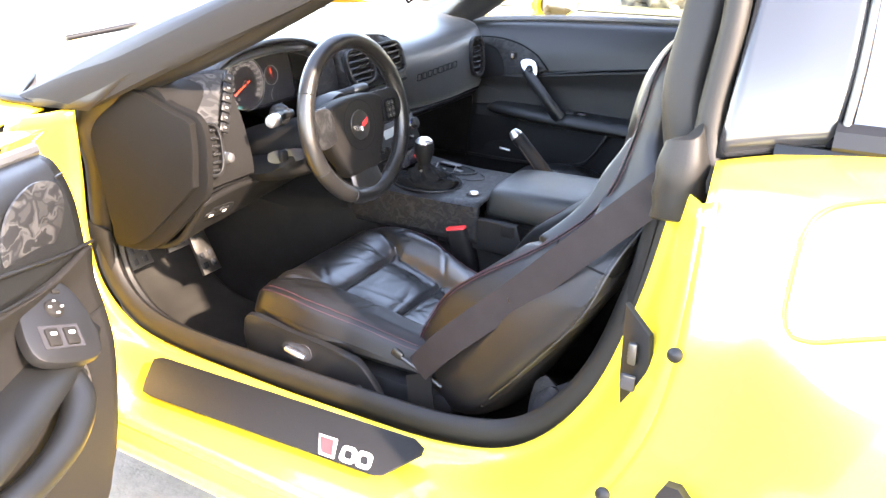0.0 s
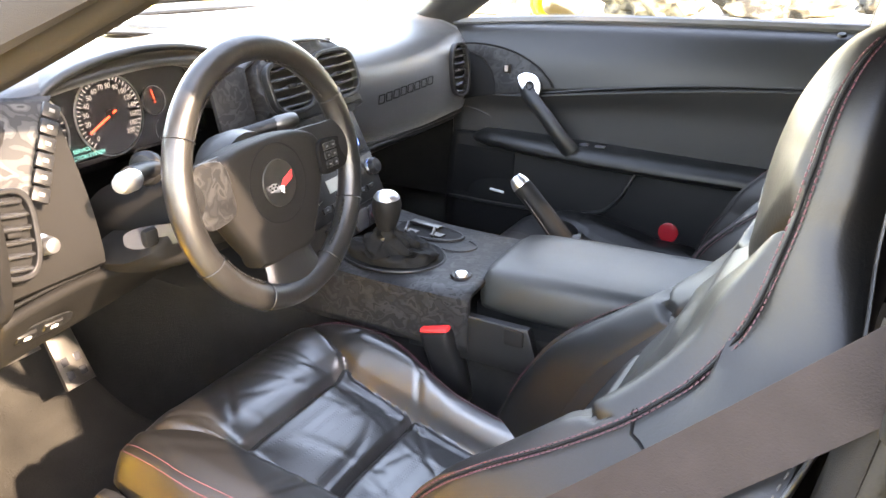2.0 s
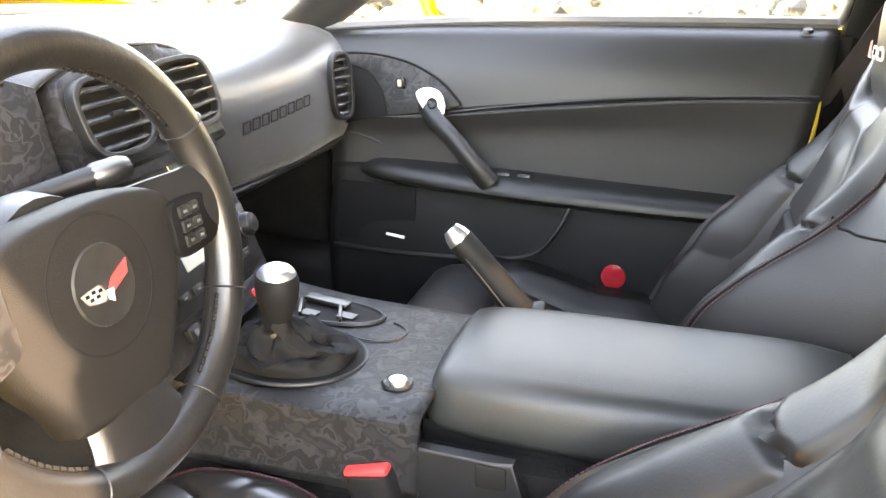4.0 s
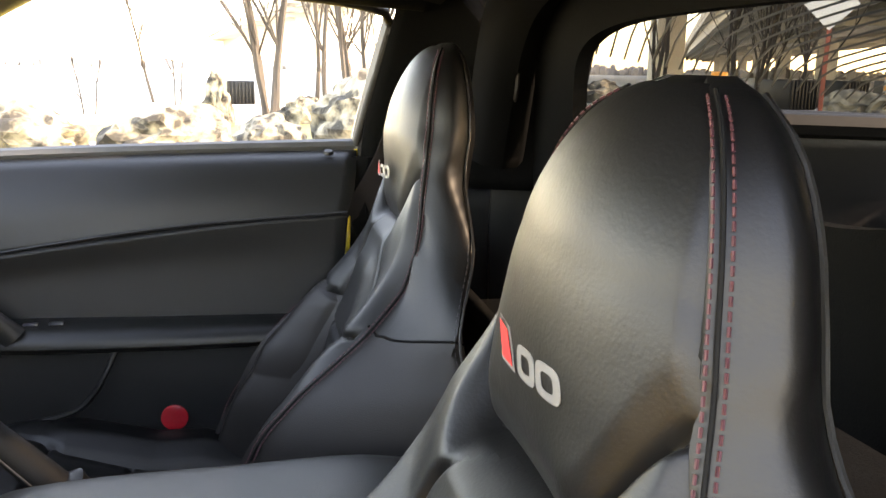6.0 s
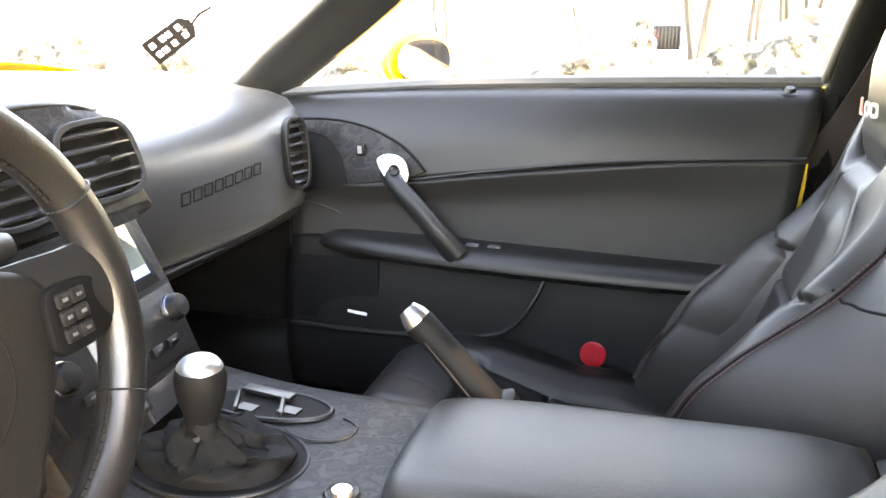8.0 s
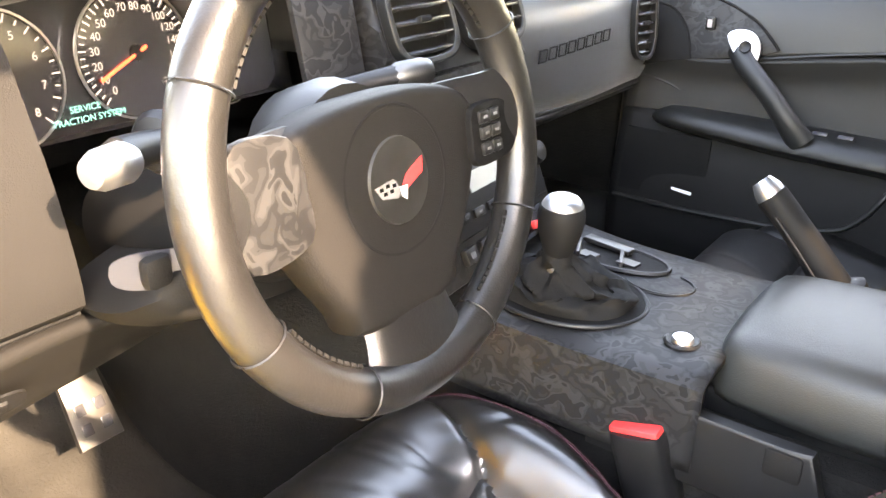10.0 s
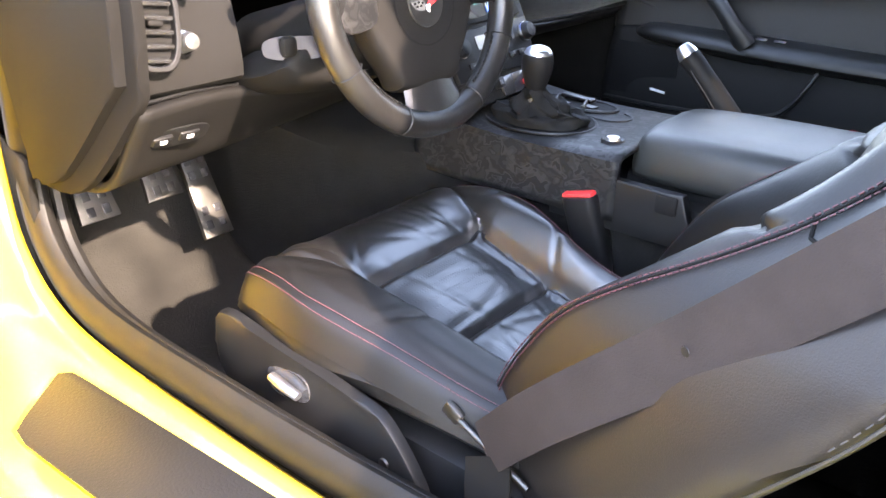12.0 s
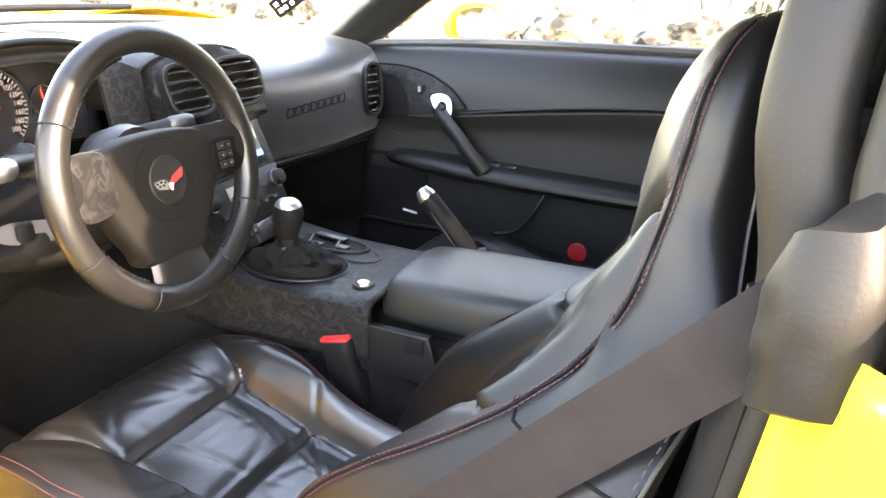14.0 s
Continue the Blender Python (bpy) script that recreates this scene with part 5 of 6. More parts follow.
# centre pod with twin vents
pod_m = facing((-.236, -.095, .838), (.94, 0, .34))
pod = part("centre_pod", plate([(-.100, -.04), (-.099, .022), (-.082, .046), (0, .056), (.09, .050), (.122, .024), (.122, -.04), (.11, -.062), (-.092, -.062)], .03, pod_m @ Matrix.Translation((0, 0, -.034)), .012, smooth_n=56), CAMO, dash, "camouflage-wrapped centre pod")
part("pod_cap", patch([[(-.262, -.235, .852), (-.262, -.18, .880), (-.264, -.095, .893), (-.260, -.01, .884), (-.256, .028, .856)], [(-.31, -.24, .872), (-.31, -.18, .893), (-.312, -.095, .902), (-.31, -.01, .893), (-.306, .036, .868)], [(-.42, -.24, .876), (-.43, -.18, .890), (-.44, -.095, .898), (-.44, -.01, .890), (-.44, .05, .872)]], 16, 24), DASHTOP, dash, solid=.004)
vent(dash, pod_m @ Matrix.Translation((-.050, -.002, .0)), .082, .068, 5, 3.4)
vent(dash, pod_m @ Matrix.Translation((.062, -.002, .0)), .096, .068, 5, 3.4)
part("hazard_button", block((0, 0, 0), (.014, .018, .006), .002, pod_m @ Matrix.Translation((-.003, .035, -.002))), HARD, dash)
part("hazard_mark", block((0, 0, 0), (.007, .006, .002), .0006, pod_m @ Matrix.Translation((-.003, .035, .0015))), RED, dash)
# centre stack: screen, climate panel, switches
ST = facing((-.240, -.077, .756), (.90, .06, .43))
part("stack_surround", plate([(-.130, .055), (.122, .055), (.122, -.06), (.110, -.175), (-.125, -.175), (-.130, -.06)], .03, ST @ Matrix.Translation((0, 0, -.034)), .008), CAMO, dash, "camouflage-wrapped stack surround")
frame_box = part("screen_frame", plate([(-.098, .05), (.098, .05), (.098, -.058), (-.098, -.058)], .006, ST @ Matrix.Translation((0, 0, -.004)), .003), HARD, dash)
part("screen", plate([(.014, .040), (.086, .040), (.086, -.036), (.014, -.036)], .0012, ST @ Matrix.Translation((0, 0, .0018))), SCREEN, frame_box, "lit map screen")
part("screen_bar", plate([(.014, -.0365), (.086, -.0365), (.086, -.046), (.014, -.046)], .0012, ST @ Matrix.Translation((0, 0, .0018))), SCREEN_BLUE, frame_box, "blue bar of the screen")
part("screen_shade", plate([(.014, .022), (.05, .022), (.086, -.02), (.086, -.036), (.014, -.036)], .0004, ST @ Matrix.Translation((0, 0, .0031))), material("dark_screen_area", (0.0575, 0.08625, 0.08625), .2), frame_box)
for a, b, w, turn in ((.034, .012, .012, .5), (.046, .02, .01, -.6), (.03, -.01, .02, 0), (.034, -.018, .026, 0)):
    part("screen_mark", block((0, 0, 0), (w, .003, .0004), 0, ST @ Matrix.Translation((a, b, .0038)) @ Matrix.Rotation(turn, 4, "Z")), SCREEN, frame_box)
part("radio_face", plate([(-.092, .045), (.006, .045), (.006, -.05), (-.092, -.05)], .0016, ST @ Matrix.Translation((0, 0, .0014))), GLOSS, frame_box)
for a, b, w in ((-.075, .02, .012), (-.05, .02, .018), (-.02, .02, .012), (-.07, -.03, .01), (-.04, -.03, .01), (-.01, -.03, .01)):
    part("radio_mark", block((0, 0, 0), (w, .0035, .0004), 0, ST @ Matrix.Translation((a, b, .0032))), LCD, frame_box)
climate = part("climate_panel", plate([(-.112, -.064), (.110, -.064), (.100, -.135), (-.106, -.135)], .006, ST @ Matrix.Translation((0, 0, -.004)), .003), HARD, dash)
for a in (-.088, .086):
    part("knob", lathe([(0, .018), (.011, .017), (.0135, .012), (.0145, 0)], ST @ Matrix.Translation((a, -.088, .002)), 24), HARD, dash, "black rotary knob")
    part("knob_ring", lathe([(.0145, .0), (.0162, .004), (.0150, .008)], ST @ Matrix.Translation((a, -.088, .002)), 24), CHROME, dash, "bright knob ring")
part("climate_window", plate([(-.04, -.076), (.028, -.076), (.028, -.096), (-.04, -.096)], .001, ST @ Matrix.Translation((0, 0, .0022))), material("grey_display", (.25, .26, .24), .25, vary=.05), dash)
for k in range(6):
    part("climate_key", block((0, 0, 0), (.019, .009, .004), .001, ST @ Matrix.Translation((-.066 + .0265 * k, -.116, .003))), HARD, climate)
    part("key_mark", block((0, 0, 0), (.006, .002, .0006), 0, ST @ Matrix.Translation((-.066 + .0265 * k, -.116, .0053))), PRINT, climate)
for a in (-.075, -.045, -.015):
    part("switch", block((0, 0, 0), (.02, .016, .008), .002, ST @ Matrix.Translation((a, -.15, .0))), HARD, dash)
    part("switch_mark", block((0, 0, 0), (.007, .006, .001), 0, ST @ Matrix.Translation((a, -.15, .0045))), PRINT, dash)
part("ash_tray", plate([(-.01, -.142), (.088, -.142), (.08, -.172), (-.008, -.172)], .004, ST @ Matrix.Translation((0, 0, -.004)), .002), GLOSS, dash)
part("red_key", block((0, 0, 0), (.008, .009, .008), .002, ST @ Matrix.Translation((.05, -.160, .002))), RED, dash)
# gauge cluster under its hood
part("cluster_face", patch([[(-.385, -.51, .76), (-.40, -.36, .755), (-.385, -.17, .76)], [(-.395, -.51, .83), (-.41, -.36, .83), (-.395, -.17, .83)], [(-.40, -.50, .89), (-.41, -.36, .905), (-.40, -.18, .885)]], 8, 12), GLOSS, dash, "dark gauge face", solid=.006)
part("hood", patch([[(-.30, -.525, .80), (-.345, -.52, .80), (-.40, -.515, .80)], [(-.298, -.515, .865), (-.345, -.51, .865), (-.40, -.505, .86)], [(-.295, -.46, .903), (-.345, -.455, .905), (-.40, -.45, .895)], [(-.29, -.35, .918), (-.345, -.35, .920), (-.40, -.35, .908)], [(-.295, -.24, .902), (-.345, -.24, .904), (-.40, -.24, .895)], [(-.30, -.18, .862), (-.345, -.182, .862), (-.40, -.185, .86)], [(-.30, -.172, .80), (-.345, -.175, .80), (-.40, -.18, .80)]], 40, 10), PLASTIC, dash, "hood over the gauges", solid=.008)


def lettering(text, size, m, mat, parent):
    """Flat letters of the built-in font, centred at m."""
    cu = bpy.data.curves.new("lettering", "FONT")
    cu.body, cu.size, cu.align_x, cu.align_y = text, size, "CENTER", "CENTER"
    ob = new("lettering", cu)
    me = bpy.data.meshes.new_from_object(ob.evaluated_get(bpy.context.evaluated_depsgraph_get()))
    pts, faces = [m @ q.co for q in me.vertices], [tuple(f.vertices) for f in me.polygons]
    bpy.data.objects.remove(ob)
    return part("lettering", (pts, faces), mat, parent, smooth=False)


def dial(y, z, r, marks, needle, x=-.392, numbers=()):
    m = facing((x, y, z), (1, 0, .12))
    d = part("dial", ring_plate(ellipse(r, r, 40), ellipse(r * .965, r * .965, 40), .002, m), SILVER, dash, "round gauge with a fine bright ring")
    part("dial_face", plate(ellipse(r * .95, r * .95, 40), .001, m), GLOSS, d)
    for k in range(marks):
        a = radians(225 - 270 * k / (marks - 1))
        part("dial_mark", block((0, 0, 0), (r * (.12 if k % 2 == 0 else .07), r * .022, .0006), 0, m @ Matrix.Translation((r * .88 * math.cos(a), r * .88 * math.sin(a), .0014)) @ Matrix.Rotation(a, 4, "Z")), DIAL_GLOW, d)
    for k, n in enumerate(numbers):
        a = radians(225 - 270 * k / (len(numbers) - 1))
        lettering(n, r * .17, m @ Matrix.Translation((r * .69 * math.cos(a), r * .69 * math.sin(a), .0016)), DIAL_GLOW, d)
    a = radians(needle)
    part("needle", block((0, 0, 0), (r * .95, r * .05, .001), .0003, m @ Matrix.Translation((r * .28 * math.cos(a), r * .28 * math.sin(a), .003)) @ Matrix.Rotation(a, 4, "Z")), NEEDLE, d, "red needle")
    part("hub", lathe([(0, .004), (r * .12, .003), (r * .13, 0)], m, 14), HARD, d)


dial(-.335, .817, .056, 41, 205, numbers=[str(n) for n in (0, 10, 20, 30, 40, 50, 60, 70, 80, 90, 100, 120, 140, 160, 180, 200)])
dial(-.458, .812, .056, 25, 215, numbers=[str(n) for n in range(0, 9)])
dial(-.257, .822, .021, 7, 100)
dial(-.240, .776, .021, 7, 60)
for k, words in enumerate(("SERVICE", "TRACTION SYSTEM")):
    lettering(words, .0075, facing((-.384, -.393 + .003 * k, .782 - .009 * k), (1, 0, .12)), LCD, dash)
# slanted switch panels beside the cluster
part("switch_panel", patch([[(-.325, -.625, .866), (-.292, -.565, .889), (-.264, -.508, .889)], [(-.280, -.636, .838), (-.262, -.592, .846), (-.246, -.548, .842)], [(-.240, -.640, .800), (-.232, -.612, .793), (-.226, -.584, .788)]], 16, 16), CAMO_LIGHT, dash, "grey camouflage switch panel", solid=.008)
for k in range(6):
    c = Vector((-.2225, -.571, .800)).lerp(Vector((-.2485, -.523, .876)), k / 5)
    m = facing(c, (.93, -.10, .36), roll=-32)
    key = part("panel_key", block((0, 0, 0), (.019, .0165, .006), .002, m), HARD, dash)
    part("key_mark", block((0, 0, 0), (.006, .004, .001), 0, m @ Matrix.Translation((0, 0, .0033))), PRINT, key)
part("switch_panel", plate([(-.03, -.055), (.028, -.055), (.03, .045), (0, .058), (-.03, .045)], .008, facing((-.262, -.236, .826), (.93, -.25, .30)), .003), CAMO, dash, "dark camouflage switch panel")
for k in range(5):
    part("panel_key", block((0, 0, 0), (.03, .016, .005), .002, facing((-.251 - .0055 * k, -.223, .788 + .0185 * k), (.93, -.25, .30))), HARD, dash)
    part("key_mark", block((0, 0, 0), (.008, .003, .001), 0, facing((-.248 - .0055 * k, -.223, .789 + .0185 * k), (.93, -.25, .30))), PRINT, dash)
# driver's end: vent block, side cover, knee panel
part("end_block", loft([[(-.245, y0, .69), (-.225, y0, .70), (-.232, y0, .76), (-.25, y0, .82), (-.275, y0, .872), (-.34, y0, .885), (-.42, y0, .86), (-.44, y0, .76), (-.42, y0, .68), (-.33, y0, .67)] for y0 in (-.655, -.645, -.59, -.52, -.505)], 60, 20), DASH_PLASTIC, dash, "grey-brown vent block at the dash end")
vent(dash, facing((-.2225, -.612, .769), (1, -.10, .22), roll=-8), .042, .084, 6, 3.0)
part("light_knob", lathe([(0, .020), (.008, .019), (.010, .012), (.0085, .004), (.012, 0)], facing((-.222, -.580, .747), (1, 0, .15)), 18), SILVER, dash, "bright rotary light knob")
part("end_cover", plate([(-.185, .15), (.035, .12), (.062, .095), (.052, .004), (.036, -.018), (-.108, -.138), (-.175, -.153), (-.185, -.13)], .014, Matrix.Translation((-.262, -.655, .722)) @ Matrix.Rotation(radians(90), 4, "X"), .004, smooth_n=60), COVER, dash, "grey-brown dash end cover")
part("end_trim", plate([(-.19, .16), (.03, .13), (.085, .10), (.078, -.006), (.058, -.036), (-.078, -.150), (-.18, -.168), (-.195, -.14)], .012, Matrix.Translation((-.267, -.644, .722)) @ Matrix.Rotation(radians(90), 4, "X"), .005, smooth_n=60), COVER, dash)
part("knee_panel", patch([[(-.215, -.648, .69), (-.235, -.56, .688), (-.245, -.49, .682), (-.25, -.36, .665), (-.26, -.22, .665)], [(-.255, -.645, .645), (-.272, -.56, .645), (-.285, -.49, .64), (-.30, -.36, .635), (-.31, -.22, .64)], [(-.325, -.64, .582), (-.335, -.56, .585), (-.345, -.49, .585), (-.36, -.36, .59), (-.37, -.22, .60)], [(-.46, -.635, .555), (-.46, -.56, .56), (-.46, -.49, .56), (-.48, -.36, .57), (-.50, -.22, .58)]], 22, 26), DASH_PLASTIC, dash, "grey-brown knee panel", solid=.01)
part("knee_seam", tube([(-.222, -.645, .692), (-.236, -.56, .690), (-.246, -.50, .684)], .0022, n=14, sides=6), HARD, dash)
part("fog_switch_recess", plate(ellipse(.042, .016, 24, 3.4), .002, facing((-.255, -.585, .640), (.75, -.05, -.6))), HARD, dash)
for a in (-.017, .017):
    part("fog_switch", block((0, 0, 0), (.024, .014, .006), .002, facing((-.2525, -.585 + a, .639), (.75, -.05, -.6))), HARD, dash)
    part("key_mark", block((0, 0, 0), (.008, .005, .001), 0, facing((-.2495, -.585 + a, .637), (.75, -.05, -.6))), WHITE, dash)
part("firewall", block((-.82, 0, .50), (.02, 1.3, .6), 0), HARD, dash)

# ---- steering column and wheel ----
col = thing("steering_column", "black steering column shroud with two stalks", "steering column")
AX = Vector((.983, .004, .186)).normalized()
CW = Vector((-.078, -.370, .791))
def around(h, r, k=1.0, dz=0.0):
    m = facing(CW + AX * h + Vector((0, 0, dz)), AX)
    return [tuple(m @ Vector((r * k * math.copysign(abs(math.cos(a)) ** .75, math.cos(a)), r * math.copysign(abs(math.sin(a)) ** .75, math.sin(a)), 0))) for a in np.linspace(0, 2 * math.pi, 14, endpoint=False)]
part("shroud", loft([around(-.26, .046, 1.5, -.045), around(-.18, .052, 1.6, -.045), around(-.10, .050, 1.5, -.035), around(-.055, .042, 1.25, -.022), around(-.04, .028, 1.2, -.015)], 40, 20), DASH_PLASTIC, col, "grey-brown column shroud")
part("shroud_lower", loft([[(x, -.368 + 1.0 * hw * math.cos(a), z + .035 * math.sin(a)) for a in np.linspace(0, 2 * math.pi, 12, endpoint=False)] for x, hw, z in ((-.27, .13, .685), (-.20, .135, .70), (-.165, .125, .715), (-.155, .10, .72))], 36, 14), DASH_PLASTIC, col)
part("tilt_recess", plate(ellipse(.036, .013, 24, 3), .002, facing((-.1655, -.478, .733), (.8, -.55, .0))), GLOSS, col)
part("tilt_lever", block((-.160, -.492, .737), (.012, .02, .022), .006), DASH_PLASTIC, col, "adjuster lever")
part("stalk", tube([(-.19, -.43, .80), (-.178, -.475, .806), (-.168, -.50, .808)], [.009, .010, .012], n=14), HARD, col, "indicator stalk")
part("stalk_end", lathe([(0, .032), (.009, .031), (.012, .024), (.0125, .006), (.010, 0)], facing((-.166, -.494, .806), (.3, -1, .05)), 18), SILVER, col, "bright ribbed stalk end")
part("stalk_boot", lathe([(.020, 0), (.021, .008), (.017, .014), (.010, .016)], facing((-.20, -.445, .80), (.35, -1, .1)), 18), HARD, col)
part("stalk", tube([(-.21, -.31, .80), (-.19, -.27, .806), (-.176, -.245, .810)], [.008, .009, .010], n=14), HARD, col, "wiper stalk")
part("stalk_end", lathe([(0, .036), (.009, .035), (.0115, .028), (.012, .006), (.009, 0)], facing((-.178, -.250, .809), (.35, 1, .10)), 18), STEEL, col, "bright ribbed stalk end")

wheel = thing("steering_wheel", "black leather three-spoke steering wheel with perforated grips", "steering wheel")
WM = facing(CW, AX)
R = .1445
def on_rim(a, r=R, h=0.0):
    return tuple(WM @ Vector((r * math.sin(radians(a)), r * math.cos(radians(a)), h)))
part("rim", tube([on_rim(a) for a in range(0, 360, 15)], .0156, n=120, sides=16, closed=True, up=AX), RIM_LEATHER, wheel, "worn black leather rim")
for a0 in (62, 118, 205, 155, 298, 242):
    part("rim_seam", tube([tuple(WM @ Vector(((R + .0168 * math.cos(t)) * math.sin(radians(a0)), (R + .0168 * math.cos(t)) * math.cos(radians(a0)), .0168 * math.sin(t)))) for t in np.linspace(0, 2 * math.pi, 12, endpoint=False)], .0008, n=24, sides=4, closed=True, up=AX), HARD, wheel)
for a0, a1 in ((10, 60), (120, 152), (300, 350), (208, 240)):
    part("rim_thread", stitches([on_rim(a, R - .0162, .004) for a in np.linspace(a0, a1, 12)], .0058, .0044, .0017), SOFT, wheel)
HUB_LINE = [(-.098, .010), (-.086, .030), (-.04, .042), (.04, .042), (.086, .030), (.098, .010), (.090, -.020), (.074, -.055), (.053, -.088), (.045, -.103), (0, -.107), (-.045, -.103), (-.053, -.088), (-.074, -.055), (-.090, -.020)]
WH = WM @ Matrix.Translation((0, .0, -.004))
def hub_loft():
    secs = []
    for h, k in ((-.045, .75), (-.03, .97), (-.012, 1.0), (.0, .97), (.006, .88), (.0075, .5)):
        secs.append([tuple(WH @ Vector((a * k, b * k, h))) for a, b in HUB_LINE])
    return loft(secs, 56, 24)
hub = part("airbag_cover", hub_loft(), HUB, wheel, "grey-black padded hub cover")
part("hub_ring", tube([tuple(WH @ Vector((.048 * math.cos(t), -.012 + .047 * math.sin(t), .0062))) for t in np.linspace(0, 2 * math.pi, 20, endpoint=False)], .0016, n=60, sides=6, closed=True, up=AX), SEAM, hub)
part("emblem_dish", lathe([(.0285, .004), (.027, .0075), (.025, .0085), (0, .0082)], WH @ Matrix.Translation((0, -.012, .0)), 36), TAGBLACK, hub, "round black emblem disc")
part("emblem_rim", lathe([(.0285, .006), (.0275, .0095), (.0255, .0095)], WH @ Matrix.Translation((0, -.012, .0)), 36), STEEL, hub)
EM = WH @ Matrix.Translation((0, -.012, .0088))
part("emblem_left_flag", plate([(-.0245, .0005), (-.007, .0025), (-.001, -.005), (-.005, -.0105), (-.019, -.0075)], .0010, EM), EMBLEM, hub, "pale left emblem flag")
for a, b in ((-.019, -.0015), (-.013, -.0005), (-.016, -.0048), (-.010, -.0045), (-.007, -.0015)):
    part("emblem_check", block((0, 0, 0), (.003, .0022, .0005), 0, EM @ Matrix.Translation((a, b, .0012))), DISC, hub)
part("emblem_right_flag", plate([(.0235, .0105), (.006, .0030), (.001, -.003), (.005, -.0065), (.0215, .0005)], .0012, EM), RED, hub, "red emblem flag")
part("emblem_tip", plate([(-.002, -.004), (.005, -.004), (.003, -.013), (-.001, -.010)], .0013, EM), WHITE, hub)
for s in (-1, 1):
    part("spoke", loft([[tuple(WM @ Vector((s * x, y + b * math.sin(t), h + .011 * math.cos(t)))) for t in np.linspace(0, 2 * math.pi, 10, endpoint=False)] for x, y, b, h in ((.06, .006, .032, -.016), (.09, .006, .032, -.010), (.115, .006, .032, -.004), (.135, .006, .036, 0), (.147, .006, .042, 0))], 26, 14), HARD, wheel, "black horizontal spoke")
    low = 1.0 if s < 0 else .62
    part("switch_pod", plate([(-.022, -.034 * low), (.022, -.03 * low), (.026, .0), (.02, .03 * low), (-.02, .033 * low), (-.026, 0)], .006, WH @ Matrix.Translation((s * .104, .004 if s < 0 else -.003, .006)), .002, smooth_n=24), CAMO if s < 0 else DISC, wheel)
for k in range(3):
    for c in (0, 1):
        part("wheel_key", block((0, 0, 0), (.0115, .0090, .004), .0015, WH @ Matrix.Translation((.092 + .0125 * c, .009 - .0112 * k, .0125))), HARD, wheel)
        part("key_mark", block((0, 0, 0), (.004, .002, .0008), 0, WH @ Matrix.Translation((.092 + .0125 * c, .009 - .0112 * k, .0146))), PRINT, wheel)
part("lower_spoke", loft([[tuple(WM @ Vector((x0 * math.cos(t), y, h + .010 * math.sin(t)))) for t in np.linspace(0, 2 * math.pi, 10, endpoint=False)] for y, x0, h in ((-.06, .046, -.010), (-.09, .042, -.010), (-.112, .044, -.006), (-.130, .052, -.002), (-.146, .066, 0))], 26, 14), RIM_LEATHER, wheel, "satin black lower spoke")
part("column_boss", lathe([(.05, -.05), (.055, -.02), (.05, 0)], WM @ Matrix.Translation((0, 0, -.03)), 24), HARD, wheel)


# ---- centre console ----
con = thing("center_console", "centre console wrapped in dark camouflage vinyl", "console")
top_rows = [[(x, yl - .012, .495), (x, yl - .010, .535), (x, yl - .006, .565), (x, yl + .006, zt), (x, -.05, zt + .003), (x, yr - .01, zt), (x, yr, .56), (x, yr, .53)] for x, yl, yr, zt in ((-.265, -.165, .105, .590), (-.20, -.168, .095, .582), (-.10, -.168, .085, .575), (.0, -.165, .075, .578), (.075, -.160, .07, .581))]
part("top_shell", patch(top_rows, 30, 34), CAMO, con, "camouflage-wrapped console shell", solid=.006)
part("side_bin", plate([(-.03, -.02), (-.012, .026), (.14, .026), (.16, .026), (.175, -.02), (.17, -.045), (-.03, -.045)], .012, Matrix.Translation((.005, -.157, .525)) @ Matrix.Rotation(radians(90), 4, "X"), .004), HARD, con, "hard black side pocket")
part("pocket_notch", block((.145, -.166, .535), (.03, .012, .026), .004), TRIM, con)
BC = (-.100, -.087)
part("boot_ring", tube([(BC[0] + .086 * math.cos(t), BC[1] + .066 * math.sin(t), .580) for t in np.linspace(0, 2 * math.pi, 18, endpoint=False)], .0022, n=60, sides=8, closed=True), HARD, con, "black boot ring")
# flat matte black plate imitates the shaded depth below the boot
part("boot_well", plate(ellipse(.084, .064, 40), .002, Matrix.Translation((BC[0], BC[1], .5785))), BOOT, con)
part("cup_rim", tube([(-.105 + .072 * math.cos(t), .018 + .030 * math.sin(t), .5805) for t in np.linspace(0, 2 * math.pi, 16, endpoint=False)], .003, n=50, sides=6, closed=True), HARD, con)
# likewise flat: the cup recess's shade is only black colour
part("cup_well", plate(ellipse(.070, .028, 36), .002, Matrix.Translation((-.105, .018, .5790))), BOOT, con)
for a, b in ((-.135, .012), (-.085, .014)):
    part("cup_divider", block((a, b, .584), (.004, .04, .008), .001, Matrix.Rotation(.4, 4, "Z")), STEEL, con)
part("cup_arm", block((-.11, .034, .586), (.06, .014, .006), .002, Matrix.Rotation(-.15, 4, "Z")), STEEL, con, "steel cup holder arm")
for a, b in ((-.12, .004), (-.075, .01)):
    part("cup_tab", plate([(-.012, -.006), (.01, -.008), (.012, .005), (-.008, .008)], .003, Matrix.Translation((a, b, .5805))), STEEL, con)
part("console_button", lathe([(0, .004), (.0085, .0035), (.010, .001), (.010, -.002)], Matrix.Translation((.035, -.114, .5840)), 20), SILVER, con, "bright round push button")
part("button_ring", lathe([(.010, 0), (.0145, .002), (.0165, 0)], Matrix.Translation((.035, -.114, .5830)), 20), HARD, con)
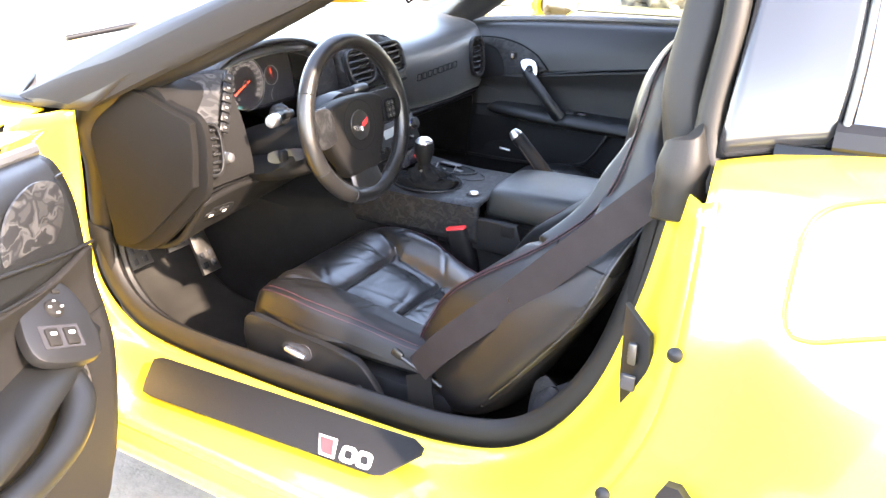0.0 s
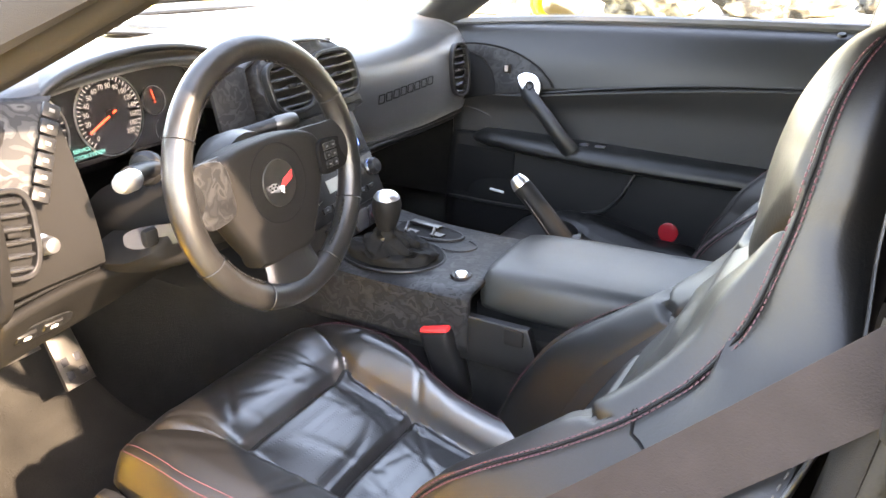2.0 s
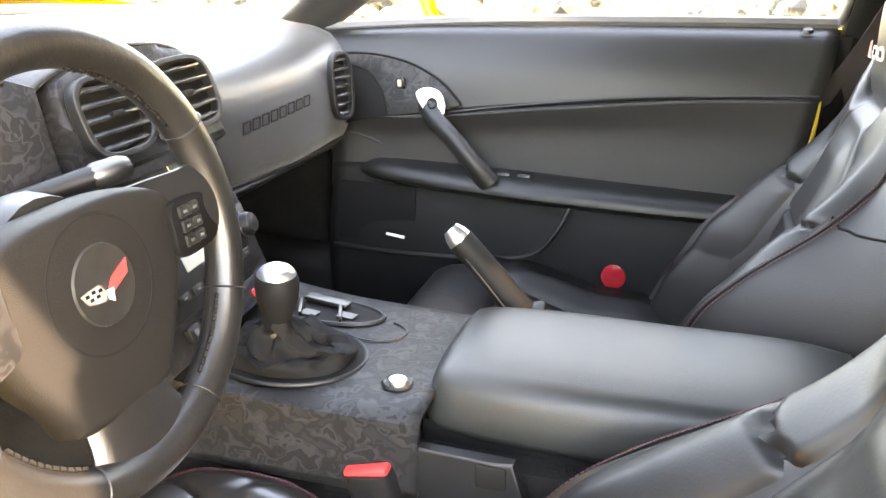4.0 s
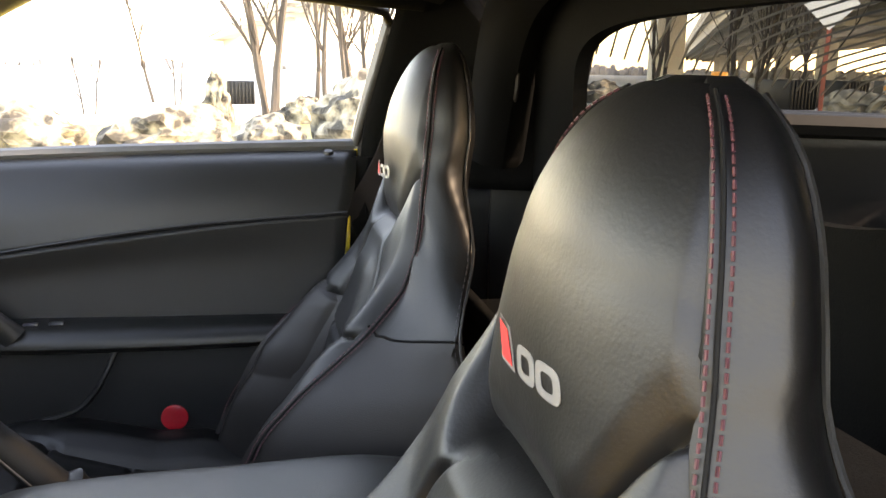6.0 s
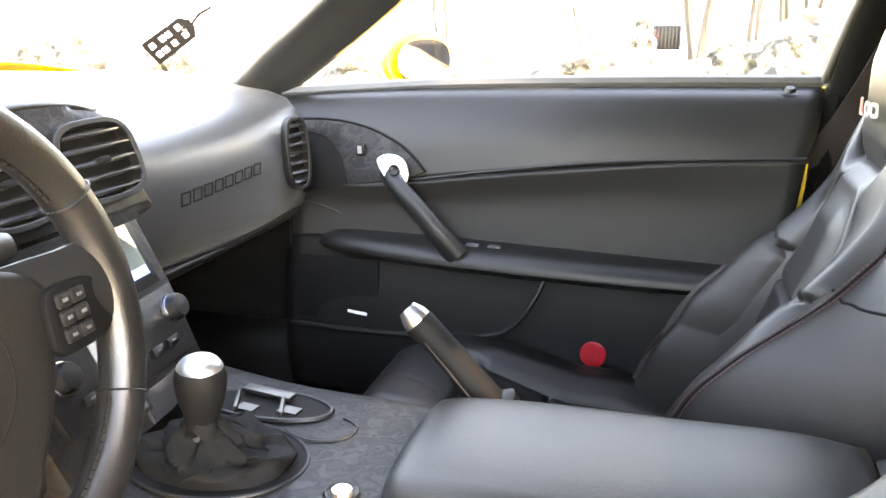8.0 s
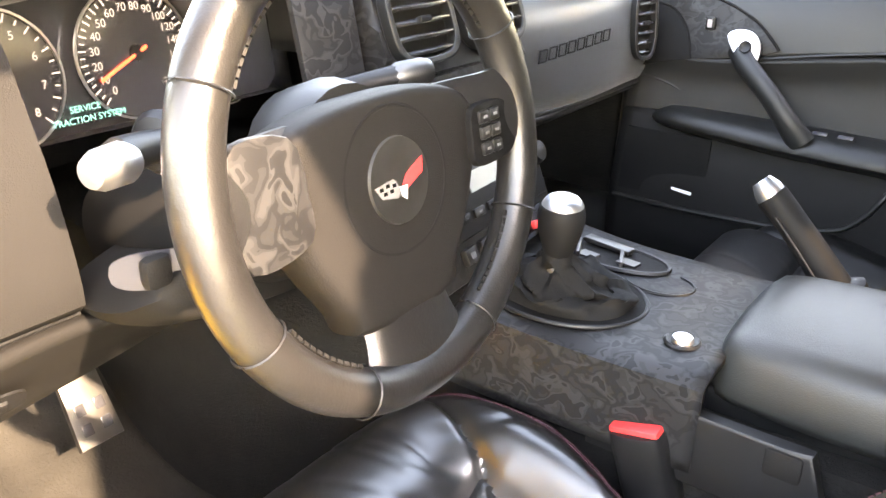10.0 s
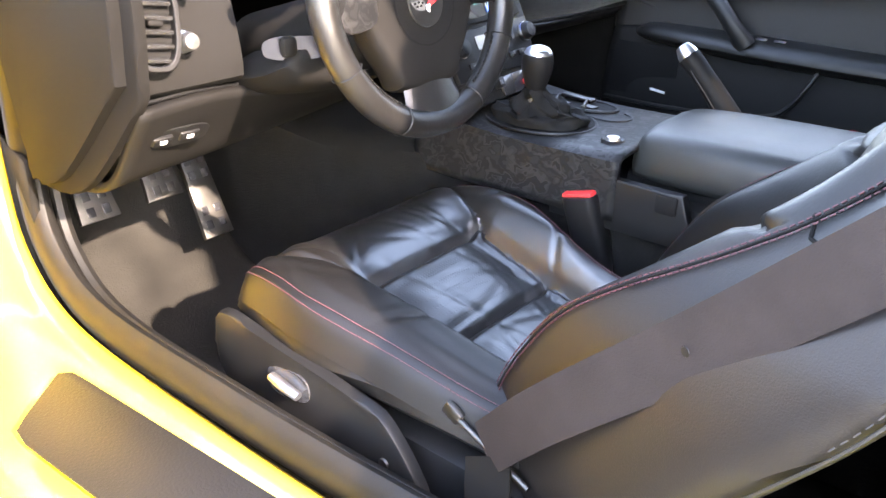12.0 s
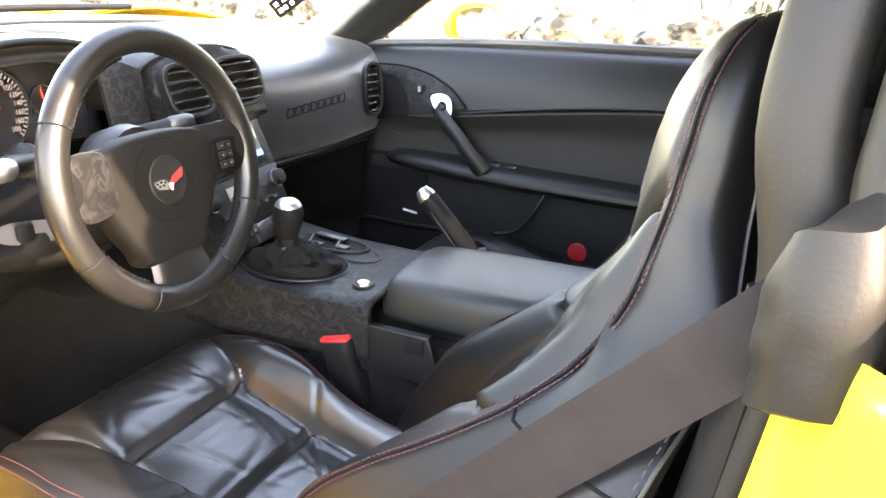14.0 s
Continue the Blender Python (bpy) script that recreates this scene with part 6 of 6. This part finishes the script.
part("lighter_lid", tube([(-.03 + .036 * math.cos(t), -.012 + .026 * math.sin(t), .5815) for t in np.linspace(-2.6, 1.2, 12)], .0012, n=30, sides=5), HARD, con)
lid = thing("armrest_lid", "padded grey-black leather armrest lid", "armrest")
rows = []
for x, y0, y1, zt in ((.0625, -.070, .02, .566), (.0605, -.085, .03, .574), (.0625, -.097, .038, .585), (.069, -.109, .047, .595), (.085, -.118, .055, .603), (.16, -.125, .060, .607), (.28, -.125, .060, .609), (.40, -.12, .058, .611), (.46, -.115, .055, .606)):
    rows.append([(x, y0 - .006, .545), (x, y0 - .008, .562), (x, y0 + .003, zt - .009), (x, y0 + .03, zt), (x, (y0 + y1) / 2, zt + .003), (x, y1 - .02, zt), (x, y1, zt - .011), (x, y1 + .004, .545)])
part("pad", patch(rows, 40, 36), material("armrest_leather", (0.0138, 0.0148, 0.0143), .42, spec=.30, vary=.12, scale=12, grain=.3, grain_scale=800), lid, solid=.006)
part("lid_base", block((.26, -.034, .535), (.40, .165, .03), .006), HARD, lid)
part("rear_box", block((.56, -.034, .56), (.20, .17, .09), .02), PLASTIC, lid)

sh = thing("gear_lever", "gear lever with a silver-topped black leather knob and boot", "gear lever")
KM = facing((-.100, -.104, .604), (.06, -.04, 1)) @ Matrix.Diagonal((.84, .84, .92, 1))
rnd = random.Random(3)
boot = []
for z, rx, ry, cx, cy, wob in ((.5815, .074, .056, BC[0], BC[1], .02), (.592, .071, .054, BC[0], BC[1], .08), (.597, .060, .048, BC[0] + .002, BC[1] - .003, .20), (.594, .052, .042, BC[0] + .003, BC[1] - .006, .26), (.602, .040, .034, BC[0] + .002, BC[1] - .012, .24), (.612, .026, .023, -.099, -.098, .22), (.622, .0185, .018, -.100, -.103, .14), (.630, .0150, .0150, -.100, -.104, 0)):
    boot.append([(cx + rx * math.cos(t) * (1 + wob * math.sin(5 * t + z * 300) + .5 * wob * math.sin(11 * t - z * 500)), cy + ry * math.sin(t) * (1 + wob * math.cos(4 * t + z * 200)), z + .014 * wob * (math.sin(7 * t + z * 90) + .6 * math.sin(13 * t))) for t in np.linspace(0, 2 * math.pi, 60, endpoint=False)])
part("boot", loft(boot, 70, 60), BOOT, sh, "folded black leather boot")
part("collar", lathe([(.0135, .006), (.015, .010), (.015, .020), (.0135, .024)], KM, 24), SILVER, sh, "bright collar")
knob = part("knob", lathe([(.0145, .022), (.0195, .036), (.0245, .052), (.0265, .066), (.0255, .076), (.021, .083), (.0, .0835)], KM, 32, smooth_n=26), SOFT, sh, "black leather knob")
part("knob_cap", lathe([(.0246, .0745), (.0235, .081), (.018, .0880), (.009, .0912), (.0, .0920)], KM @ Matrix.Translation((0, 0, .0008)), 32, smooth_n=16), SILVER, knob, "brushed silver cap with a shift pattern")
for a, b, w, h in ((0, 0, .012, .0012), (-.006, 0, .0012, .010), (0, 0, .0012, .010), (.006, 0, .0012, .010)):
    part("shift_mark", block((0, 0, 0), (w, h, .0006), 0, KM @ Matrix.Translation((a, b, .0917 - 8 * a * a))), HARD, sh)

hb = thing("handbrake", "raised handbrake lever with a leather grip and silver button", "handbrake")
part("grip", tube([(.112, .092, .578), (.085, .090, .612), (.058, .088, .642), (.038, .087, .662)], [.019, .0165, .0155, .0165], n=24, sides=16), SOFT, hb, "black leather grip")
part("tip", tube([(.040, .087, .660), (.030, .086, .671), (.026, .086, .675)], [.0155, .0145, .010], n=10, sides=16), SILVER, hb, "silver release button")
part("grip_seam", tube([(.100, .071, .588), (.075, .0715, .617), (.050, .0715, .645)], .001, n=14, sides=5), GREY_THREAD, hb)
part("boot", loft([[(.118 + rx * math.cos(t), .092 + ry * math.sin(t) , z + .004 * math.sin(3 * t)) for t in np.linspace(0, 2 * math.pi, 12, endpoint=False)] for rx, ry, z in ((.05, .026, .535), (.046, .026, .56), (.03, .023, .575), (.022, .019, .588))], 30, 12), LEATHER, hb, "creased leather boot")

# ---- pedals ----
def pedal(name, label, c, w, h, n, holes):
    p = thing(name, label, "pedal")
    m = facing(c, (.9, 0, .42))
    part("pad", plate([(-w / 2, -h / 2), (w / 2, -h / 2), (w / 2 * n, h / 2), (-w / 2 * n, h / 2)], .008, m, .003), STEEL, p, "drilled steel pad")
    for a, b in holes:
        part("hole", block((0, 0, 0), (.012, .014, .002), .0008, m @ Matrix.Translation((a, b, .0085))), GLOSS, p)
    return p, m


grid4 = [(-.012, -.012), (.012, -.012), (-.012, .012), (.012, .012)]
for nm, lb, c in (("clutch_pedal", "steel-faced clutch pedal on a bent arm", (-.55, -.55, .470)), ("brake_pedal", "steel-faced brake pedal on a bent arm", (-.557, -.44, .470))):
    p, m = pedal(nm, lb, c, .062, .052, .85, grid4)
    part("arm", tube([(c[0] - .01, c[1], c[2] + .01), (c[0] - .03, c[1] - .005, c[2] + .06), (c[0] - .02, c[1] - .02, c[2] + .16)], .008, n=12), STEEL, p)
p, m = pedal("accelerator_pedal", "long drilled steel accelerator pedal", (-.572, -.357, .425), .055, .15, .8, [(a, b + d) for a, b in grid4 for d in (-.042, .042)])
part("arm", tube([(-.59, -.357, .43), (-.66, -.357, .50), (-.68, -.357, .60)], .007, n=10), HARD, p)
part("hinge", block((-.645, -.37, .272), (.04, .06, .035), .012), HARD, p)

# ---- oddments behind and inside ----
ps = thing("carabiner", "small steel carabiner hanging from the roof hoop", "carabiner")
part("loop", tube([(.70 + .0 * t, .485 + .014 * math.cos(t), .985 + .034 * math.sin(t)) for t in np.linspace(0, 2 * math.pi, 12, endpoint=False)], .0035, n=40, sides=6, closed=True, up=(1, 0, 0)), STEEL, ps)
def bundle(name, label, at, tall, wide, deep, colour, turn):
    rg = thing(name, label, "rag", at)
    secs = []
    for z, k in ((0, .9), (.25, 1), (.5, .96), (.75, 1.02), (.93, .9), (1, .55)):
        secs.append([(wide * k * math.cos(t) * (1 + .10 * math.sin(5 * t + 7 * z + turn)), deep * k * math.sin(t) * (1 + .12 * math.cos(4 * t + turn)), z * tall + .01 * math.sin(3 * t) * z) for t in np.linspace(0, 2 * math.pi, 18, endpoint=False)])
    part("cloth", loft(secs, 40, 40), material(name + "_cloth", colour, .9, vary=.5, scale=60, grain=1, grain_scale=160, bump2=.6, bump2_scale=40), rg)
    return rg


bundle("stuffed_rag", "crumpled pale lilac rag stuffed behind the seat", (.425, -.548, .235), .225, .042, .03, (.018, .0175, .0195), 0)
bundle("stuffed_rag", "crumpled blue rag stuffed behind the seat", (.485, -.552, .235), .245, .03, .028, (.02, .026, .05), 1.3)


# ---- doors ----
def door_inner(t, s, far):
    """Inner trim of a door in the car's own frame; s = +1 for the far side, -1 for the driver's."""
    Y = lambda p: (p[0], s * p[1], p[2])
    rows = [[Y(p) for p in r] for r in (
        [(-.385, .640, .828), (-.2, .648, .842), (.05, .652, .852), (.28, .652, .858), (.478, .648, .862)],
        [(-.378, .615, .815), (-.2, .618, .828), (.05, .622, .838), (.28, .622, .845), (.475, .620, .848)],
        [(-.36, .588, .77), (-.2, .588, .775), (.05, .592, .79), (.28, .595, .80), (.468, .595, .80)],
        [(-.345, .576, .70), (-.2, .572, .70), (.05, .575, .73), (.28, .578, .755), (.455, .580, .765)])]
    part("upper_trim", patch(rows, 20, 36), PLASTIC, t, "soft black upper door trim", solid=.01)
    rows = [[Y(p) for p in r] for r in (
        [(-.345, .578, .70), (-.2, .574, .70), (.05, .578, .73), (.28, .581, .755), (.455, .583, .765)],
        [(-.345, .582, .65), (-.2, .590, .66), (.05, .594, .68), (.28, .594, .69), (.45, .590, .69)],
        [(-.345, .575, .60), (-.2, .585, .605), (.05, .586, .605), (.28, .584, .60), (.44, .58, .60)])]
    low = [[Y(p) for p in r] for r in (
        [(-.345, .5735, .5975), (-.2, .5835, .6025), (.05, .5845, .6025), (.28, .5825, .5975), (.44, .5785, .5975)],
        [(-.345, .555, .54), (-.2, .553, .53), (.05, .553, .53), (.28, .55, .53), (.435, .55, .53)],
        [(-.35, .548, .42), (-.2, .545, .42), (.05, .54, .42), (.28, .54, .42), (.43, .54, .42)],
        [(-.35, .56, .33), (-.2, .555, .33), (.05, .55, .33), (.28, .55, .33), (.42, .55, .33)])]
    if not far:
        for r, dx in zip(low, (.0, .03, .09, .14)):
            r[0] = (r[0][0] + dx, r[0][1], r[0][2])
    part("panel", patch(rows, 34, 36), material("door_panel_fabric", (0.0078, 0.0079, 0.0080), .60, spec=.26, vary=.2, scale=20, grain=.5, grain_scale=900) if far else TRIM, t, "matt black door panel", solid=.012)
    # far lower panel coloured darker than the upper to stand in for shade
    part("lower_panel", patch(low, 26, 36), material("lower_door_plastic", (0.0046, 0.0046, 0.004744), .66, vary=.2, scale=20, grain=.4, grain_scale=900, spec=.14) if far else TRIM, t, "dull black lower door panel", solid=.012)
    line = [Y(p) for p in ((-.345, .572, .690), (-.24, .568, .692), (-.15, .566, .704), (.0, .569, .728), (.2, .574, .752), (.455, .576, .768))]
    part("trim_line", tube(line, .0024, n=50, sides=8), HARD, t, "fine moulded trim line")
    arm = [[Y(p) for p in r] for r in (
        [(-.292, .56, .590), (-.29, .556, .600), (-.285, .565, .605), (-.285, .575, .60), (-.288, .57, .585)],
        [(-.25, .535, .588), (-.25, .535, .605), (-.25, .560, .614), (-.25, .59, .612), (-.25, .58, .575)],
        [(-.05, .515, .580), (-.05, .515, .60), (-.05, .540, .610), (-.05, .59, .610), (-.05, .58, .56)],
        [(.2, .512, .575), (.2, .512, .595), (.2, .54, .605), (.2, .59, .603), (.2, .58, .555)],
        [(.44, .52, .575), (.44, .52, .592), (.44, .54, .60), (.44, .59, .60), (.44, .58, .555)])]
    part("armrest", loft(arm, 30, 30), PLASTIC, t, "long black door armrest")
    part("window_slot", tube([Y(p) for p in ((-.39, .652, .832), (-.1, .662, .852), (.2, .664, .862), (.478, .660, .868))], .011, n=30, sides=8), RUBBER_BLACK, t)
    part("door_shell", patch([[Y(p) for p in r] for r in ([(-.50, .69, .835), (0, .70, .86), (.50, .69, .87)], [(-.52, .85, .80), (0, .87, .80), (.52, .84, .80)], [(-.54, .92, .65), (0, .93, .62), (.56, .90, .62)], [(-.54, .90, .45), (0, .90, .43), (.52, .89, .43)], [(-.54, .90, .32), (0, .90, .31), (.45, .89, .33)])], 20, 20), YELLOW, t, "yellow outer door skin", solid=.004)
    part("end_face", patch([[Y(p) for p in r] for r in ([(-.39, .645, .825), (-.44, .68, .83), (-.50, .69, .833)], [(-.35, .585, .65), (-.44, .74, .65), (-.54, .915, .65)], [(-.355 if far else -.21, .56, .33), (-.44 if far else -.36, .72, .32), (-.54, .895, .32)])], 12, 10), YELLOW if not far else HARD, t, solid=.004)
    part("end_face", patch([[Y(p) for p in r] for r in ([(.478, .645, .862), (.49, .67, .866), (.50, .69, .868)], [(.45, .585, .65), (.50, .74, .65), (.56, .90, .62)], [(.42, .555, .33), (.44, .72, .33), (.45, .885, .33)])], 12, 10), YELLOW, t, solid=.004)
    return Y


far_door = thing("passenger_door", "closed black-trimmed far door with its window up", "car door")
YF = door_inner(far_door, 1, True)
INS = facing((0, .579, .744), (0, -1, .28))
ARC_OUT = [(-.338, .053), (-.29, .0545), (-.247, .051), (-.210, .043), (-.183, .033), (-.147, .014), (-.122, -.008), (-.107, -.024)]
ARC_IN = [(-.338, .036), (-.310, .032), (-.283, .024), (-.259, 0), (-.247, -.026), (-.240, -.052)]
crescent = [tuple(q) for q in spline(ARC_OUT, 30)] + [(-.127, -.033), (-.179, -.043)] + [tuple(q) for q in spline(ARC_IN[::-1], 20)]
part("camo_insert", plate(crescent, .003, INS, .0008), CAMO, far_door, "dark camouflage insert")
part("insert_panel", plate([tuple(q) for q in spline(ARC_IN, 20)] + [(-.28, -.060), (-.325, -.072), (-.345, -.02)], .002, INS, .0008), DISC, far_door, "plain dark panel of the insert")
for arc, rad in ((ARC_OUT, .0022), (ARC_IN, .0018)):
    part("insert_groove", tube([tuple(INS @ Vector((a, b, .003))) for a, b in arc], rad, n=40, sides=6), SEAM, far_door)
part("lock_switch", block((-.218, .573, .752), (.016, .006, .02), .002), HARD, far_door)
part("switch_mark", block((-.218, .569, .752), (.007, .002, .012), 0), SILVER, far_door)
part("pull_handle", tube([(-.165, .556, .722), (-.140, .535, .70), (-.10, .520, .668), (-.068, .514, .635), (-.040, .522, .600)], [.017, .0165, .016, .0165, .021], n=40, sides=14, flat=.72, up=(0, 1, 0)), PLASTIC, far_door, "black slanted pull handle")
part("handle_plate", plate([(-.030, .016), (-.016, .026), (.005, .024), (.018, .012), (.023, -.007), (.016, -.026), (.0, -.022), (-.018, -.008)], .006, facing((-.150, .549, .724), (.1, -1, .35)), .002, smooth_n=36), SILVER, far_door, "satin silver release surround")
part("release_button", lathe([(0, .003), (.007, .004), (.0085, .0055), (.0095, .003)], facing((-.148, .5385, .7270), (.1, -1, .35)), 20), HARD, far_door, "round dark release button")
part("seam", tube([(-.335, .571, .662), (-.28, .574, .650), (-.23, .58, .628), (-.20, .578, .614)], .002, n=20, sides=5), HARD, far_door)
# cloth darkened to match the lower panel's shade colour
part("speaker_panel", plate([(-.09, .06), (.055, .06), (.062, -.05), (-.09, -.045)], .003, facing((-.27, .541, .515), (0, -1, .05)) @ Matrix.Scale(-1, 4, (1, 0, 0)), .001), material("speaker_cloth", (0.003737, 0.003737, 0.003881), .85, spec=.1, grain=1, grain_scale=700), far_door)
part("speaker_badge", plate([(-.017, -.002), (.017, .002), (.017, .006), (-.017, .003)], .002, facing((-.217, .535, .480), (0, -1, .05)) @ Matrix.Scale(-1, 4, (1, 0, 0))), WHITE, far_door, "small bright speaker badge")
part("pocket_rim", tube([(-.34, .534, .452), (-.20, .529, .453), (-.05, .524, .462), (.03, .521, .478), (.062, .521, .503), (.082, .523, .535), (.096, .532, .568)], .0045, n=50, sides=8), PLASTIC, far_door)
# flat dark sheet imitates the shade inside the pocket
part("pocket", patch([[(-.19, .5465, .53), (-.05, .5465, .535), (.078, .5455, .54)], [(-.19, .5435, .495), (-.05, .543, .50), (.06, .542, .505)], [(-.19, .5405, .458), (-.05, .540, .466), (.03, .538, .48)]], 8, 12), DISC, far_door, "dark map pocket")
part("reflector", lathe([(0, .0022), (.017, .002), (.0205, .001), (.0215, -.006)], facing((.178, .5285, .456), (0, -1, .05)), 28), RED_REFLECTOR, far_door, "round red reflector")
part("lock_pin", lathe([(0, .006), (.007, .005), (.009, 0), (.015, -.001)], facing((.430, .636, .857), (0, -.3, 1)), 16), HARD, far_door)
for a in (-.022, .014):
    part("armrest_switch", block((.0 + a, .548, .612), (.022, .012, .004), .0015), GLOSS, far_door)
part("window", patch([[(-.395, .668, .83), (0, .672, .85), (.478, .67, .865)], [(-.2, .655, .94), (.1, .655, .97), (.505, .65, .97)], [(.02, .61, 1.13), (.25, .61, 1.15), (.535, .61, 1.11)]], 8, 12), GLASS, far_door, "clear raised side window").visible_shadow = False

HX, HY, OPEN = -.54, -.86, 62
near_door = thing("driver_door", "open driver's door with grey-black trim and switches", "car door")
YN = door_inner(near_door, -1, False)
near_door.matrix_world = Matrix.Translation((HX, HY, 0)) @ Matrix.Rotation(radians(-OPEN), 4, "Z") @ Matrix.Translation((-HX, -HY, 0))

IN = lambda x, z, y=-.572: facing((x, y, z), (0, 1, .12))
part("camo_insert", plate([(-.03, -.085), (.02, -.06), (.055, .0), (.06, .06), (.03, .085), (-.02, .05), (-.05, -.02)], .004, IN(-.235, .775, -.588) @ Matrix.Rotation(radians(-52), 4, "Z"), .001, smooth_n=44), CAMO_LIGHT, near_door, "grey camouflage insert")
part("speaker_mark", block((-.33, -.587, .812), (.022, .003, .006), .001), HARD, near_door)
part("insert_line", tube([(-.36, -.572, .70), (-.27, -.570, .715), (-.17, -.568, .74), (-.05, -.57, .765), (.1, -.572, .78)], .003, n=30, sides=6), HARD, near_door)
POD = facing((-.185, -.548, .652), (.1, .75, .65)) @ Matrix.Rotation(radians(-28), 4, "Z")
part("switch_pod", plate([(-.05, -.05), (.04, -.055), (.055, .0), (.035, .06), (-.015, .075), (-.05, .03)], .016, POD @ Matrix.Translation((0, 0, -.012)), .006, smooth_n=40), HARD, near_door, "raised black switch pod")
part("mirror_dial", lathe([(0, .005), (.010, .005), (.013, .003), (.014, 0)], POD @ Matrix.Translation((.0, .022, .004)), 24), TRIM, near_door, "round mirror adjuster")
for k in range(4):
    part("dial_mark", block((0, 0, 0), (.004, .002, .001), 0, POD @ Matrix.Translation((.009 * math.cos(k * math.pi / 2), .022 + .009 * math.sin(k * math.pi / 2), .0095))), WHITE, near_door)
for a in (-.012, .012):
    part("mirror_key", block((0, 0, 0), (.012, .006, .003), .001, POD @ Matrix.Translation((a, .048, .005))), TRIM, near_door)
    part("window_switch", block((0, 0, 0), (.020, .026, .008), .003, POD @ Matrix.Translation((a * 1.15 - .006, -.022, .005))), TRIM, near_door, "window rocker switch")
    part("switch_mark", block((0, 0, 0), (.008, .004, .001), 0, POD @ Matrix.Translation((a * 1.15 - .006, -.018, .0095))), WHITE, near_door)
part("switch_well", plate([(-.036, -.038), (.024, -.038), (.024, -.004), (-.036, -.004)], .002, POD @ Matrix.Translation((0, 0, .0035))), GLOSS, near_door)
part("handle_plate", plate(ellipse(.020, .030, 28, 2.4), .006, facing((-.178, -.535, .575), (.35, 1, .25)), .002), SILVER, near_door, "satin silver release surround")
part("release_button", lathe([(0, .009), (.008, .010), (.011, .007), (.012, 0)], facing((-.178, -.531, .577), (.35, 1, .25)), 20), HARD, near_door, "round dark release button")
part("pull_handle", tube([(-.17, -.545, .590), (-.14, -.515, .565), (-.08, -.50, .55), (-.01, -.50, .545), (.06, -.51, .55), (.12, -.54, .56)], [.022, .023, .022, .021, .022, .026], n=40, sides=14, flat=.8), PLASTIC, near_door, "thick black pull handle")
part("pocket", patch([[(-.16, -.552, .50), (0, -.552, .50), (.25, -.552, .50)], [(-.13, -.550, .45), (0, -.550, .43), (.25, -.550, .43)], [(-.08, -.549, .40), (0, -.549, .38), (.25, -.549, .38)]], 8, 12), GLOSS, near_door, solid=.003)
part("pocket_rim", tube([(-.17, -.545, .51), (-.15, -.545, .45), (-.09, -.545, .395), (.1, -.545, .372)], .006, n=30, sides=8), PLASTIC, near_door)
part("window", patch([[(-.395, -.668, .83), (0, -.672, .85), (.478, -.67, .865)], [(-.2, -.655, .94), (.1, -.655, .97), (.505, -.65, .97)], [(.06, -.625, 1.09), (.25, -.628, 1.10), (.535, -.625, 1.08)]], 8, 12), GLASS, near_door, "clear raised side window").visible_shadow = False
